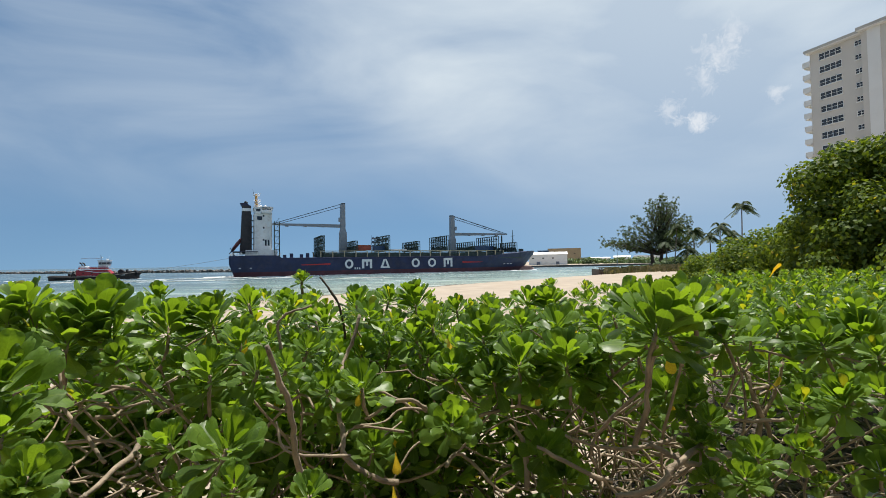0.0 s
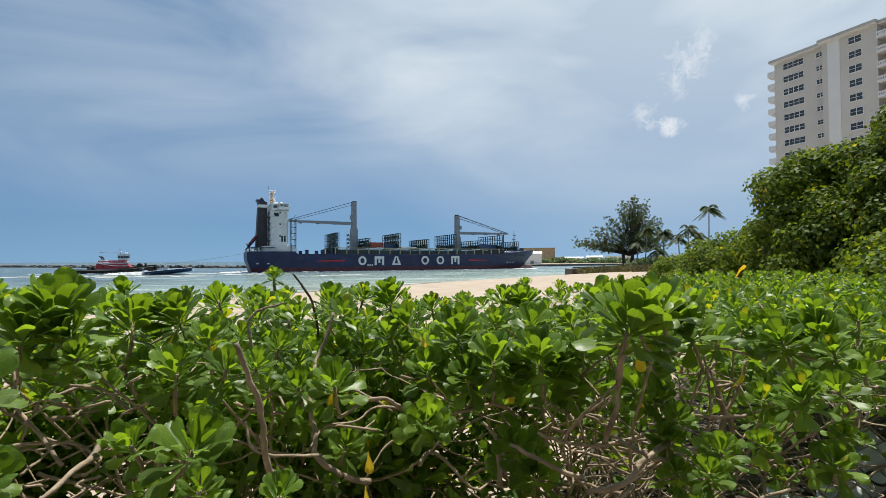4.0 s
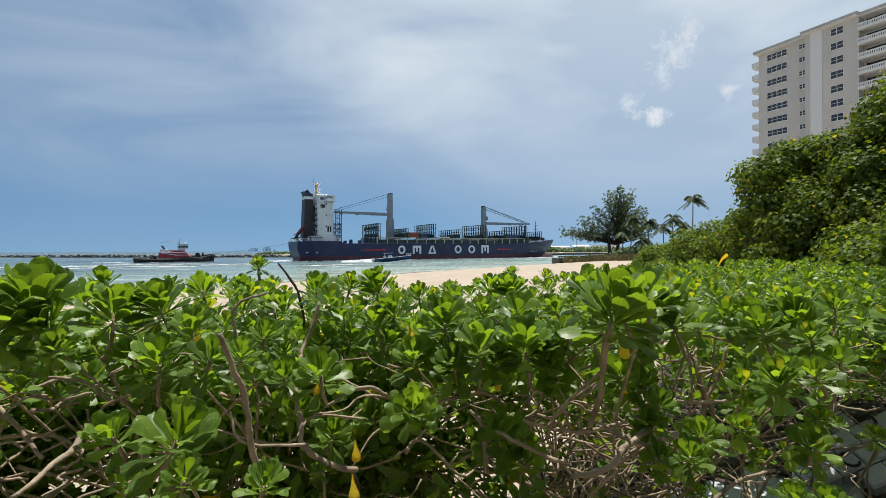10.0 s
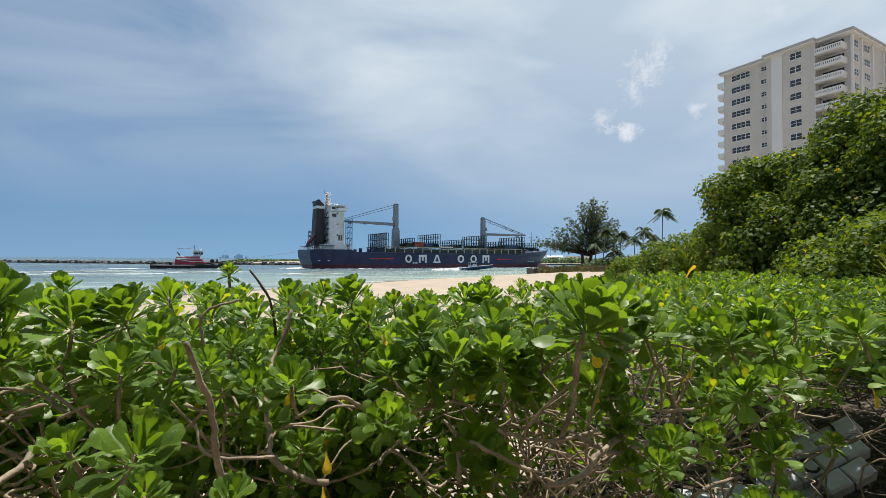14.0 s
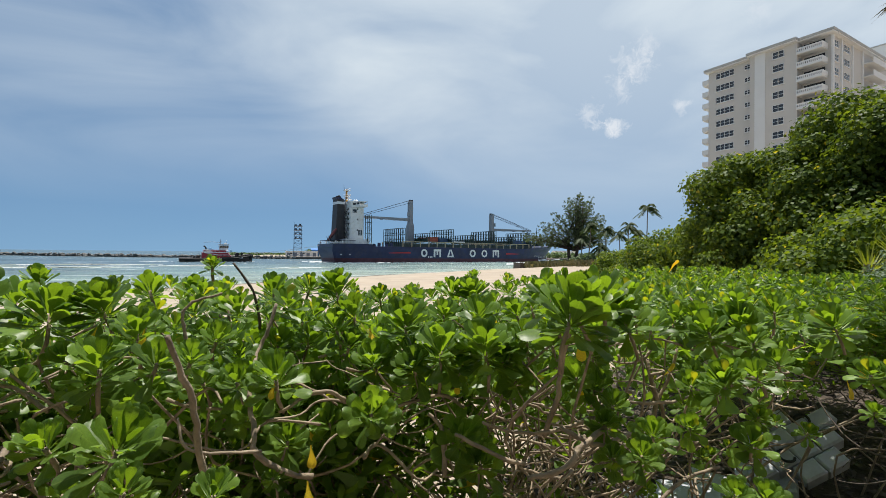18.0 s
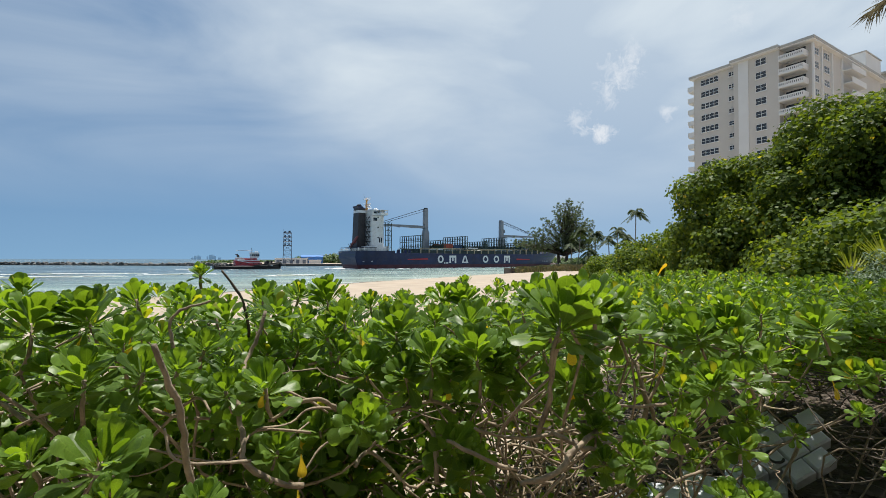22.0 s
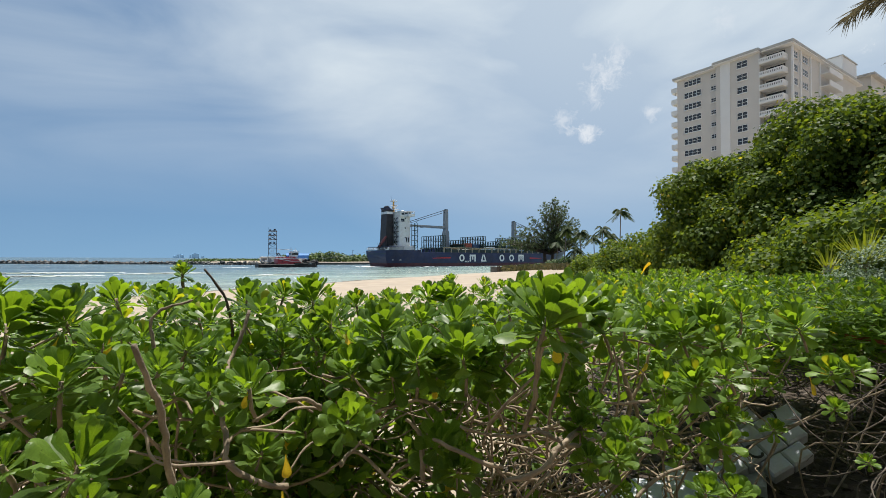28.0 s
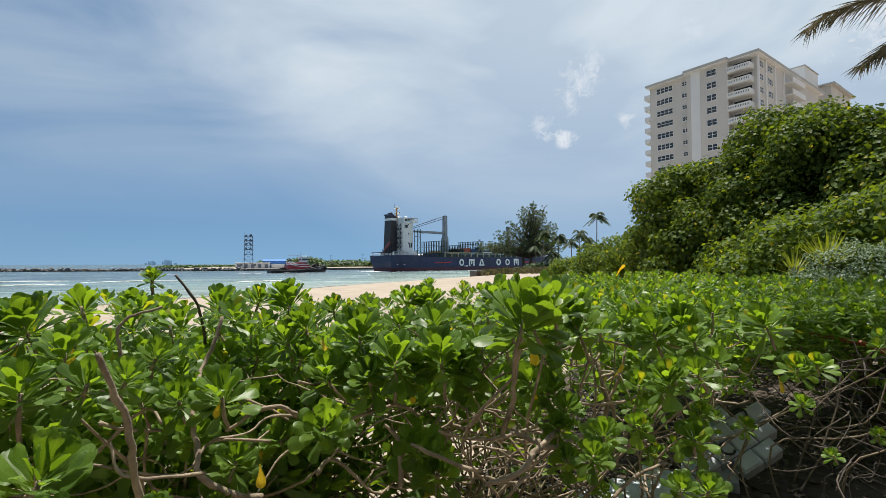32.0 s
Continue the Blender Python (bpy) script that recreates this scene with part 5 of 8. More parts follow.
def shade_leaves():
    """Leaves inside the hedge, under the lit top."""
    rg = random.Random(31)
    sets = {}
    for i in range(44000):
        az = rg.uniform(-64, 74)
        r0, r1 = hedge_front(az), hedge_back(az)
        r = math.sqrt(rg.uniform((r0 * (1.45 if az > 51 else 1) + 0.3) ** 2, r1 ** 2))
        z = GROUND + 0.15 + (4.84 - GROUND - 0.15) * rg.random() ** (0.6 if i % 2 else 0.3)
        p = Vector((math.sin(radians(az)) * r, math.cos(radians(az)) * r, z))
        if noise.noise(p * 2.3) < (0.12 if az < -10 and r < r0 + 0.7 else -0.02) and z < 4.75:
            continue
        if open_low(p) or hollow(p):
            continue
        sb = nearest_shrub(p)
        d = Vector((rg.gauss(0, 1), rg.gauss(0, 1), rg.gauss(0.6, 0.5))).normalized()
        s = rg.uniform(0.06, 0.1)
        m = Matrix.Translation(p - sb.matrix_world.translation) @ d.to_track_quat("X", "Z").to_matrix().to_4x4() @ Matrix.Rotation(rg.uniform(0, 6.3), 4, "X") @ Matrix.Scale(s, 4)
        sets.setdefault(sb.name, (sb, []))[1].append(m)
    for i in range(13000):   # an extra thick layer of leaves, added to shade the concrete blocks
        az = rg.uniform(34, 74)
        r = math.sqrt(rg.uniform((hedge_front(az) * 1.45 + 0.3) ** 2, 6.2 ** 2))
        p = Vector((math.sin(radians(az)) * r, math.cos(radians(az)) * r, rg.uniform(4.5, 4.86)))
        if open_low(p):
            continue
        sb = nearest_shrub(p)
        d = Vector((rg.gauss(0, 1), rg.gauss(0, 1), rg.gauss(0, 0.4))).normalized()
        sets.setdefault(sb.name, (sb, []))[1].append(Matrix.Translation(p - sb.matrix_world.translation) @ d.to_track_quat("X", "Z").to_matrix().to_4x4() @ Matrix.Scale(rg.uniform(0.08, 0.12), 4))
    for i in range(9000):   # the leafy back of the hedge towards the beach
        az = rg.uniform(-64, 2)
        r = hedge_back(az) - rg.uniform(0.05, 0.5)
        p = Vector((math.sin(radians(az)) * r, math.cos(radians(az)) * r, GROUND + 0.02 + rg.random() ** 1.3 * (4.7 - GROUND)))
        if noise.noise((az * 0.2, p.z * 4.0, 6.1)) < -0.3:
            continue
        sb = nearest_shrub(p)
        d = Vector((rg.gauss(0, 1), rg.gauss(0, 1), rg.gauss(0, 0.6))).normalized()
        sets.setdefault(sb.name, (sb, []))[1].append(Matrix.Translation(p - sb.matrix_world.translation) @ d.to_track_quat("X", "Z").to_matrix().to_4x4() @ Matrix.Rotation(rg.uniform(0, 6.3), 4, "X") @ Matrix.Scale(rg.uniform(0.07, 0.11), 4))
    for sb, ms in sets.values():
        tagged(part("inner_foliage", scatter("inner_foliage", LOW_V, LOW_F, ms), "leafi", sb, "shaded leaves inside the shrub"), kind="stuff")


shade_leaves()


def leaf_litter():
    """Fallen leaves and twigs on the sand under the hedge."""
    rg = random.Random(8)
    ms = []
    for i in range(14000):
        az = rg.uniform(-66, 76)
        # right of bearing 20 the litter reaches forward, dark in place of shade
        r = math.sqrt(rg.uniform(max(0.5, hedge_front(az) - (0.35 if az < 20 else 1.1)) ** 2, (hedge_back(az) - 0.1) ** 2))
        p = Vector((math.sin(radians(az)) * r, math.cos(radians(az)) * r, 0))
        p.z = ground_height(p.x, p.y) + rg.uniform(0.004, 0.035)
        s = rg.uniform(0.06, 0.12)
        ms.append(Matrix.Translation(p) @ Euler((rg.gauss(0, 0.35), rg.gauss(0, 0.3), rg.uniform(0, 6.3))).to_matrix().to_4x4() @ Matrix.Diagonal((s, s, s * 2.5, 1)))
    ob = part("leaf_litter", scatter("leaf_litter", LOW_V, LOW_F, ms), "litter")
    tagged(ob, "brown dead leaves covering the sand under the shrubs", "leaf litter", kind="stuff")


leaf_litter()


def hedge_bed():
    """Dark leaf mould on the ground under the hedge; in front of it the dark colour stands in for shade."""
    vs, fs = [], []
    n = 70
    for i in range(n + 1):
        az = -70 + 148 * i / n
        # starts well before the hedge, to darken the shaded ground there by colour
        r0, r1 = 0.05, hedge_back(az) - (0.5 if az < 20 else -0.3)
        for j in range(9):
            r = r0 + (r1 - r0) * j / 8 + (0.12 * noise.noise((i * 0.6, j * 3.0, 2.0)) if j in (0, 8) else 0)
            x, y = math.sin(radians(az)) * r, math.cos(radians(az)) * r
            vs.append((x, y, ground_height(x, y) + 0.012 + 0.02 * noise.noise((x * 3, y * 3, 0.5)) * (0 < j < 8)))
    for i in range(n):
        for j in range(8):
            fs.append((i * 9 + j, (i + 1) * 9 + j, (i + 1) * 9 + j + 1, i * 9 + j + 1))
    tagged(part("hedge_bed", Geo().add(vs, fs), "soil", smooth=True), "dark leaf mould under the hedge, carried forward in place of shade", "soil", kind="structure")


hedge_bed()

# ---- tug (x forward from the stern, z up from the water) ----
def make_tug():
    tg = thing("tugboat", pose(-160, 195, 0, 0, 0, 24), "red and white harbour tug with a dark rubber-fendered hull", "tugboat")
    L = 32.0

    def half(s, z):
        b = 5.1
        if s < 4:
            b *= 1 - 0.22 * ((4 - s) / 4) ** 2
        if s > 20:
            b *= max(0.0, 1 - ((s - 20) / (L - 20)) ** 2.3) ** 0.75
        return max(0.1, b * (0.86 + 0.14 * max(0, min(1, z / 2.5))))

    def deck(s):
        return 1.35 + 0.25 * ((8 - s) / 8 if s < 8 else 0) + (1.75 * ((s - 14) / 18) ** 1.6 if s > 14 else 0)

    st = [0, 1, 3, 6, 10, 14, 18, 21, 24, 26.5, 28.5, 30.2, 31.2, 32]
    part("hull", Geo().loft([[(s, -half(s, z), z) for z in (-1.2, 0.4, deck(s) + 0.4)] + [(s, half(s, z), z) for z in (deck(s) + 0.4, 0.4, -1.2)] for s in st]), "tughull", tg, "dark weathered tug hull")
    for y in (-1, 1):
        part("rub_rail", Geo().tube([(s, y * (half(s, deck(s)) + 0.12), deck(s) - 0.1) for s in st], 0.28, 6), "black", tg, "black rubber fender rail")
        for s in range(3, 24, 3):
            part("tyre_fender", Geo().tube([(s + 0.55 * math.cos(a), y * (half(s, 1) + 0.22), 0.75 + 0.55 * math.sin(a)) for a in np.linspace(0, 2 * math.pi, 10)], 0.2, 6, False), "black", tg)
    for k in range(5):
        part("bow_fender", Geo().tube([(L - 0.9 + 0.2 * k * 0, 0 + (k - 2) * 0.7, 1.2), (L + 0.35 - abs(k - 2) * 0.5, (k - 2) * 0.8, 2.6), (L - 0.2 - abs(k - 2) * 0.5, (k - 2) * 0.8, 3.4)], 0.5, 8), "black", tg)
    part("bulwark", Geo().loft([[(s, -half(s, 3) + 0.1, deck(s) - 0.2), (s, -half(s, 3) + 0.05, deck(s) + 0.75), (s, half(s, 3) - 0.05, deck(s) + 0.75), (s, half(s, 3) - 0.1, deck(s) - 0.2)] for s in st if 18 <= s < 32]), "tughull", tg)
    part("deckhouse", Geo().loft([[(9.5, -w, z), (23.0 - (z - 1.4) * 0.9, -w, z), (23.6 - (z - 1.4) * 0.9, 0, z), (23.0 - (z - 1.4) * 0.9, w, z), (9.5, w, z)] for z, w in ((1.3, 3.6), (2.9, 3.5), (4.4, 3.2))]), "tugred", tg, "dark red deckhouse")
    part("white_band", Geo().box(15.6, 0, 4.5, 10.5, 6.7, 0.3, 0.3), "white", tg)
    part("upper_house", Geo().box(16.6, 0, 5.1, 6.4, 5.0, 1.2, 0.3), "tugred", tg)
    part("house_rail", Geo().tube([(11, -3, 5.4), (21, -3, 5.4), (21.4, 0, 5.4), (21, 3, 5.4), (11, 3, 5.4)], 0.06, 4), "white", tg)
    for s in range(11, 22, 2):
        for y in (-3, 3):
            part("rail_post", Geo().tube([(s, y, 4.6), (s, y, 5.4)], 0.05, 4), "white", tg)
    wh = part("wheelhouse", Geo().loft([[(17.0 + x0, -w, z), (20.6 + x1, -w * 0.8, z), (20.6 + x1, w * 0.8, z), (17.0 + x0, w, z)] for z, w, x0, x1 in ((5.7, 2.1, 0, 0), (6.6, 2.15, 0, 0.1), (7.9, 2.3, -0.1, 0.35), (8.3, 2.3, -0.1, 0.3))]), "white", tg, "white wheelhouse with dark windows all round")
    for i in range(4):
        part("window", Geo().box(17.6 + i * 0.95, -2.26 + i * 0.1, 7.15, 0.75, 0.12, 0.95), "glass", wh)
        part("window", Geo().box(17.6 + i * 0.95, 2.26 - i * 0.1, 7.15, 0.75, 0.12, 0.95), "glass", wh)
        part("window", Geo().box(20.95, -1.3 + i * 0.87, 7.15, 0.14, 0.7, 0.95), "glass", wh)
        part("window", Geo().box(16.92, -1.4 + i * 0.93, 7.15, 0.14, 0.75, 0.95), "glass", wh)
    part("wheelhouse_roof", Geo().box(18.9, 0, 8.4, 4.6, 4.9, 0.22, 0.4), "white", wh)
    ms = part("mast", Geo().tube([(17.6, 0, 8.4), (17.4, 0, 11.0)], [0.18, 0.1], 6), "steel", tg)
    part("radar_bar", Geo().box(17.9, 0, 9.7, 0.2, 2.0, 0.25), "white", ms)
    part("antenna", Geo().tube([(20.2, 1, 8.4), (20.2, 1, 10.6)], 0.06, 4), "white", tg)
    for x, y in ((20.0, -1.2), (19.6, 1.5)):
        part("search_light", Geo().box(x, y, 8.9, 0.6, 0.6, 0.7, 0.15), "white", tg)
    part("boom", Geo().tube([(17.2, 0, 9.4), (13.4, 0, 9.6), (10.2, 0, 9.3)], 0.12, 5), "steel", tg)
    for y in (-1.9, 1.9):
        stk = part("exhaust_stack", Geo().loft([[(x0, y - 0.7, z), (x1, y - 0.7, z), (x1, y + 0.7, z), (x0, y + 0.7, z)] for z, x0, x1 in ((4.4, 10.0, 14.4), (5.3, 10.1, 13.6), (6.0, 10.3, 12.2))]), "white", tg, "white stack with a red stripe")
        part("stripe", Geo().loft([[(x0, y - 0.73, z), (x1, y - 0.73, z), (x1, y + 0.73, z), (x0, y + 0.73, z)] for z, x0, x1 in ((5.0, 10.0, 13.9), (5.4, 10.05, 13.5))]), "tugred", stk)
        part("exhaust_pipe", Geo().tube([(11.4, y, 5.8), (11.0, y, 7.0), (10.3, y, 7.6)], 0.28, 6), "black", stk)
    part("tow_winch", Geo().tube([(25.0, -1.6, 3.4), (25.0, 1.6, 3.4)], 1.0, 10), "black", tg)
    part("tow_bitt", Geo().box(27.2, 0, 3.6, 0.7, 2.2, 1.5, 0.1), "black", tg)
    part("stern_bitt", Geo().box(6.2, 0, 2.1, 0.6, 1.8, 1.3, 0.1), "tughull", tg)
    part("aft_winch", Geo().tube([(7.8, -1.3, 2.2), (7.8, 1.3, 2.2)], 0.8, 10), "tughull", tg)
    part("white_trim", Geo().box(16.0, -3.55, 1.75, 12.5, 0.1, 0.22).box(16.0, 3.55, 1.75, 12.5, 0.1, 0.22), "white", tg)
    part("slanted_trim", Geo().plate([(10, 4.3), (11.2, 4.3), (16.5, 3.4), (22.0, 3.4), (22.0, 3.15), (16.2, 3.15)], -3.52, -3.4), "white", tg)
    for s in (12, 15, 18, 20.5):
        for y in (-1, 1):
            part("porthole", Geo().box(s, y * 3.52, 2.9, 0.5, 0.12, 0.5, 0.12), "glass", tg)
    part("name_bar", Geo().box(26, -half(26, 2) - 0.02, 1.9, 2.4, 0.1, 0.4), "letter", tg)
    # foam that the hull pushes along
    wake(tg, -16, 33, 5.0, 71, n=46, bow=32, height=0.22)
    return tg


def wake(ob, x0, x1, spread, seed, n=300, bow=None, hull=4.5, height=0.5):
    """Broken white water beside and behind a hull: many low rounded flakes of foam in one part."""
    rg = random.Random(seed)
    vs = [(math.cos(a) * k, math.sin(a) * k, z) for k, z in ((1.0, 0.0), (0.55, 0.65)) for a in np.linspace(0, 2 * math.pi, 6, endpoint=False)]
    fs = [(i, (i + 1) % 6, 6 + (i + 1) % 6, 6 + i) for i in range(6)] + [(6, 7, 8, 9), (6, 9, 10, 11)]
    ms = []
    for i in range(n):
        x = x1 + (x0 - x1) * rg.random() ** 1.3
        side = rg.choice((-1, 1))
        b = hull * (1 if x < x1 - 8 else max(0.15, (x1 - x) / 8)) if x > 0 else hull * 0.6 * rg.random()
        y = side * (b + abs(rg.gauss(0, 0.18)) * spread * (0.3 + (x1 - x) / (x1 - x0)))
        s = rg.uniform(0.25, 0.9)
        ms.append(Matrix.LocRotScale((x, y, 0.02), Euler((0, 0, rg.uniform(-0.3, 0.3))), (s * rg.uniform(1.5, 4.0), s, height * rg.uniform(0.3, 1.0))))
    me = scatter("foam", vs, fs, ms)
    tagged(part("foam", me, "foam", ob, "white wake foam"), kind="stuff")


TUG = make_tug()


def tug_at(t):
    # centre bearing along a line parallel to the channel; the origin is the stern
    d = float(np.interp(t, [0, 3, 6, 9, 13, 17, 20, 23, 28, 30, 32], TUG_RUN))
    return pose(-166.0 + 0.9135 * d, 196.0 + 0.4067 * d, 0.05 * math.sin(t * 1.3), 0.8 * math.sin(t * 1.1), 0.5 * math.sin(t * 0.9), 24 - 2.5 * math.sin(t * 0.1))


TUG_RUN = [-2.6, 12.8, 28.4, 42.8, 62.6, 80.4, 94.5, 109.8, 132.5, 141.0, 150.7]


def make_boat():
    b = thing("motor_boat", pose(-170, 175, 0, 0, 0, 8), "blue-grey open motor boat planing with a white wake", "boat")
    st = [0, 1, 3, 5, 7, 8.6, 9.8, 10.8, 11.4]

    def half(s):
        return max(0.06, 1.5 * (1 - max(0, (s - 4.5) / 7.0) ** 2.0))

    part("hull", Geo().loft([[(s, 0, -0.5 + 0.02 * s * s * 0.3), (s, -half(s) * 0.8, 0.1 + 0.008 * s * s), (s, -half(s), 0.95 + 0.055 * s), (s, half(s), 0.95 + 0.055 * s), (s, half(s) * 0.8, 0.1 + 0.008 * s * s)] for s in st]), "bluebox", b, "dark blue-grey hull")
    for y in (-1, 1):
        part("gunwale", Geo().tube([(s, y * half(s), 1.0 + 0.055 * s) for s in st], 0.09, 5), "white", b)
    part("console", Geo().loft([[(4.2 + k, -0.55, z), (5.6 - k, -0.5, z), (5.6 - k, 0.5, z), (4.2 + k, 0.55, z)] for z, k in ((1.0, 0), (1.9, 0.1), (2.3, 0.35))]), "white", b)
    part("hardtop", Geo().box(4.4, 0, 3.15, 2.8, 2.1, 0.14, 0.3), "white", b)
    for x in (3.2, 5.4):
        for y in (-0.8, 0.8):
            part("top_post", Geo().tube([(x, y, 1.0), (x, y * 1.05, 3.1)], 0.05, 5), "white", b)
    part("windscreen", Geo().box(5.35, 0, 2.55, 0.08, 1.0, 0.6), "glass", b)
    part("seat", Geo().box(3.2, 0, 1.5, 0.8, 1.2, 0.9, 0.15), "white", b)
    for y in (-0.7, 0, 0.7):
        part("outboard_motor", Geo().loft([[(-0.65, y - 0.2, z), (0.05, y - 0.22, z), (0.05, y + 0.22, z), (-0.65, y + 0.2, z)] for z in (0.1, 0.9, 1.5)]), "white", b)
    for c in b.children:
        c.data.transform(Matrix.Diagonal((1.42, 1.3, 1.05, 1)))
    wake(b, -30, 6, 3.4, 72, n=150, hull=1.1, height=0.7)
    wake(b, -120, -20, 6.0, 74, n=70, hull=1.6, height=0.1)
    wake(b, -13, -1, 2.4, 75, n=120, hull=1.2, height=2.0)
    return b


BOAT = make_boat()


def boat_at(t):
    az = float(np.interp(t, [0, 1, 2, 3, 5.5, 7, 8, 9, 11, 13, 17, 24, 32], [-48.4, -43.3, -38.8, -34.6, -23.4, -16.6, -12.2, -8.2, 0.2, 7.0, 18.6, 31, 41]))
    # the line that the boat keeps, met by its bearing
    x0, y0, dx, dy = -120.0, 181.0, 0.985, 0.17
    s, c = math.sin(radians(az)), math.cos(radians(az))
    k = (x0 * c - y0 * s) / (dy * s - dx * c)
    return pose(x0 + dx * k, y0 + dy * k, 0.12 + 0.1 * math.sin(t * 2.2), 2.0 * math.sin(t * 1.7), -3.0, 9.8)


def make_towline():
    g = Geo()
    pts = [(-64 * k, 0, 9.0 - 7.0 * k - 9.0 * k * (1 - k) * 0.6) for k in np.linspace(0, 1, 14)]
    g.tube(pts, 0.07, 5)
    ob = part("tow_line", g, "rope")
    return tagged(ob, "thin slack tow line between tug and ship", "rope")


TOWLINE = make_towline()


# ---- tall building ----
def make_tower_block():
    b = thing("apartment_tower", pose(85.9, 72.1, 3.6, 0, 0, 21), "tall cream apartment tower with balconies and deep flat eaves", "building")
    H, ST, NS = 45.1, 2.75, 16
    body = Geo()
    body.prism([(1.1, 14.6), (1.1, 24.0), (34, 24.0), (34, 14.6)], 0, H - 0.6)
    part("north_wing", body, "stucco", b)
    part("bay_wall", Geo().prism([(0.0, 5.9), (0.0, 14.6), (30, 14.6), (30, 5.9)], 0, H - 0.5), "stucco", b)
    part("south_wing", Geo().prism([(1.9, 0.95), (1.9, 5.9), (40, 5.9), (40, 0.95)], 0, H - 0.5), "stucco", b)
    part("pale_strip", Geo().box(-0.06, 12.6, (H - 0.5) / 2, 0.12, 2.0, H - 0.6), "pale", b)
    for pl, z in (([(0, 14.3), (0, 24.6), (36, 24.6), (36, 14.3)], 0.0), ([(-1.1, 5.7), (-1.1, 14.9), (32, 14.9), (32, 5.7)], 0.1), ([(0, 0), (0, 5.9), (42, 5.9), (42, 0)], 0.05)):
        r = part("roof", Geo().prism(pl, H - 0.5 + z, H + z), "roofing", b, "flat roof slab with a deep pale eave")
        ins = [(x + (0.12 if x < 10 else -0.12), y + (0.12 if y < (pl[0][1] + pl[1][1]) / 2 else -0.12)) for x, y in pl]
        part("soffit", Geo().prism(ins, H - 0.72 + z, H - 0.5 + z), "pale", r)
    pen = part("penthouse", Geo().prism([(33, 1.6), (33, 5), (43, 5), (43, 1.6)], H, H + 5.3), "pale", b, "plain lift house on the roof")
    part("penthouse_roof", Geo().prism([(32.8, 1.4), (32.8, 5.2), (43.2, 5.2), (43.2, 1.4)], H + 5.3, H + 5.55), "roofing", pen)
    for i in range(3):
        part("roof_aerial", Geo().tube([(8 + i, 4, H), (8 + i, 4, H + 1.6)], 0.05, 4), "steel", b)
    part("rear_wing", Geo().prism([(45, -0.6), (45, 4.5), (62, 4.5), (62, -0.6)], 0, H + 2.4), "stucco", b)
    part("rear_roof", Geo().prism([(44, -1.6), (44, 5.5), (63, 5.5), (63, -1.6)], H + 2.4, H + 2.9), "roofing", b)

    meshes = {}

    def window(axis, at, c, z, w, h, cols, rows):
        """A framed window in the plane x = at or y = at: frame, panes, sill."""
        key = (axis, w, h, cols, rows)
        if key not in meshes:
            def flat(u, v, du, dv, dep):
                return Geo().box(0, u, v, dep, du, dv) if axis == "x" else Geo().box(u, 0, v, du, dep, dv)
            t = 0.08
            rim = []
            for dep in (-0.08, 0.08):
                for e in (t / 2, -t / 2):
                    rim += [(dep, u, v) if axis == "x" else (u, dep, v) for u, v in ((-w / 2 - e, -h / 2 - e), (w / 2 + e, -h / 2 - e), (w / 2 + e, h / 2 + e), (-w / 2 - e, h / 2 + e))]
            fs = []
            for k in range(4):
                n = (k + 1) % 4
                fs += [(k, n, 4 + n, 4 + k), (8 + k, 12 + k, 12 + n, 8 + n), (k, 8 + k, 8 + n, n), (4 + k, 4 + n, 12 + n, 12 + k)]
            fr = Geo().add(rim, fs)
            mu = flat(0, 0, t, h - t, 0.15).mesh("mullion")
            tr = flat(0, 0, w - t, t * 0.7, 0.13).mesh("transom")
            for me in (mu, tr):
                me.materials.append(M["pale"])
            pa = flat(0, 0, w / cols - t, h / rows - t * 0.8, 0.04).mesh("pane")
            pa.materials.append(M["glass"])
            f = fr.mesh("window")
            f.materials.append(M["pale"])
            si = flat(0, -h / 2 - 0.1, w + 0.25, 0.1, 0.3).mesh("sill")
            si.materials.append(M["pale"])
            meshes[key] = (f, pa, si, mu, tr)
        f, pa, si, mu, tr = meshes[key]
        o = new("window", f)
        o.parent = b
        o.location = (at, c, z) if axis == "x" else (c, at, z)
        for i in range(cols):
            for j in range(rows):
                q = new("pane", pa)
                q.parent = o
                u, v = -w / 2 + w * (i + 0.5) / cols, -h / 2 + h * (j + 0.5) / rows
                q.location = (0, u, v) if axis == "x" else (u, 0, v)
        s = new("sill", si)
        s.parent = o
        for i in range(1, cols):
            q = new("mullion", mu)
            q.parent = o
            u = -w / 2 + w * i / cols
            q.location = (0, u, 0) if axis == "x" else (u, 0, 0)
        for i in range(1, rows):
            q = new("transom", tr)
            q.parent, q.location = o, (0, 0, -h / 2 + h * i / rows)

    slab = Geo().box(0, 0, 0, 2.6, 4.2, 0.22).mesh("balcony")
    slab.materials.append(M["pale"])
    wall = Geo()
    n = 13
    wall.box(-1.2, 0, 1.0, 0.14, 4.2, 0.14).box(-1.2, 0, 0.2, 0.14, 4.2, 0.16)
    for i in range(n + 1):
        wall.box(-1.2, -2.05 + 4.1 * i / n, 0.6, 0.12, 0.17, 0.75)
    for i in range(n):
        y = -2.05 + 4.1 * (i + 0.5) / n
        wall.box(-1.2, y, 0.32, 0.1, 0.35, 0.12).box(-1.2, y, 0.88, 0.1, 0.35, 0.12)
    wall.box(0, -2.1, 0.6, 2.4, 0.12, 0.95).box(0, 2.1, 0.6, 2.4, 0.12, 0.95)
    railm = wall.mesh("balustrade")
    railm.materials.append(M["pale"])
    doorm = Geo().box(1.12, 0, 1.15, 0.1, 3.4, 2.1).mesh("balcony_door")
    doorm.materials.append(M["glass"])
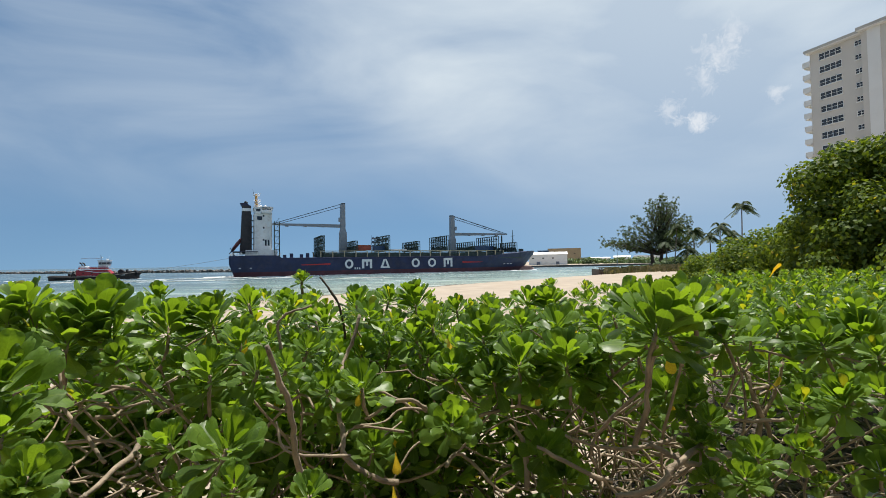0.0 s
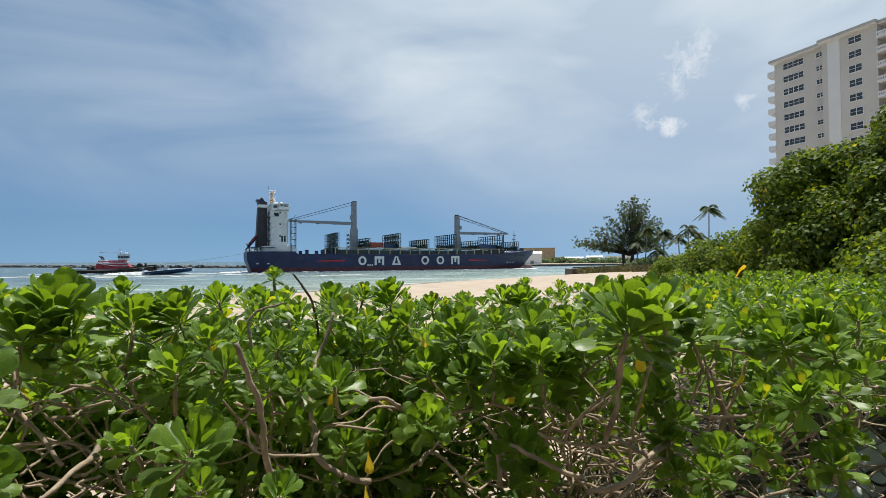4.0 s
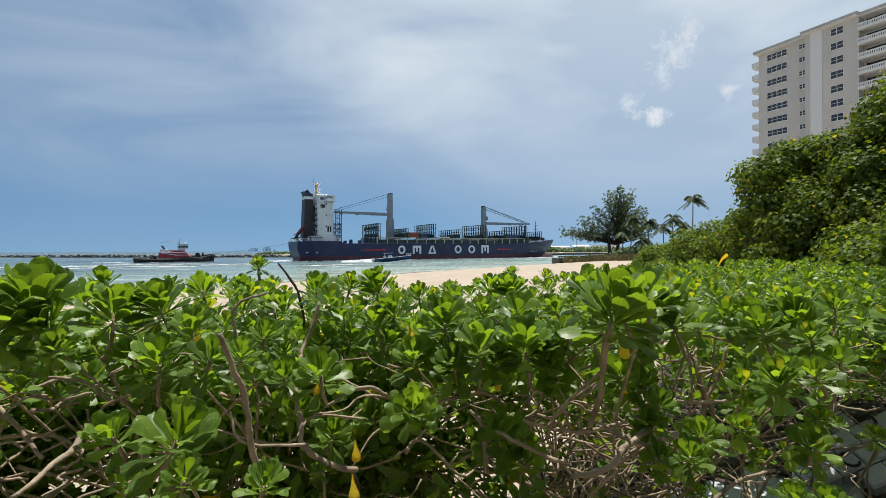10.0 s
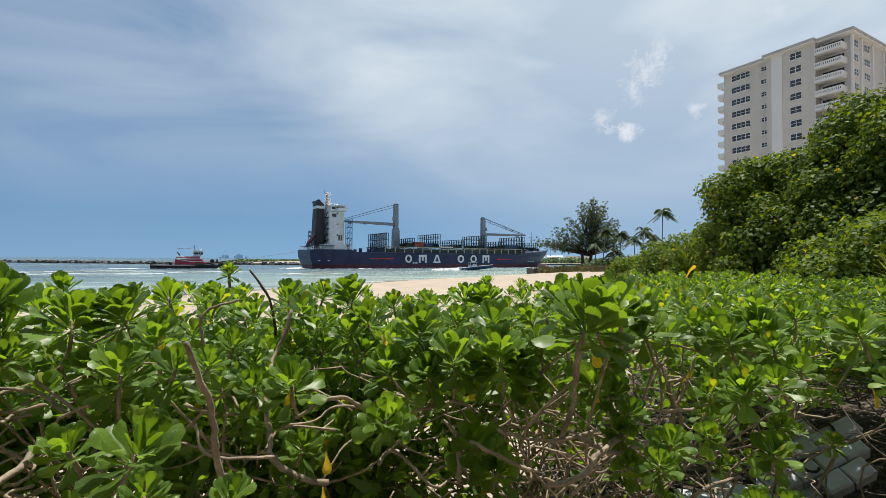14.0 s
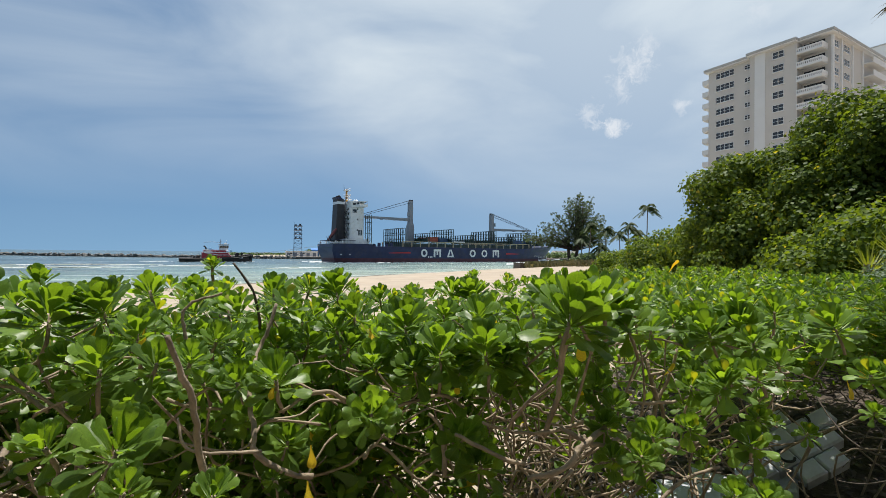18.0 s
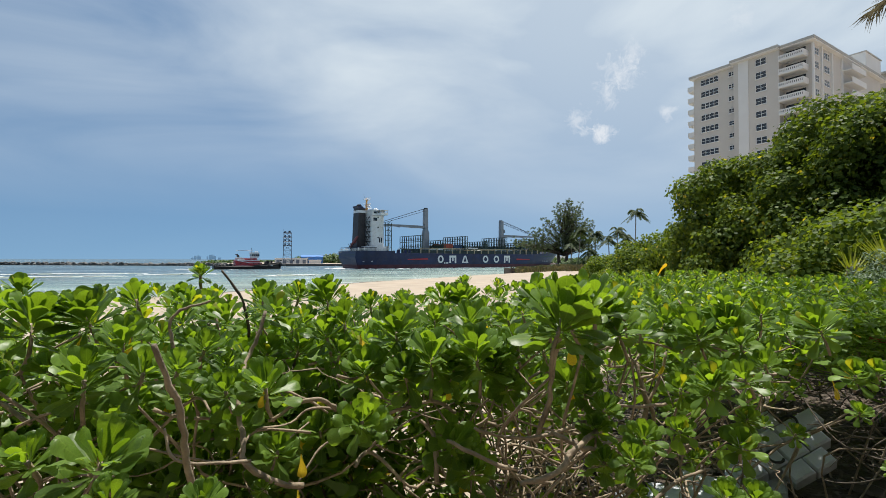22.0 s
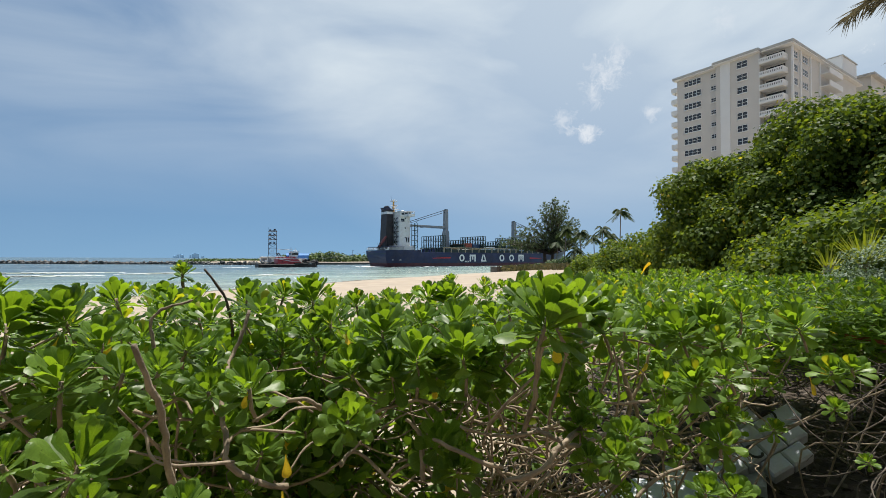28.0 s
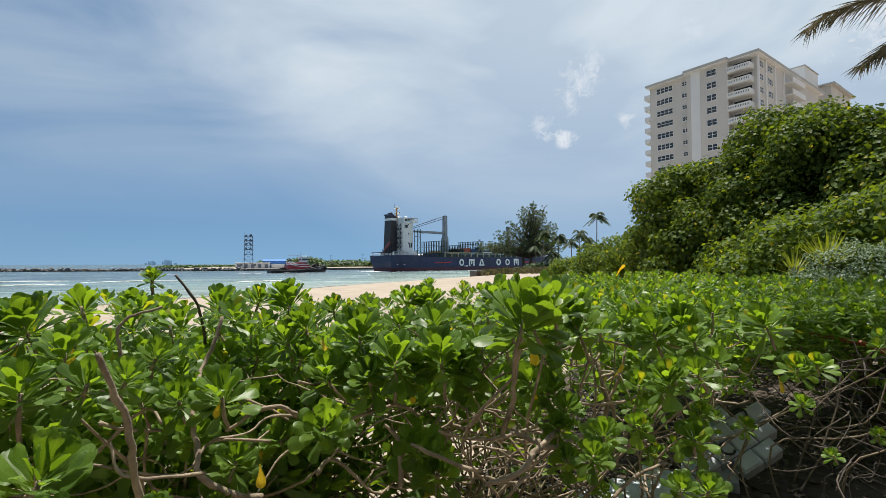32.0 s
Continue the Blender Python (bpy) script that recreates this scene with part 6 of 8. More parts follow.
    endm = Geo().box(0, 0, 0, 3.4, 1.5, 0.22, 0.5).mesh("balcony")
    endm.materials.append(M["pale"])
    endr = Geo().box(0, 0.6, 0.6, 3.4, 0.12, 1.0).box(-1.6, 0, 0.6, 0.12, 1.4, 1.0).mesh("balustrade")
    endr.materials.append(M["pale"])
    sidem = Geo().box(0, 0, 0, 8.0, 1.8, 0.22).mesh("balcony")
    sidem.materials.append(M["pale"])
    sider = Geo().box(0, -0.85, 0.6, 8.0, 0.12, 1.0).mesh("balustrade")
    sider.materials.append(M["pale"])
    for k in range(NS):
        z = H - 2.05 - k * ST
        if z < 1.5:
            break
        window("x", 1.08, 20.3, z, 3.9, 1.3, 4, 2)
        window("x", 1.08, 15.5, z, 1.2, 0.95, 2, 2)
        window("x", -0.02, 9.2, z + 0.1, 2.0, 1.35, 2, 2)
        for c in (3.2, 8.4):
            window("y", 0.93, c, z, 2.6, 1.35, 3, 2)
        s = new("balcony", slab)
        s.parent, s.location = b, (0.75, 3.75, z - 1.15)
        for me, nm in ((railm, "balustrade"), (doorm, "balcony_door")):
            q = new(nm, me)
            q.parent = s
        e = new("balcony", endm)
        e.parent, e.location = b, (2.6, 24.7, z - 1.15)
        q = new("balustrade", endr)
        q.parent = e
        e = new("balcony", sidem)
        e.parent, e.location = b, (20.5, 0.1, z - 1.15)
        q = new("balustrade", sider)
        q.parent = e
    for x in (1.9, 5.8, 10.9, 16.2, 24.6):
        part("pilaster", Geo().box(x, 0.85, (H - 0.6) / 2, 0.45, 0.35, H - 0.7), "pale", b)
    return b


make_tower_block()


# ---- foliage ----
def round_leaf():
    """A round leathery leaf, bent along its midrib."""
    vs = [(0, 0, 0), (0.32, -0.43, 0.1), (0.74, -0.43, 0.1), (1.02, 0, 0), (0.74, 0.43, 0.1), (0.32, 0.43, 0.1)]
    return vs, [(0, 1, 2, 3), (0, 3, 4, 5)]


def leaf_cloud(name, blobs, size, density, seed, template=None, spread=0.25, droop=0.0):
    """Leaves on and in lumpy shells; blobs: (centre, radii)."""
    rg = random.Random(seed)
    v, f = template or round_leaf()
    ms = []
    for c, r in blobs:
        rm = (r[0] * r[1] * r[2]) ** (1 / 3)
        n = int(4 * math.pi * rm * rm * density)
        for i in range(n):
            d = Vector((rg.gauss(0, 1), rg.gauss(0, 1), rg.gauss(0, 1))).normalized()
            lump = 1 + 0.24 * noise.noise(d * 2.2 + Vector(c)) + 0.24 * noise.noise(d * 6.5 + Vector(c))
            k = lump * (1 - abs(rg.gauss(0, spread)) * 0.75)
            p = Vector((c[0] + d.x * r[0] * k, c[1] + d.y * r[1] * k, c[2] + d.z * r[2] * k))
            nrm = (d * 0.9 + Vector((rg.gauss(0, 0.5), rg.gauss(0, 0.5), 0.35 + rg.gauss(0, 0.45)))).normalized()
            s = size * rg.uniform(0.65, 1.25)
            m = Matrix.Translation(p) @ nrm.to_track_quat("Z", "X").to_matrix().to_4x4() @ Matrix.Rotation(rg.uniform(0, 6.3), 4, "Z") @ Matrix.Scale(s, 4)
            ms.append(m)
    return scatter(name, v, f, ms)


def clumps(blobs, seed, step=0.95):
    """Rounded clumps of foliage over the skins of larger masses."""
    rg = random.Random(seed)
    out = []
    for c, r in blobs:
        rm = (r[0] * r[1] * r[2]) ** (1 / 3)
        n = int(4 * math.pi * rm * rm / step ** 2)
        for i in range(n):
            z = 1 - 2 * (i + 0.5) / n
            a = i * 2.39996 + rg.uniform(-0.3, 0.3)
            q = math.sqrt(1 - z * z)
            d = Vector((q * math.cos(a), q * math.sin(a), z))
            if d.y > 0.75 or d.z < -0.2 - 0.15 * rg.random():
                continue
            k = 0.86 - 0.13 / rm + 0.2 * noise.noise(d * 1.9 + Vector(c)) + rg.uniform(-0.05, 0.07)
            s = step * rg.uniform(0.42, 0.8)
            out.append(((c[0] + d.x * r[0] * k, c[1] + d.y * r[1] * k, c[2] + d.z * r[2] * k), (s, s, s * 0.72)))
    return out


def sea_grape(blobs, label, seed, density=75, size=0.115, leaf="grape"):
    c0 = blobs[0][0]
    t = thing("sea_grape_tree", Matrix.Translation((c0[0], c0[1], 3.66)), label, "tree", "sea grape thicket")
    o = Vector((c0[0], c0[1], 3.66))
    rel = [((c[0] - o.x, c[1] - o.y, c[2] - o.z), r) for c, r in blobs]
    part("crown", leaf_cloud("crown", clumps(rel, seed), size, density, seed, spread=0.3), leaf, t, "dense crown of round leathery leaves")
    part("inner_crown", leaf_cloud("inner_crown", [(c, (r[0] * 0.8, r[1] * 0.8, r[2] * 0.8)) for c, r in rel], size * 2.0, 60, seed + 50), "grape", t, "shaded leaves inside the crown")
    rg = random.Random(seed)
    for c, r in rel:
        for k in range(3):
            a = Vector((rg.uniform(-0.5, 0.5), rg.uniform(-0.4, 0.6), 0))
            b = Vector(c) + Vector((rg.uniform(-0.6, 0.6) * r[0], rg.uniform(-0.6, 0.6) * r[1], rg.uniform(-0.2, 0.4) * r[2]))
            mid = a.lerp(b, 0.5) + Vector((rg.uniform(-0.4, 0.4), rg.uniform(-0.4, 0.4), rg.uniform(-0.5, 0)))
            part("limb", Geo().tube([a, a.lerp(mid, 0.5) + Vector((0.1, 0.1, 0.1)), mid, b], [0.09, 0.07, 0.05, 0.02], 6), "bark", t, smooth=True)
    return t


def blob(az, d, ztop, rx, ry, rz):
    p = polar(az, 0, d)
    return ((p.x, p.y, ztop - rz), (rx, ry, rz))


sea_grape([blob(53, 13.0, 8.75, 2.6, 2.6, 2.6), blob(47, 13.2, 8.05, 2.2, 2.4, 2.3), blob(59, 12.5, 8.2, 2.4, 2.4, 2.4), blob(66, 12, 7.9, 2.4, 2.4, 2.2)], "tall sea grape with dense round dark green leaves", 1, 225, 0.08)
sea_grape([blob(44.4, 14.0, 6.65, 1.6, 2.0, 1.8), blob(41.2, 14.2, 6.4, 1.15, 1.6, 1.3), blob(39.8, 15.5, 6.25, 1.4, 1.8, 1.4), blob(34.6, 17.5, 5.85, 1.6, 1.8, 1.3), blob(31.2, 20, 5.3, 1.5, 1.8, 1.0), blob(47.5, 12.0, 6.5, 1.7, 1.8, 1.7)], "lower sea grape thicket sloping down towards the beach", 2, 225, 0.076, "litgrape")
sea_grape([blob(55.5, 8.6, 5.9, 1.4, 1.2, 0.9), blob(60.5, 8.2, 6.1, 1.4, 1.2, 1.05), blob(50.5, 8.9, 5.55, 0.9, 0.9, 0.6), blob(65, 7.6, 6.1, 1.4, 1.2, 1.2)], "sea grape branches reaching out over the hedge", 3, 240, 0.063, "litgrape")


def make_pine():
    base = polar(25.1, 0, 165)
    t = thing("casuarina_tree", Matrix.Translation((base.x, base.y, ground_height(base.x, base.y) - 0.1)), "feathery grey-green casuarina with a spreading ragged crown", "tree")
    rg = random.Random(21)
    side = Vector((math.cos(radians(25)), -math.sin(radians(25)), 0))
    back = Vector((math.sin(radians(25)), math.cos(radians(25)), 0))
    tips = []
    for x in (-1.0, 1.6):
        part("trunk", Geo().tube([side * x * 0.5, side * x + Vector((0, 0, 4)), side * (x * 1.4) + Vector((0, 0, 9)), side * (x * 1.2 + 1.5) + Vector((0, 0, 16)), side * (x + 2) + Vector((0, 0, 22))], [0.75, 0.6, 0.45, 0.3, 0.1], 8), "darkbark", t, smooth=True)
    ends = [(-13.0, 6.5), (-11.5, 9.5), (-9.5, 12.5), (-8, 5.5), (-6.8, 10), (-5, 14.5), (-4.5, 17.5), (-3.2, 8), (-2, 12.5), (-1.2, 19.5), (0.6, 16), (1.2, 22.2), (2.2, 24.2), (3.2, 20.5), (4.2, 22.8), (5.2, 17), (6.2, 20), (7.2, 14.5), (6.6, 10.5), (8.2, 17.2), (4.2, 13), (2.4, 9.5), (8.6, 9.5), (-0.4, 22.0), (-7.5, 14), (-15.5, 7.5), (-14, 10.5), (10.5, 12), (9.8, 15.2), (10.8, 8), (3.0, 17), (5.6, 14), (7.4, 7), (6.0, 22.0), (9.0, 13.5), (1.5, 12), (4.8, 9)]
    for ex, ez in ends:
        ez = max(ez, 9.2)
        for k in range(2):
            e = side * (ex + rg.uniform(-0.8, 0.8)) + back * rg.uniform(-5, 5) + Vector((0, 0, ez + rg.uniform(-0.8, 0.6)))
            z0 = max(5.5, ez * rg.uniform(0.4, 0.62))
            a = side * (0.6 + 0.05 * z0) + Vector((0, 0, z0))
            mid = a.lerp(e, 0.55) + Vector((rg.uniform(-0.6, 0.6), 0, rg.uniform(-0.3, 0.8)))
            part("limb", Geo().tube([a, mid, e], [0.24, 0.13, 0.04], 5), "darkbark", t, smooth=True)
            for q in np.linspace(0.45, 1.05, 5):
                tips.append(a.lerp(mid, q / 0.55) if q < 0.55 else mid.lerp(e, (q - 0.55) / 0.45))
    ms = []
    for p in tips:
        if p.z < 7.2:
            continue
        for c in range(6):
            o = p + Vector((rg.gauss(0, 0.8), rg.gauss(0, 0.8), rg.gauss(0, 0.65)))
            for k in range(38):
                d = Vector((rg.gauss(0, 0.6) + 0.2, rg.gauss(0, 0.6), rg.gauss(0.35, 0.55))).normalized()
                s = rg.uniform(0.35, 0.8)
                ms.append(Matrix.Translation(o) @ d.to_track_quat("X", "Z").to_matrix().to_4x4() @ Matrix.Rotation(rg.uniform(0, 6.3), 4, "X") @ Matrix.Diagonal((s, s, s, 1)))
    me = scatter("crown", [(0, -0.035, 0), (0.6, -0.05, 0.03), (1.0, 0, -0.05), (0.6, 0.05, 0.03), (0, 0.035, 0), (0.3, 0, 0.05)], [(0, 1, 3, 4), (1, 2, 3, 5)], ms)
    part("crown", me, "pineneedle", t, "wispy needle foliage")


make_pine()


def make_palm(az, el, d, seed, lean=0.0, wind=0.5, n=19, size=3.6):
    top = polar(az, el, d)
    rg = random.Random(seed)
    t = thing("coconut_palm", Matrix.Translation((top.x, top.y, ground_height(top.x, top.y) - 0.1)), "slender coconut palm with wind-blown fronds", "palm", "coconut palms by the inlet")
    h = top.z - ground_height(top.x, top.y) + 0.1
    side = Vector((math.cos(radians(az)), -math.sin(radians(az)), 0))
    part("trunk", Geo().tube([side * (-lean), side * (-lean * 0.7) + Vector((0, 0, h * 0.3)), side * (-lean * 0.25) + Vector((0, 0, h * 0.65)), (0, 0, h)], [0.24, 0.17, 0.14, 0.12], 7), "palmbark", t, smooth=True)
    for i in range(n):
        a = i * 2.4 + rg.uniform(-0.2, 0.2)
        up = rg.uniform(-0.75, 1.25)
        dirv = Vector((math.cos(a), math.sin(a), 0)) + side * wind
        dirv.normalize()
        rach = []
        for k in range(7):
            q = k / 6
            rach.append(Vector((0, 0, h)) + dirv * size * q * (0.95 - 0.25 * up) + Vector((0, 0, size * (up * q - (0.55 + 0.5 * up) * q * q))))
        g = Geo().tube(rach, [0.045, 0.04, 0.035, 0.03, 0.02, 0.015, 0.008], 3)
        for k in range(1, 19):
            q = k / 18.5
            i0 = min(5, int(q * 6))
            p = rach[i0].lerp(rach[i0 + 1], q * 6 - i0)
            fw = (rach[i0 + 1] - rach[i0]).normalized()
            sd = fw.cross(Vector((0, 0, 1))).normalized()
            ln = size * 0.24 * math.sin(math.pi * (0.12 + 0.8 * q)) + 0.15
            for s in (-1, 1):
                tip = p + sd * s * ln * 0.75 + fw * ln * 0.5 - Vector((0, 0, ln * rg.uniform(0.25, 0.6)))
                w = fw * 0.11
                m2 = p.lerp(tip, 0.5) + Vector((0, 0, 0.05 * ln))
                g.add([p - w, p + w, m2 + w, tip, m2 - w], [(0, 1, 2, 4), (4, 2, 3)])
        part("frond", g, "palmleaf", t)


for _i, _a in enumerate(((27.3, 3.5, 150, 0.8), (29.0, 3.0, 152, 0.2), (30.5, 2.5, 150, -0.3), (31.5, 3.4, 148, 0.5), (32.4, 2.6, 155, 0.3), (33.5, 5.5, 140, 0.3), (28.3, 1.0, 146, 0.2), (26.3, 2.0, 156, 0.5))):
    make_palm(_a[0], _a[1], _a[2], 60 + _i, _a[3])

# ---- single branches and yellowed leaves that stand out in the hedge ----
def limb_at(r, *pts):
    p = [polar(*q) for q in pts]
    sb = nearest_shrub(p[0])
    return limb(p, [r * 0.5, r * 0.62, r * 0.68, r * 0.75], sb, n=7)


TWIGS = [
    limb_at(0.0082, (-21.3, -9.3, 0.84), (-20.1, -12.5, 0.86), (-18.6, -17.6, 0.90), (-18.2, -21.1, 0.95), (-17.1, -24.6, 1.00)),
    limb_at(0.0085, (-10.5, -6.3, 1.28), (-11.3, -9.1, 1.27), (-12.5, -11.8, 1.26), (-13.1, -15.6, 1.15), (-12.8, -19.3, 1.10), (-12.3, -22.3, 1.08), (-9.8, -24.3, 1.10), (-6.0, -25.3, 1.12)),
    limb_at(0.0055, (-16.2, -4.9, 1.20), (-18.6, -5.6, 1.20), (-20.0, -6.7, 1.20), (-19.9, -9.0, 1.20), (-19.2, -11.9, 1.20)),
    limb_at(0.0075, (-10.0, -18.4, 1.15), (-6.9, -16.9, 1.15), (-4.1, -16.6, 1.15), (-2.4, -17.9, 1.20)),
    limb_at(0.0060, (-15.2, -1.5, 1.45), (-14.0, -3.2, 1.45), (-12.8, -5.5, 1.45), (-12.3, -9.1, 1.50)),
    limb_at(0.0070, (-38.6, -21.4, 0.90), (-36.4, -20.1, 0.95), (-34.1, -18.4, 1.05), (-32.6, -17.0, 1.15)),
    limb_at(0.0060, (-41.2, -6.1, 1.50), (-40.2, -9.4, 1.45), (-39.9, -13.0, 1.40), (-38.2, -15.9, 1.35), (-36.6, -18.8, 1.30)),
    limb_at(0.0045, (-20.3, -17.7, 1.00), (-19.6, -20.4, 1.00), (-17.1, -21.6, 1.00), (-11.8, -22.2, 1.05)),
    limb_at(0.0140, (33.4, -11.7, 2.10), (33.8, -13.5, 2.10), (34.4, -15.5, 2.10), (34.1, -19.8, 2.10)),
    limb_at(0.0110, (36.5, -10.4, 2.10), (35.7, -13.7, 2.10), (34.4, -16.2, 2.10)),
    limb_at(0.0085, (25.1, -9.0, 1.10), (24.1, -12.8, 1.12), (23.4, -17.6, 1.15), (22.1, -21.2, 1.20)),
    limb_at(0.0065, (14.6, -20.2, 1.10), (18.4, -21.1, 1.15), (23.3, -20.5, 1.20), (27.9, -18.7, 1.25)),
    limb_at(0.0095, (23.9, -20.1, 1.15), (26.8, -21.2, 1.15), (28.7, -21.3, 1.20), (32.1, -19.7, 1.30)),
    limb_at(0.0100, (20.1, -25.7, 1.10), (24.4, -24.2, 1.10), (26.7, -21.6, 1.12), (29.0, -19.7, 1.20)),
    limb_at(0.0070, (11.2, -21.6, 1.10), (15.8, -23.5, 1.10), (19.9, -24.3, 1.10)),
    limb_at(0.0095, (7.8, -19.4, 1.20), (9.8, -21.6, 1.20), (10.0, -25.9, 1.20)),
    limb_at(0.0075, (4.0, -18.6, 1.20), (9.2, -17.3, 1.20), (12.3, -18.6, 1.20)),
    limb_at(0.0060, (28.2, -11.2, 1.50), (32.4, -9.7, 1.70), (35.8, -9.6, 1.80), (38.9, -10.6, 2.00)),
    limb_at(0.0080, (29.1, -16.6, 1.50), (33.7, -16.5, 1.70), (37.9, -15.2, 1.90), (39.2, -13.2, 2.00)),
    limb_at(0.0060, (-15.7, -17.5, 1.15), (-18.3, -17.1, 1.15), (-21.4, -15.7, 1.15)),
    limb_at(0.0060, (-40.4, -9.9, 1.50), (-37.4, -11.4, 1.45), (-33.6, -12.6, 1.40), (-31.1, -15.2, 1.30)),
    limb_at(0.0120, (33.5, -11.7, 2.00), (34.1, -14.8, 2.00), (35.3, -17.7, 2.10), (34.9, -21.2, 2.10)),
    limb_at(0.0080, (53.7, -12.3, 3.40), (51.0, -14.9, 3.30), (46.5, -18.4, 3.20), (41.6, -23.5, 3.00)),
    limb_at(0.0065, (55.8, -9.4, 3.40), (55.3, -13.6, 3.40), (54.0, -17.8, 3.40)),
    limb_at(0.0080, (40.6, -21.5, 1.80), (37.6, -23.1, 1.70), (35.1, -25.6, 1.60)),
]
TWIGS[4].data.materials[0] = M["darkbark"]
YELLOW = [
    (26.1, -9.8, 1.10, 0.075),
    (-6.6, -25.7, 1.07, 0.070),
    (35.7, -2.0, 1.50, 0.060),
    (0.4, -9.4, 1.35, 0.060),
    (-27.5, -7.9, 1.30, 0.050),
    (-23.5, -8.4, 1.15, 0.060),
    (26.1, -15.0, 1.30, 0.050),
    (-10.4, -15.1, 1.10, 0.050),
    (11.3, -15.4, 1.15, 0.050),
    (50.8, -11.3, 3.00, 0.130),
    (51.7, -10.0, 3.00, 0.100),
    (42.9, -10.3, 2.00, 0.070),
    (-40.4, -4.6, 1.50, 0.060),
    (-37.8, -6.7, 1.50, 0.050),
    (-6.3, -22.2, 1.10, 0.060),
]
for _i, (_az, _el, _d, _s) in enumerate(YELLOW):
    _rg = random.Random(500 + _i)
    _p = polar(_az, _el, _d)
    _ob = new("yellow_leaf", LEAVES[_i % 4].copy())
    _ob.data.materials.clear()
    _ob.data.materials.append(M["yleaf"])
    under(_ob, nearest_shrub(_p), Matrix.Translation(_p) @ Euler((_rg.uniform(-0.4, 0.4), _rg.uniform(0.7, 1.3) if _i != 2 else -1.0, _rg.uniform(-1.0, -2.2))).to_matrix().to_4x4() @ Matrix.Diagonal((_s * 0.75, _s * 0.85, _s, 1)))
    tagged(_ob, "yellowed old leaf")


def tangle():
    """Thin bare twigs across the open front of the hedge."""
    rg = random.Random(14)
    for i in range(300):
        az = rg.uniform(-58, 46)
        r = hedge_front(az) + rg.uniform(0.1, 0.75)
        z = GROUND + 0.35 + rg.random() ** 0.55 * (4.93 - GROUND - 0.35)
        p = Vector((math.sin(radians(az)) * r, math.cos(radians(az)) * r, z))
        a = rg.uniform(0, 6.3)
        d = Vector((math.cos(a), math.sin(a), rg.uniform(-0.5, 0.7))).normalized()
        ln = rg.uniform(0.1, 0.34)
        bend = lambda: Vector((rg.uniform(-1, 1), rg.uniform(-1, 1), rg.uniform(-1, 1))) * ln * 0.16
        q = rg.uniform(0.0018, 0.0042)
        limb([p, p + d * ln * 0.33 + bend(), p + d * ln * 0.66 + bend(), p + d * ln + bend()], [q * 1.3, q, q * 0.7], nearest_shrub(p), name="twig", n=5)

    for i in range(24):   # the bare knot of twigs low in the hedge
        p = polar(rg.uniform(15, 28), rg.uniform(-25, -16.5), rg.uniform(1.2, 1.6))
        a = rg.uniform(0, 6.3)
        d = Vector((math.cos(a) + 0.2, 0.35 * math.sin(a) - 0.15, rg.uniform(-0.45, 0.35))).normalized()
        ln = rg.uniform(0.12, 0.32)
        bend = lambda: Vector((rg.uniform(-1, 1), rg.uniform(-1, 1), rg.uniform(-1, 1))) * ln * 0.2
        q = rg.uniform(0.0018, 0.0042)
        limb([p, p + d * ln * 0.33 + bend(), p + d * ln * 0.66 + bend(), p + d * ln + bend()], [q * 1.3, q, q * 0.7], nearest_shrub(p), name="twig", n=5)
    for i in range(130):   # grey dead twigs in the hollow behind the concrete blocks
        az = rg.uniform(43, 63)
        p = polar(az, rg.uniform(-20, -9.5), rg.uniform(3.8 if az < 53 else 2.8, 4.6))
        d = Vector((rg.uniform(-1, 1), rg.uniform(-0.6, 0.6), rg.uniform(-0.7, 0.25))).normalized()
        ln = rg.uniform(0.25, 0.55)
        bend = lambda: Vector((rg.uniform(-1, 1), rg.uniform(-1, 1), rg.uniform(-1, 1))) * ln * 0.14
        q = rg.uniform(0.0016, 0.004)
        limb([p, p + d * ln * 0.33 + bend(), p + d * ln * 0.66 + bend(), p + d * ln + bend()], [q * 1.3, q, q * 0.7], nearest_shrub(p), "deadtwig", "twig", 5)


tangle()


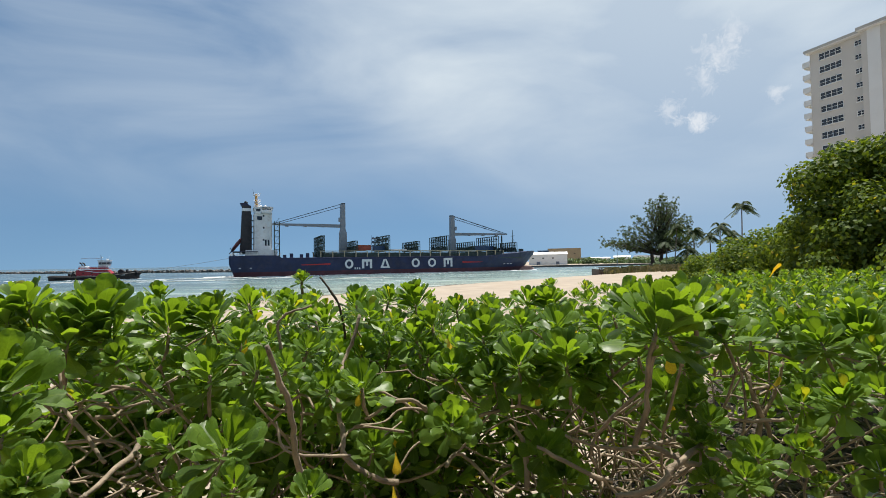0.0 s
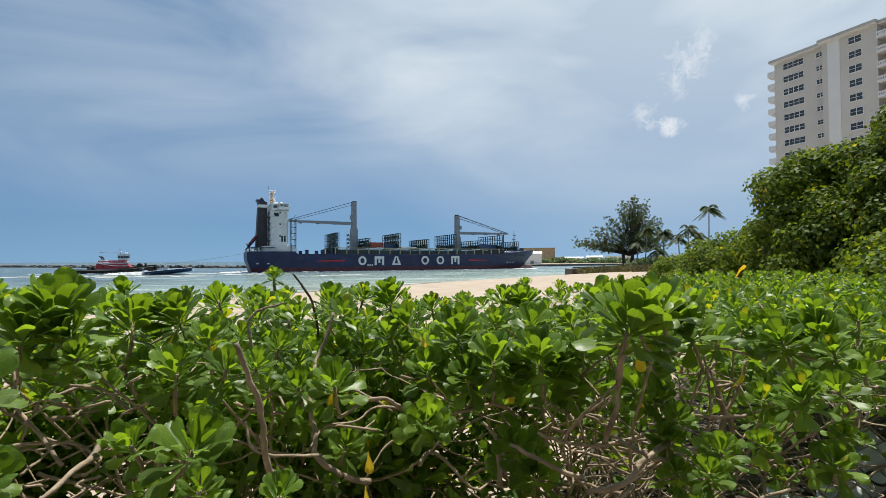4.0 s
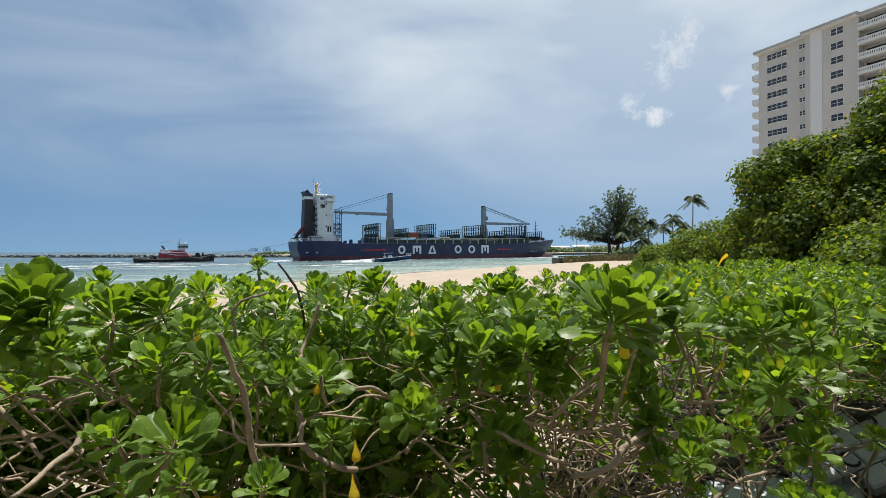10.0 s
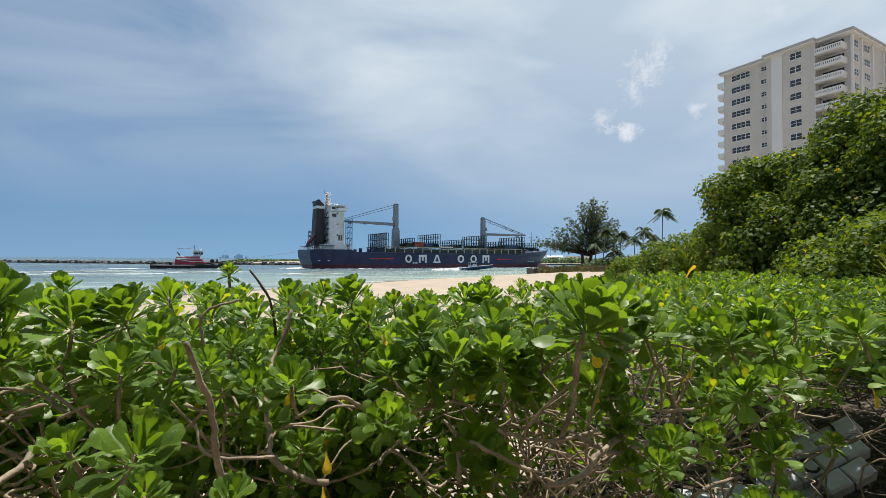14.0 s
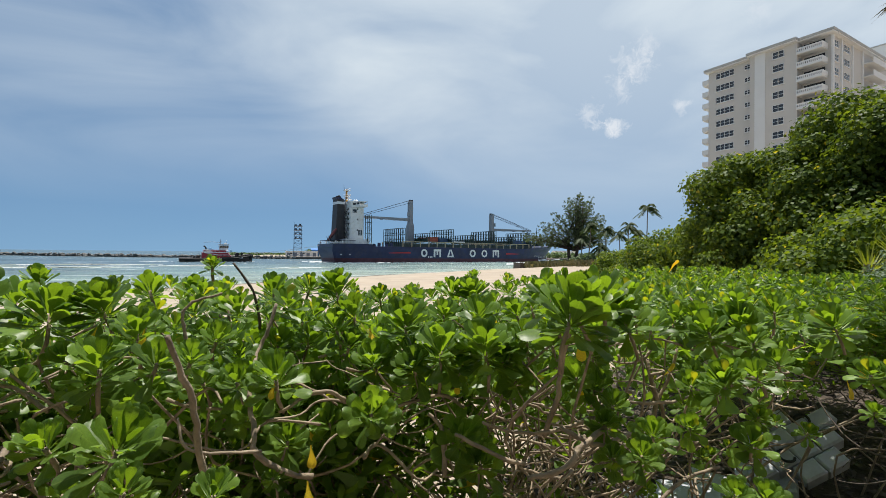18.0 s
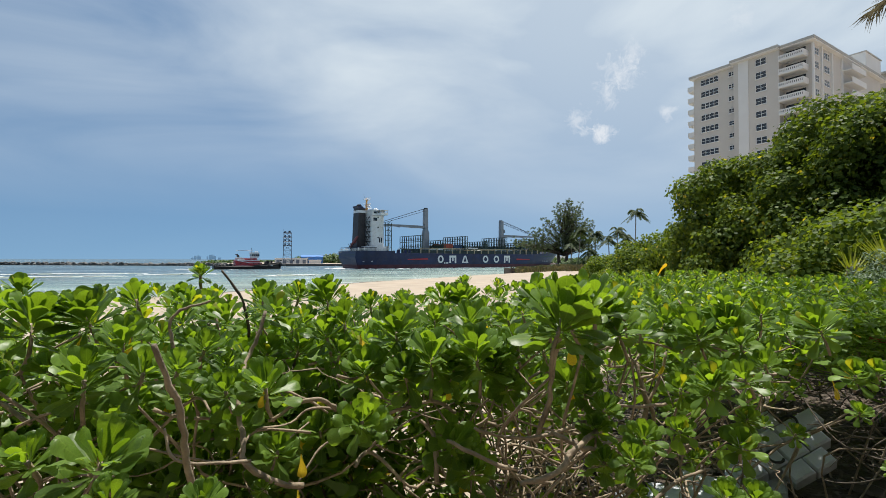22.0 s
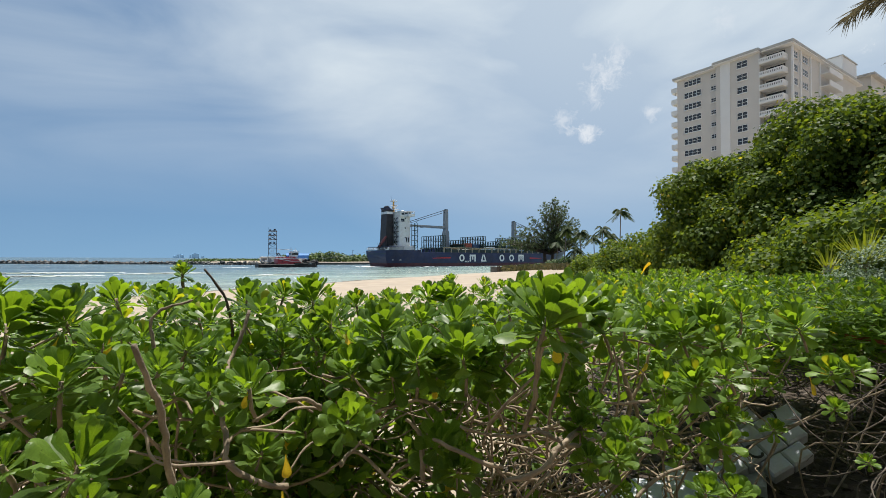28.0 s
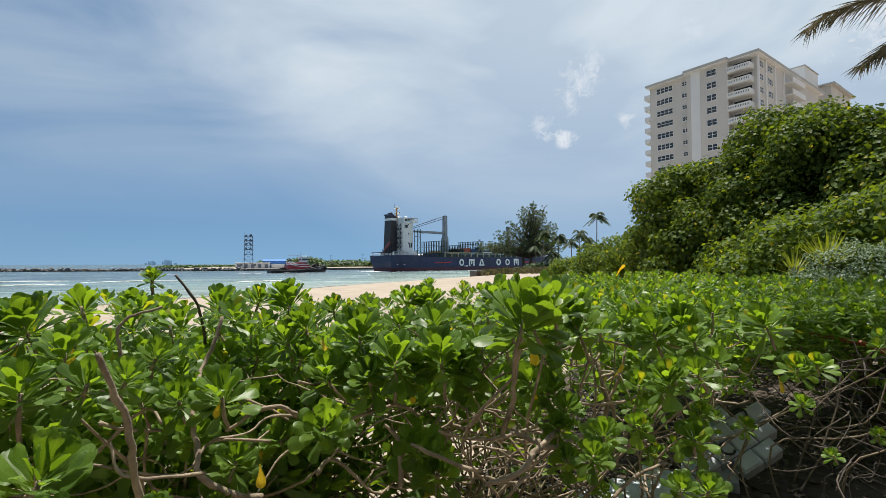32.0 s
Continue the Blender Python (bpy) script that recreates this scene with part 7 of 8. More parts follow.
# ---- concrete blocks under the hedge ----
def make_blocks():
    """A tumbled heap of paving blocks: one patch still lies in its courses, tilted, others are strewn beside it."""
    def stone(lx, ly, lz, m, loop=None):
        b = thing("concrete_block", m, "pale weathered concrete paving block in a tilted heap", "concrete block", "concrete blocks under the hedge")
        c = 0.012
        rings = [[(x * (lx / 2 - q), y * (ly / 2 - q), z) for x, y in ((-1, -0.94), (-0.94, -1), (0.94, -1), (1, -0.94), (1, 0.94), (0.94, 1), (-0.94, 1), (-1, 0.94))] for z, q in ((-lz, c), (-lz + c, 0), (-c, 0), (0, c))]
        part("block", Geo().loft(rings), "concrete", b)
        if loop:
            x, y, turn = loop
            pts = [(x + 0.042 * math.cos(a + turn), y + 0.042 * math.sin(a + turn), 0.004 + 0.03 * math.sin((a + 2.2) / 4.4 * math.pi)) for a in np.linspace(-2.2, 2.2, 12)]
            part("wire_loop", Geo().tube(pts, 0.008, 6), "black", b, "black bent wire loop")
        return b

    o = Vector((2.57, 2.45, 4.03))
    u = Vector((0.835, -0.211, 0.508)).normalized()
    n = Vector((-0.542, -0.477, 0.692))
    n = (n - u * n.dot(u)).normalized()
    v = n.cross(u)
    turn = Matrix((u, v, n)).transposed()
    rg = random.Random(12)
    for j in range(-1, 3):
        for i in range(-2, 2):
            lx, ly = 0.142, 0.108
            if (i, j) in ((-2, 2), (1, -1), (1, 2), (-2, -1)):
                continue
            q = o + u * ((i + 0.5 + (0.5 if j % 2 else 0.0)) * lx) + v * ((j - 0.5) * ly) + n * rg.uniform(-0.012, 0.008)
            r3 = turn @ Euler((rg.gauss(0, 0.025), rg.gauss(0, 0.025), rg.gauss(0, 0.02))).to_matrix()
            loop = {(0, 1): (0.03, 0.02, 0.4), (-1, 0): (0.02, 0.0, 3.4)}.get((i, j))
            stone(lx - 0.008, ly - 0.008, 0.12, Matrix.Translation(q) @ r3.to_4x4(), loop)
    for az, el, d, rz, tx, ty, s in STREWN:
        stone(0.36 * s, 0.26 * s, 0.16 * s, Matrix.LocRotScale(polar(az, el, d), Euler((radians(tx), radians(ty), radians(rz))), None))


STREWN = ((44.6, -21.2, 3.8, -46, 14, -6, 0.9), (41.0, -23.2, 3.6, -40, 10, 4, 1.0), (37.8, -24.6, 3.45, -34, 8, -5, 1.0), (34.6, -26.2, 3.3, -30, 9, 3, 1.0))
make_blocks()


# ---- plants beside the hedge ----
def make_spiky(az, el, d, seed, n=26, size=0.55):
    p = polar(az, el, d)
    z0 = ground_height(p.x, p.y)
    t = thing("spiky_plant", Matrix.Translation((p.x, p.y, z0)), "yellow-green plant with stiff pointed blades", "plant")
    rg = random.Random(seed)
    h = p.z - z0
    part("stem", Geo().tube([(0, 0, 0), (0.03, 0, h * 0.5), (0, 0, h)], 0.05, 6), "bark", t)
    for i in range(n):
        a, e = i * 2.4, radians(rg.uniform(5, 80))
        dv = Vector((math.cos(a) * math.cos(e), math.sin(a) * math.cos(e), math.sin(e)))
        sd = dv.cross(Vector((0, 0, 1))).normalized() * 0.011
        o = Vector((0, 0, h - 0.1))
        L = size * rg.uniform(0.7, 1.1)
        part("blade", Geo().add([o - sd * 0.6, o + sd * 0.6, o + dv * L * 0.5 + sd, o + dv * L, o + dv * L * 0.5 - sd], [(0, 1, 2, 4), (4, 2, 3)]), "agave", t)


make_spiky(54.9, 0.2, 6.6, 3, 72, 0.44)
make_spiky(52.4, -0.6, 6.8, 4, 22, 0.36)


def make_silver_bush():
    p = polar(57.3, -1.2, 6.4)
    z0 = ground_height(p.x, p.y)
    t = thing("silver_bush", Matrix.Translation((p.x, p.y, z0)), "pale silvery-green beach bush with small soft leaves", "shrub")
    h = p.z - z0
    me = leaf_cloud("crown", [((0, 0, h - 0.05), (0.55, 0.5, 0.4)), ((0.5, -0.3, h), (0.45, 0.4, 0.38)), ((-0.45, 0.1, h - 0.2), (0.35, 0.35, 0.25))], 0.034, 2300, 9, (LOW_V, LOW_F))
    part("crown", me, "silver", t)
    for i in range(4):
        part("stem", Geo().tube([(0.05 * i, 0, 0), (0.1 * i - 0.2, 0.05, h * 0.5), (0.3 * i - 0.5, 0, h - 0.1)], [0.03, 0.025, 0.015], 5), "bark", t, smooth=True)


make_silver_bush()


def make_near_palm():
    base = polar(68.5, 0, 6.0)
    z0 = ground_height(base.x, base.y)
    t = thing("date_palm", Matrix.Translation((base.x, base.y, z0)), "palm with drooping dry feather fronds against the sky", "palm")
    crown = polar(68, 32.0, 6.5) - Vector((base.x, base.y, z0))
    part("trunk", Geo().tube([(0, 0, 0), crown * 0.5 + Vector((0.05, 0, 0)), crown], [0.2, 0.16, 0.15], 10), "palmbark", t, smooth=True)
    rg = random.Random(4)
    for (pts, hang) in (([(68, 31, 6.3), (60.7, 22.6, 5.7), (57.7, 22.8, 5.8), (55.7, 22.6, 5.9), (53.9, 21.7, 6.1)], 0.9),
                        ([(68, 31, 6.4), (62.7, 20.3, 5.7), (60.6, 19.2, 5.8), (59.1, 18.4, 5.9), (57.7, 17.5, 6.1)], 0.7)):
        q = [polar(*a) - Vector((base.x, base.y, z0)) for a in pts]
        g = Geo().tube(q, [0.022, 0.018, 0.014, 0.009, 0.004], 5)
        for k in range(2, 100):
            u = k / 100 * 4
            i = min(3, int(u))
            p = q[i].lerp(q[i + 1], u - i)
            fw = (q[i + 1] - q[i]).normalized()
            view = (p + Vector((base.x, base.y, z0)) - Vector((0, 0, 5.2))).normalized()
            dn = Vector((0, 0, -1))
            sd = fw.cross(Vector((0, 0, 1))).normalized()
            for s in (-1, 1):
                ln = rg.uniform(0.22, 0.34) * (1.15 - 0.6 * u / 4)
                dv = (fw * rg.uniform(0.7, 1.1) + sd * s * rg.uniform(0.2, 0.6) + dn * rg.uniform(-0.1, hang)).normalized()
                w = dv.cross(view).normalized() * 0.0042
                m = p + dv * ln * 0.45
                g.add([p - w * 0.6, p + w * 0.6, m + w, p + dv * ln + dn * 0.03, m - w], [(0, 1, 2, 4), (4, 2, 3)])
        part("frond", g, "frond", t)
    for a, rise in SHADE_FRONDS:   # more crown overhead, out of view, added so its shade falls on the hedge
        d = Vector((math.cos(radians(a)), math.sin(radians(a)), 0))
        q = [crown + d * 2.7 * u + Vector((0, 0, 2.7 * (rise * u - (0.35 + 0.45 * rise) * u * u))) for u in (0, 0.25, 0.5, 0.75, 1.0)]
        g = Geo().tube(q, [0.022, 0.018, 0.014, 0.009, 0.004], 5)
        for k in range(3, 72):
            u = k / 72 * 4
            i = min(3, int(u))
            p = q[i].lerp(q[i + 1], u - i)
            fw = (q[i + 1] - q[i]).normalized()
            sd = fw.cross(Vector((0, 0, 1))).normalized()
            for s in (-1, 1):
                ln = rg.uniform(0.3, 0.5) * (1.1 - 0.5 * u / 4)
                dv = (fw * rg.uniform(0.4, 0.8) + sd * s + Vector((0, 0, rg.uniform(-0.5, 0.1)))).normalized()
                g.add([p, p + fw * 0.03, p + dv * ln], [(0, 1, 2)])
        part("frond", g, "frond", t)


# bearing and rise of the added unseen fronds, crowded towards the hedge
SHADE_FRONDS = ((135, 1.3), (142, 1.7), (160, 1.4), (128, 1.6), (110, 1.4), (150, 1.3), (185, 1.5), (120, 1.1), (95, 1.1), (60, 0.8), (30, 0.3), (0, 0.7), (-30, 0.4), (-60, 0.9), (-90, 0.5), (-120, 1.0), (-150, 1.2), (170, 1.7))
make_near_palm()


def make_red_stem():
    p, q = polar(53.5, -7.2, 4.4), polar(61.0, -9.4, 4.2)
    sb = nearest_shrub(p)
    o = limb([p, p.lerp(q, 0.5) + Vector((0, 0, 0.04)), q], [0.014, 0.018, 0.022], sb, "redstem", "red_stem")
    tagged(o, "reddish bare stem")


make_red_stem()


# ---- inlet's near bank: timber groyne, dune plants ----
def make_groyne():
    t = thing("timber_groyne", pose(48.3, 140.2, 0, 0, 0, -8), "old dark timber retaining wall at the water's edge", "retaining wall")
    for i in range(9):
        h = 2.6 + 0.15 * math.sin(i * 2.1)
        part("post", Geo().tube([(i * 0.62, 0.08 * math.sin(i * 3.7), -1.5), (i * 0.62, 0.08 * math.sin(i * 3.7), h)], 0.2, 7), "timber", t)
    part("cap_beam", Geo().box(2.6, 0, 2.8, 5.9, 0.6, 0.3), "timber", t)
    part("waler", Geo().box(2.6, -0.28, 1.7, 5.7, 0.2, 0.3), "timber", t)
    part("backing", Geo().box(2.6, 0.3, 0.6, 5.5, 0.15, 3.4), "timber", t)
    part("concrete_wall", Geo().box(9.6, 1.2, 0.6, 8.4, 0.4, 2.9), "concrete", t, "low grey concrete wall")
    part("return_wall", Geo().box(-0.1, 6.0, 0.7, 0.4, 12.0, 3.2), "timber", t)


make_groyne()


def make_dune_plants():
    rg = random.Random(17)
    ms, ms2 = [], []
    for i in range(5200):
        az, d = rg.uniform(19.6, 36), rg.uniform(118, 178)
        p = polar(az, 0, d)
        if line_side(SHORE, p.x, p.y) > -4:
            continue
        z = ground_height(p.x, p.y)
        s = rg.uniform(0.7, 1.7)
        ms.append(Matrix.Translation((p.x, p.y, z - 0.05)) @ Euler((rg.gauss(0, 0.25), rg.gauss(0, 0.25), rg.uniform(0, 6.3))).to_matrix().to_4x4() @ Matrix.Scale(s, 4))
    me = scatter("dune_grass", [(-0.12, 0, 0), (0.12, 0, 0), (0.2, 0.1, 0.7), (0.32, 0.2, 1.1), (0.0, 0.1, 0.7), (-0.3, -0.2, 1.0)], [(0, 1, 2, 4), (4, 2, 3, 5)], ms)
    tagged(part("dune_grass", me, "oats"), "dry brown dune grass on the low bank", "grass", kind="stuff")
    for i, (az, d, w, h) in enumerate(((22.5, 158, 4.5, 1.6), (26.5, 150, 5.0, 2.2), (29.0, 148, 5.0, 2.4), (31.5, 140, 6.0, 3.2), (34.5, 130, 6.0, 4.0), (37.5, 125, 6.0, 5.0), (24.3, 152, 3.5, 1.5), (20.8, 165, 3.0, 1.5))):
        p = polar(az, 0, d)
        z = ground_height(p.x, p.y)
        t = thing("dune_shrub", Matrix.Translation((p.x, p.y, z)), "low rounded olive-green shrub on the bank", "shrub", "shrubs on the bank")
        part("crown", leaf_cloud("crown", [((0, 0, h * 0.4), (w, 2.5, h)), ((w * 0.5, 0.6, h * 0.3), (w * 0.5, 2, h * 0.8))], 0.42, 22, 200 + i), "farleaf", t)
        part("stem", Geo().tube([(0, 0, -0.2), (0.1, 0, h * 0.6)], 0.12, 6), "darkbark", t)


make_dune_plants()


# ---- far bank ----
def on_far(az, d, z=1.2):
    p = polar(az, 0, d)
    return Vector((p.x, p.y, z))


def make_nav_tower():
    p = on_far(-8.5, 352)
    z0 = max(0.6, ground_height(p.x, p.y))
    t = thing("lattice_tower", pose(p.x, p.y, z0, 0, 0, 8.5), "grey steel lattice tower with instrument platforms", "tower")
    H, w = 23.2, 2.7
    for x in (-w, w):
        for y in (-w, w):
            part("leg", Geo().tube([(x * 1.1, y * 1.1, 0), (x * 0.92, y * 0.92, H)], 0.22, 5), "steel", t)
    for k in range(7):
        z, z2, q = H * k / 7, H * (k + 1) / 7, w * (1.1 - 0.18 * k / 7)
        for x, y, x2, y2 in ((-q, -q, q, -q), (q, -q, q, q), (q, q, -q, q), (-q, q, -q, -q)):
            part("girt", Geo().tube([(x, y, z2), (x2, y2, z2)], 0.13, 4), "steel", t)
            part("brace", Geo().tube([(x, y, z), (x2, y2, z2)], 0.11, 4), "steel", t)
            if k % 2:
                part("brace", Geo().tube([(x2, y2, z), (x, y, z2)], 0.11, 4), "steel", t)
    for z in (13.5, 16.5, 19.5, 22.5):
        pl = part("platform", Geo().box(0, 0, z, 6.2, 6.2, 0.25), "steel", t)
        for x in (-1.6, 1.2):
            part("instrument_box", Geo().box(x, -1.5, z + 0.8, 1.3, 1.2, 1.2, 0.2), "steel", pl)
    part("aerial", Geo().tube([(-w, -w, H), (-w, -w, H + 2.2)], 0.1, 4), "steel", t)
    part("light_box", Geo().box(1.5, -2, H + 0.5, 1.2, 1.2, 1.0), "funnel", t)


make_nav_tower()


def shed(az0, az1, d, h, material, label, roof="farwhite", rise=0.0, depth=14, doors=0, z=1.0):
    """A long low building on the far bank between two bearings."""
    a, b = on_far(az0, d, z), on_far(az1, d, z)
    L = (b - a).length
    t = thing("port_building", Matrix.Translation(a) @ Matrix.Rotation(math.atan2(b.y - a.y, b.x - a.x), 4, "Z"), label, "building")
    part("wall", Geo().box(L / 2, depth / 2, h / 2 - 1, L, depth, h + 2), material, t)
    part("roof", Geo().loft([[(x, -0.5, h), (x, depth / 2, h + rise + 0.05), (x, depth + 0.5, h), (x, depth + 0.5, h + 0.35), (x, depth / 2, h + rise + 0.4), (x, -0.5, h + 0.35)] for x in (-0.5, L + 0.5)]), roof, t)
    for i in range(doors):
        part("door", Geo().box(L * (i + 0.5) / doors, -0.06, 1.9, min(3.2, L / doors * 0.5), 0.12, 3.2), "steel", t)
    for i in range(max(0, int(L / 9))):
        part("window", Geo().box(4 + i * 9, -0.05, h * 0.68, 1.8, 0.1, 1.0), "glass", t)
    return t


shed(-9.9, -6.2, 362, 4.4, "farwhite", "long low white service building below the tower", doors=5)
shed(-6.9, -4.4, 372, 5.6, "bluetarp", "low shed under a bright blue roof sheet", roof="bluetarp", rise=1.4, depth=12)
shed(-6.0, -4.6, 366, 3.0, "farwhite", "small white hut among trees")
shed(10.7, 15.3, 436, 10.0, "farwhite", "large white gabled warehouse on the far bank", rise=2.4, depth=26, doors=2)
shed(13.0, 16.9, 560, 18.5, "tan", "tan multi-storey port building", roof="tan", depth=20)
shed(11.8, 13.1, 520, 15.5, "bluebox", "blue-grey block behind the warehouse", roof="steel", depth=12)
shed(17.6, 20.2, 640, 6.5, "farwhite", "low white port shed", rise=1.5)
shed(20.6, 22.4, 600, 7.0, "farwhite", "low white gabled shed", rise=2.0)
shed(22.8, 25.8, 640, 9.0, "farwhite", "pale two-storey port office", depth=18)
shed(16.9, 18.9, 700, 8.0, "tan", "distant tan port building", roof="steel")


def make_quay():
    g = Geo()
    line = [(-52, 339), (-40, 337), (60, 361), (250, 439), (420, 505)]
    for (ax, ay), (bx, by) in zip(line, line[1:]):
        d = Vector((bx - ax, by - ay)).normalized()
        g.loft([[(px + d.y * 0.6, py - d.x * 0.6, -2), (px + d.y * 0.6, py - d.x * 0.6, 1.5), (px - d.y * 3, py + d.x * 3, 1.6), (px - d.y * 3, py + d.x * 3, -2)] for px, py in ((ax, ay), (bx, by))])
    tagged(part("quay", g, "quay"), "dark stone quay edge of the far bank", "quay", kind="structure")


make_quay()


def make_far_woods():
    rg = random.Random(51)
    blobs = []
    for i in range(150):
        az = rg.uniform(-7.2, 30)
        d = rg.uniform(395, 470) if az < 9 else rg.uniform(470, 620)
        h = rg.uniform(2.2, 4.6) * (1.35 if -4 < az < 0 else 1.0)
        if 9 < az < 13:
            continue
        p = on_far(az, d, 1.2 + h * 0.5)
        blobs.append(((p.x, p.y, p.z), (rg.uniform(5, 11), 4, h)))
    for i in range(60):
        az = rg.uniform(-16.5, -9)
        p = on_far(az, rg.uniform(520, 640), 1.2)
        blobs.append(((p.x, p.y, p.z), (rg.uniform(6, 14), 4, rg.uniform(0.9, 1.8))))
    me = leaf_cloud("far_trees", blobs, 2.0, 0.6, 6)
    tagged(part("far_trees", me, "farleaf"), "low dark green woods along the far bank", "trees", kind="stuff")


make_far_woods()


def make_lamp(az, d, h):
    p = on_far(az, d, 1.2)
    t = thing("street_lamp", Matrix.Translation(p), "slim grey lamp post on the far bank", "street lamp", "lamps on the far bank")
    part("post", Geo().tube([(0, 0, -0.6), (0, 0, h)], [0.22, 0.14], 6), "steel", t)
    part("lamp_head", Geo().box(0.7, 0, h, 1.7, 0.4, 0.25), "steel", t)


for _az, _h in ((4.6, 12), (21.0, 13), (0.8, 11), (-1.6, 10), (14.9, 12)):
    make_lamp(_az, 440 if _az < 15 else 420, _h)


def make_skyline():
    rg = random.Random(12)
    for i, (az, h) in enumerate(((-18.5, 10), (-18.2, 20), (-17.9, 22), (-17.7, 18), (-17.0, 18), (-16.75, 26), (-16.55, 28), (-16.3, 24), (-15.8, 12))):
        p = on_far(az, 3200, 0)
        w = rg.uniform(9, 17)
        t = thing("tower_block", pose(p.x, p.y, -2, 0, 0, 15), "hazy blue distant tower block on the horizon", "building", "distant skyline")
        part("wall", Geo().box(0, 0, h / 2 + 1, w, w, h + 2), "skyline", t)
        part("roof_box", Geo().box(0, 0, h + 3.5, w * 0.5, w * 0.5, 4), "skyline", t)


make_skyline()
wake(SHIP, -10, 168, 4.5, 73, n=520, hull=13.7, height=0.4)


def make_wrack():
    """Dark seaweed left in lines along the water's edge."""
    rg = random.Random(71)
    ms = []
    for (ax, ay), (bx, by) in zip(SHORE[2:8], SHORE[3:9]):
        ln = math.hypot(bx - ax, by - ay)
        nx, ny = (by - ay) / ln, -(bx - ax) / ln
        for i in range(int(ln * 22)):
            u = rg.random()
            x, y = ax + (bx - ax) * u, ay + (by - ay) * u
            wave = noise.noise((x * 0.07, y * 0.07, 3.3))
            off = rg.choice((2.2, 5.5)) + 1.6 * wave + rg.gauss(0, 0.35)
            if noise.noise((x * 0.12, y * 0.12, 8.1 + off)) < 0.02:
                continue
            x, y = x + nx * off, y + ny * off
            s = rg.uniform(0.12, 0.4)
            ms.append(Matrix.LocRotScale((x, y, ground_height(x, y) - 0.01), Euler((0, 0, rg.uniform(0, 6.3))), (s * 1.6, s, s * 0.35)))
    vs = [(math.cos(a) * k, math.sin(a) * k, z) for k, z in ((1.0, 0.0), (0.6, 0.7)) for a in np.linspace(0, 2 * math.pi, 6, endpoint=False)]
    fs = [(i, (i + 1) % 6, 6 + (i + 1) % 6, 6 + i) for i in range(6)] + [(6, 7, 8, 9), (6, 9, 10, 11)]
    tagged(part("seaweed", scatter("seaweed", vs, fs, ms), "litter"), "dark brown seaweed washed up along the waterline", "seaweed", kind="stuff")


make_wrack()

def make_breaker(length, seed, m):
    """A low swell breaking along its crest: a dark ridge of water with foam tumbling down its face."""
    rg = random.Random(seed)
    b = thing("breaking_wave", m, "low breaking wave with a thin white crest of foam", "wave", "waves breaking off the beach")
    n = 24
    rings = []
    for i in range(n + 1):
        u = i / n
        k = max(0.02, math.sin(math.pi * u) ** 0.5)
        x, y0 = (u - 0.5) * length, 0.8 * noise.noise((u * 5.0, seed, 0.5)) - 3.0 * (u - 0.5) ** 2
        rings.append([(x, y0 + dy, h * k) for dy, h in ((-1.3, -0.05), (-0.5, 0.2), (0.0, 0.34), (0.7, 0.22), (2.2, -0.05))])
    part("swell", Geo().loft(rings, close=False), "water", b, smooth=True)
    vs = [(math.cos(a) * k, math.sin(a) * k, z) for k, z in ((1.0, 0.0), (0.55, 0.65)) for a in np.linspace(0, 2 * math.pi, 6, endpoint=False)]
    fs = [(i, (i + 1) % 6, 6 + (i + 1) % 6, 6 + i) for i in range(6)] + [(6, 7, 8, 9), (6, 9, 10, 11)]
    ms = []
    for i in range(int(length * 9)):
        u = rg.random()
        if noise.noise((u * 6.0, seed * 1.7, 2.0)) < -0.12:
            continue
        y0 = 0.8 * noise.noise((u * 5.0, seed, 0.5)) - 3.0 * (u - 0.5) ** 2
        s = rg.uniform(0.1, 0.3)
        ms.append(Matrix.LocRotScale(((u - 0.5) * length, y0 - abs(rg.gauss(0, 0.4)), 0.2 * math.sin(math.pi * u)), Euler((0, 0, rg.uniform(-0.4, 0.4))), (s * rg.uniform(1.5, 4), s, s * 0.6)))
    tagged(part("foam", scatter("foam", vs, fs, ms), "foam", b, "white tumbling foam"), kind="stuff")
    return b


# where each breaker stands at the start, its heading and length
BREAKERS = [(make_breaker(ln, 80 + i, pose(x, y, 0, 0, 0, rz)), x, y, rz) for i, (x, y, rz, ln) in enumerate(((-96, 172, 14, 46), (-84, 146, 17, 34), (-58, 166, 20, 26), (-120, 150, 12, 40), (-22, 150, 24, 22)))]


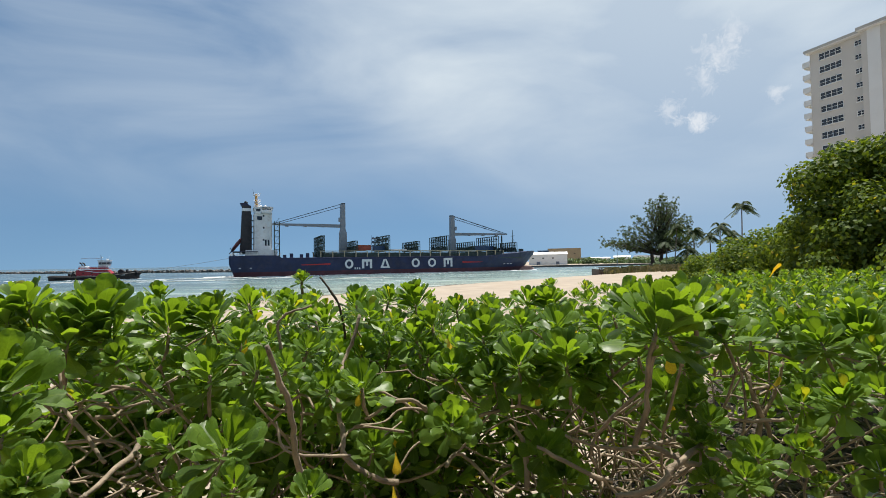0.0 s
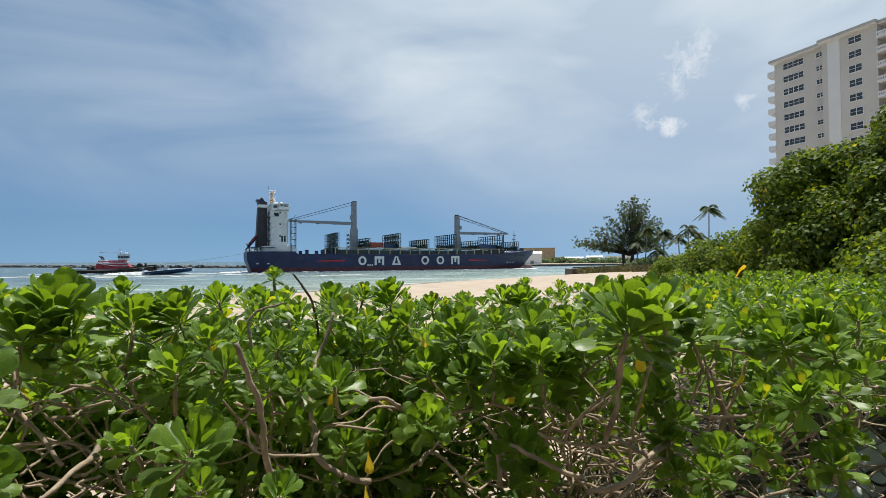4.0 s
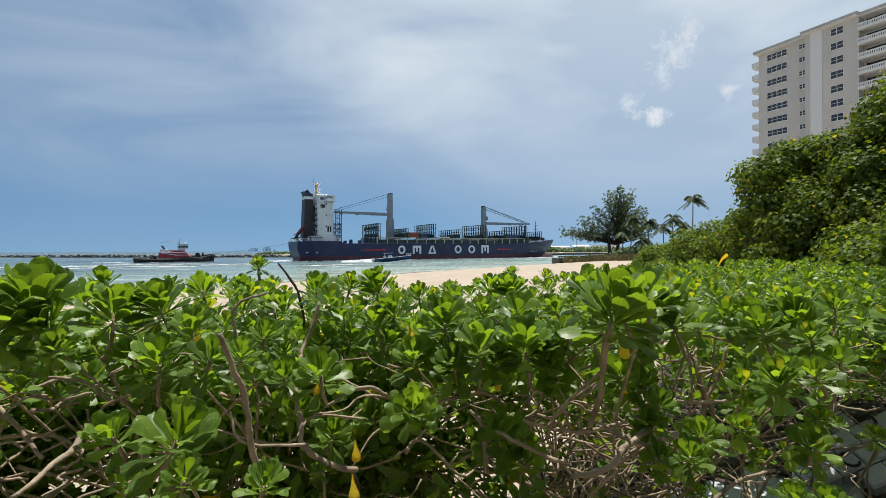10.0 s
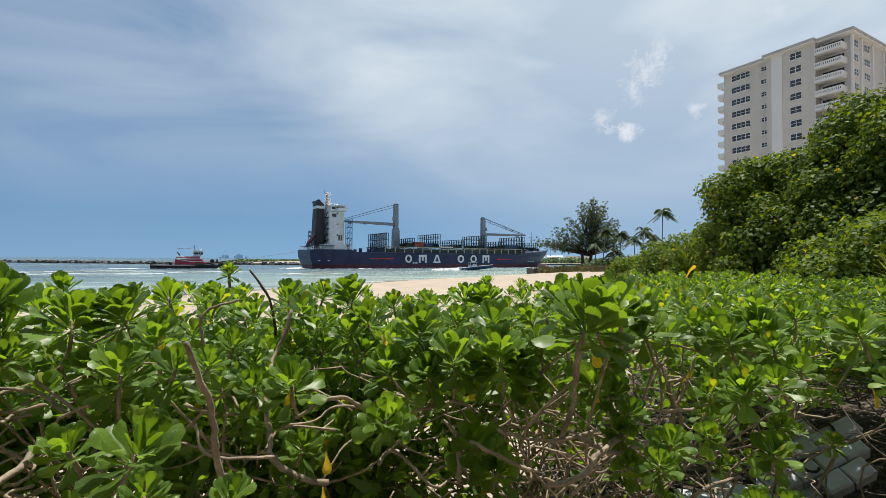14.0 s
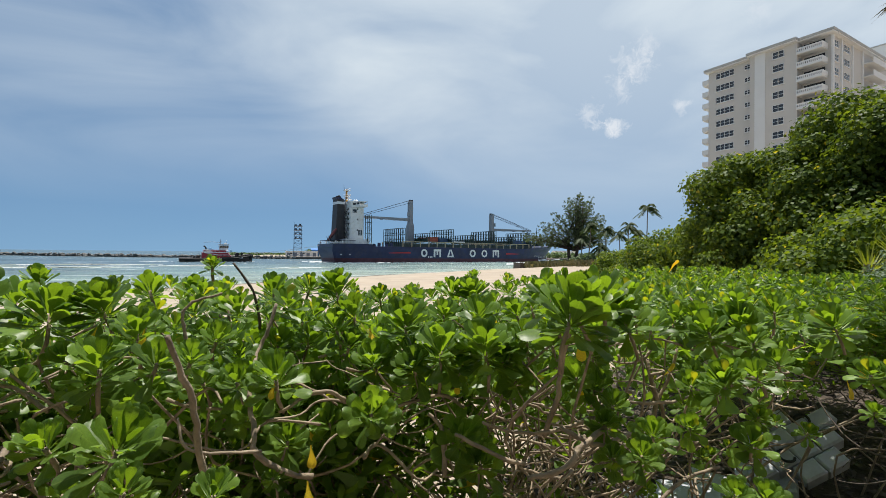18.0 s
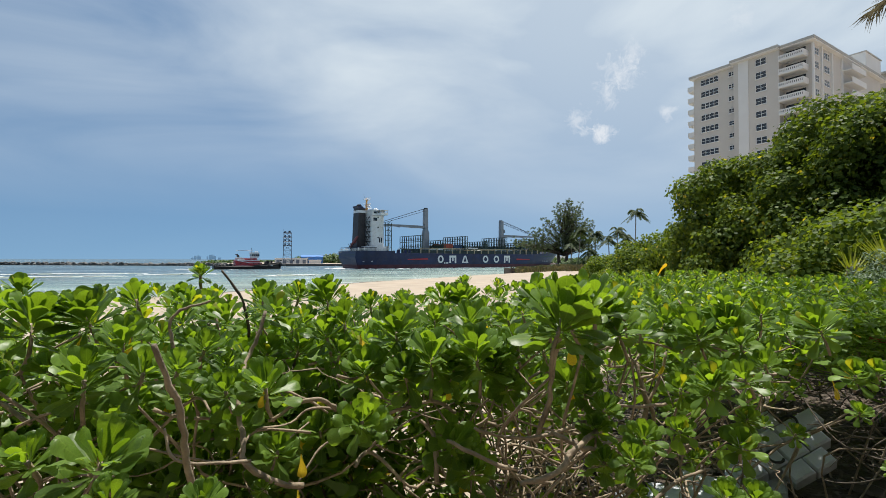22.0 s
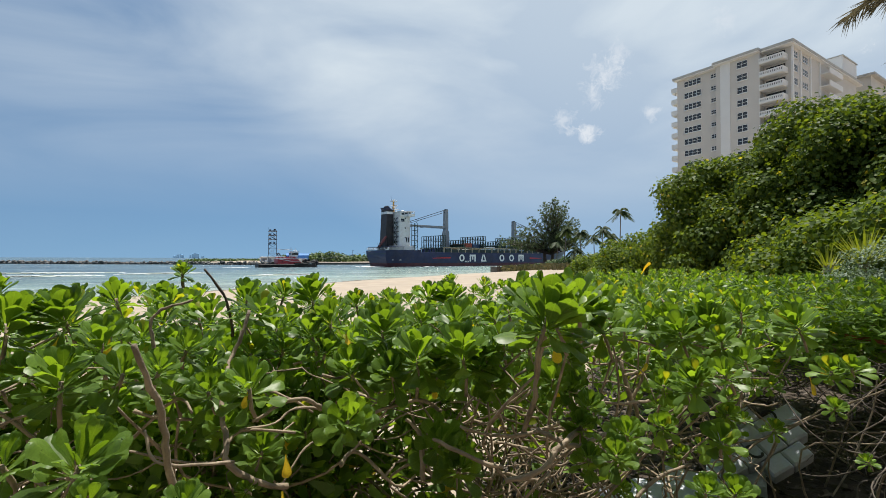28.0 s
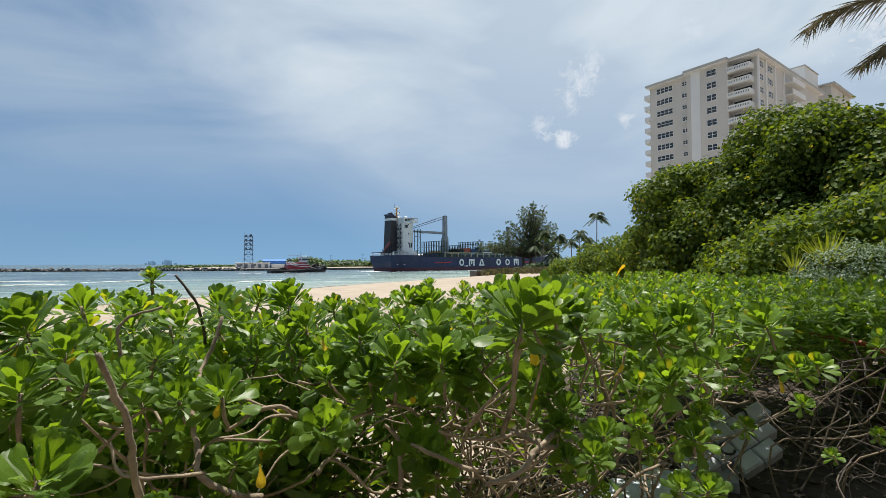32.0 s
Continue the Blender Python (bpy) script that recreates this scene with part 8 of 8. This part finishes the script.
def make_bird(label):
    """A small swallow-like bird gliding on swept wings."""
    b = thing("bird", pose(60, 60, 60), label, "bird", "birds over the beach")
    part("body", Geo().loft([[(x, r * math.cos(a), r * math.sin(a)) for a in np.linspace(0, 6.283, 8, endpoint=False)] for x, r in ((-0.07, 0.004), (-0.03, 0.016), (0.02, 0.02), (0.05, 0.014), (0.07, 0.004))]), "darkbark", b, smooth=True)
    for s in (-1, 1):
        part("wing", Geo().add([(0.04, 0.012 * s, 0.01), (-0.02, 0.012 * s, 0.01), (0.02, 0.07 * s, 0.03), (-0.03, 0.075 * s, 0.028), (-0.05, 0.16 * s, 0.02), (-0.02, 0.07 * s, 0.022)], [(0, 2, 3, 1), (2, 4, 3), (0, 1, 5)]), "darkbark", b)
    part("tail", Geo().add([(-0.06, -0.006, 0), (-0.06, 0.006, 0), (-0.13, 0.022, 0.004), (-0.11, 0, 0.002), (-0.13, -0.022, 0.004)], [(0, 1, 2, 3), (0, 3, 4)]), "darkbark", b)
    return b


BIRDS = [make_bird("small dark bird gliding low over the beach"), make_bird("small dark bird gliding behind another")]

# ---- what moves ----
def tow_at(t):
    s = ship_at(t) @ Vector((0.5, 6.0, 0))
    g = tug_at(t) @ Vector((27.2, 0, 0))
    return pose(s.x, s.y, 0, 0, 0, math.degrees(math.atan2(s.y - g.y, s.x - g.x)))


def motions():
    steps = [i * 2.0 for i in range(17)]
    walk(SHIP, [(t, ship_at(t)) for t in steps])
    walk(TUG, [(t, tug_at(t)) for t in steps])
    walk(TOWLINE, [(t, tow_at(t)) for t in steps])
    walk(BOAT, [(t, boat_at(t)) for t in steps])
    for b, x, y, rz in BREAKERS:   # the swell runs in towards the beach
        a = radians(rz - 90)
        walk(b, [(t, pose(x + math.cos(a) * 0.95 * (t - 18), y + math.sin(a) * 0.95 * (t - 18), 0.05 * math.sin(t * 0.8 + x), 0, 0, rz)) for t in steps])
    for b, lag in zip(BIRDS, (0.0, 0.06)):   # they swoop across the view from the right
        rows = []
        for t, az, el, d in ((0.0, 70, 62, 60), (12.0, 60, 52, 40), (19.6, 40, 38, 25), (20.2, 14.0, 23.0, 20), (20.45, 3.5, 15.0, 19), (20.65, -2.5, 13.0, 18), (20.85, -10.2, 7.0, 18), (21.0, -19.3, 4.2, 18), (21.2, -23.6, 0.6, 18), (21.6, -33, -1.6, 20), (23.0, -62, 0.5, 30), (32.0, -80, 10, 90)):
            p = polar(az + 18 * lag, el + 7 * lag, d)
            rows.append((t + 0.05 * (0 < t < 32), Matrix.Translation(p) @ Euler((0.25, 0.2, radians(172)))
                         .to_matrix().to_4x4()))
        walk(b, rows)


motions()
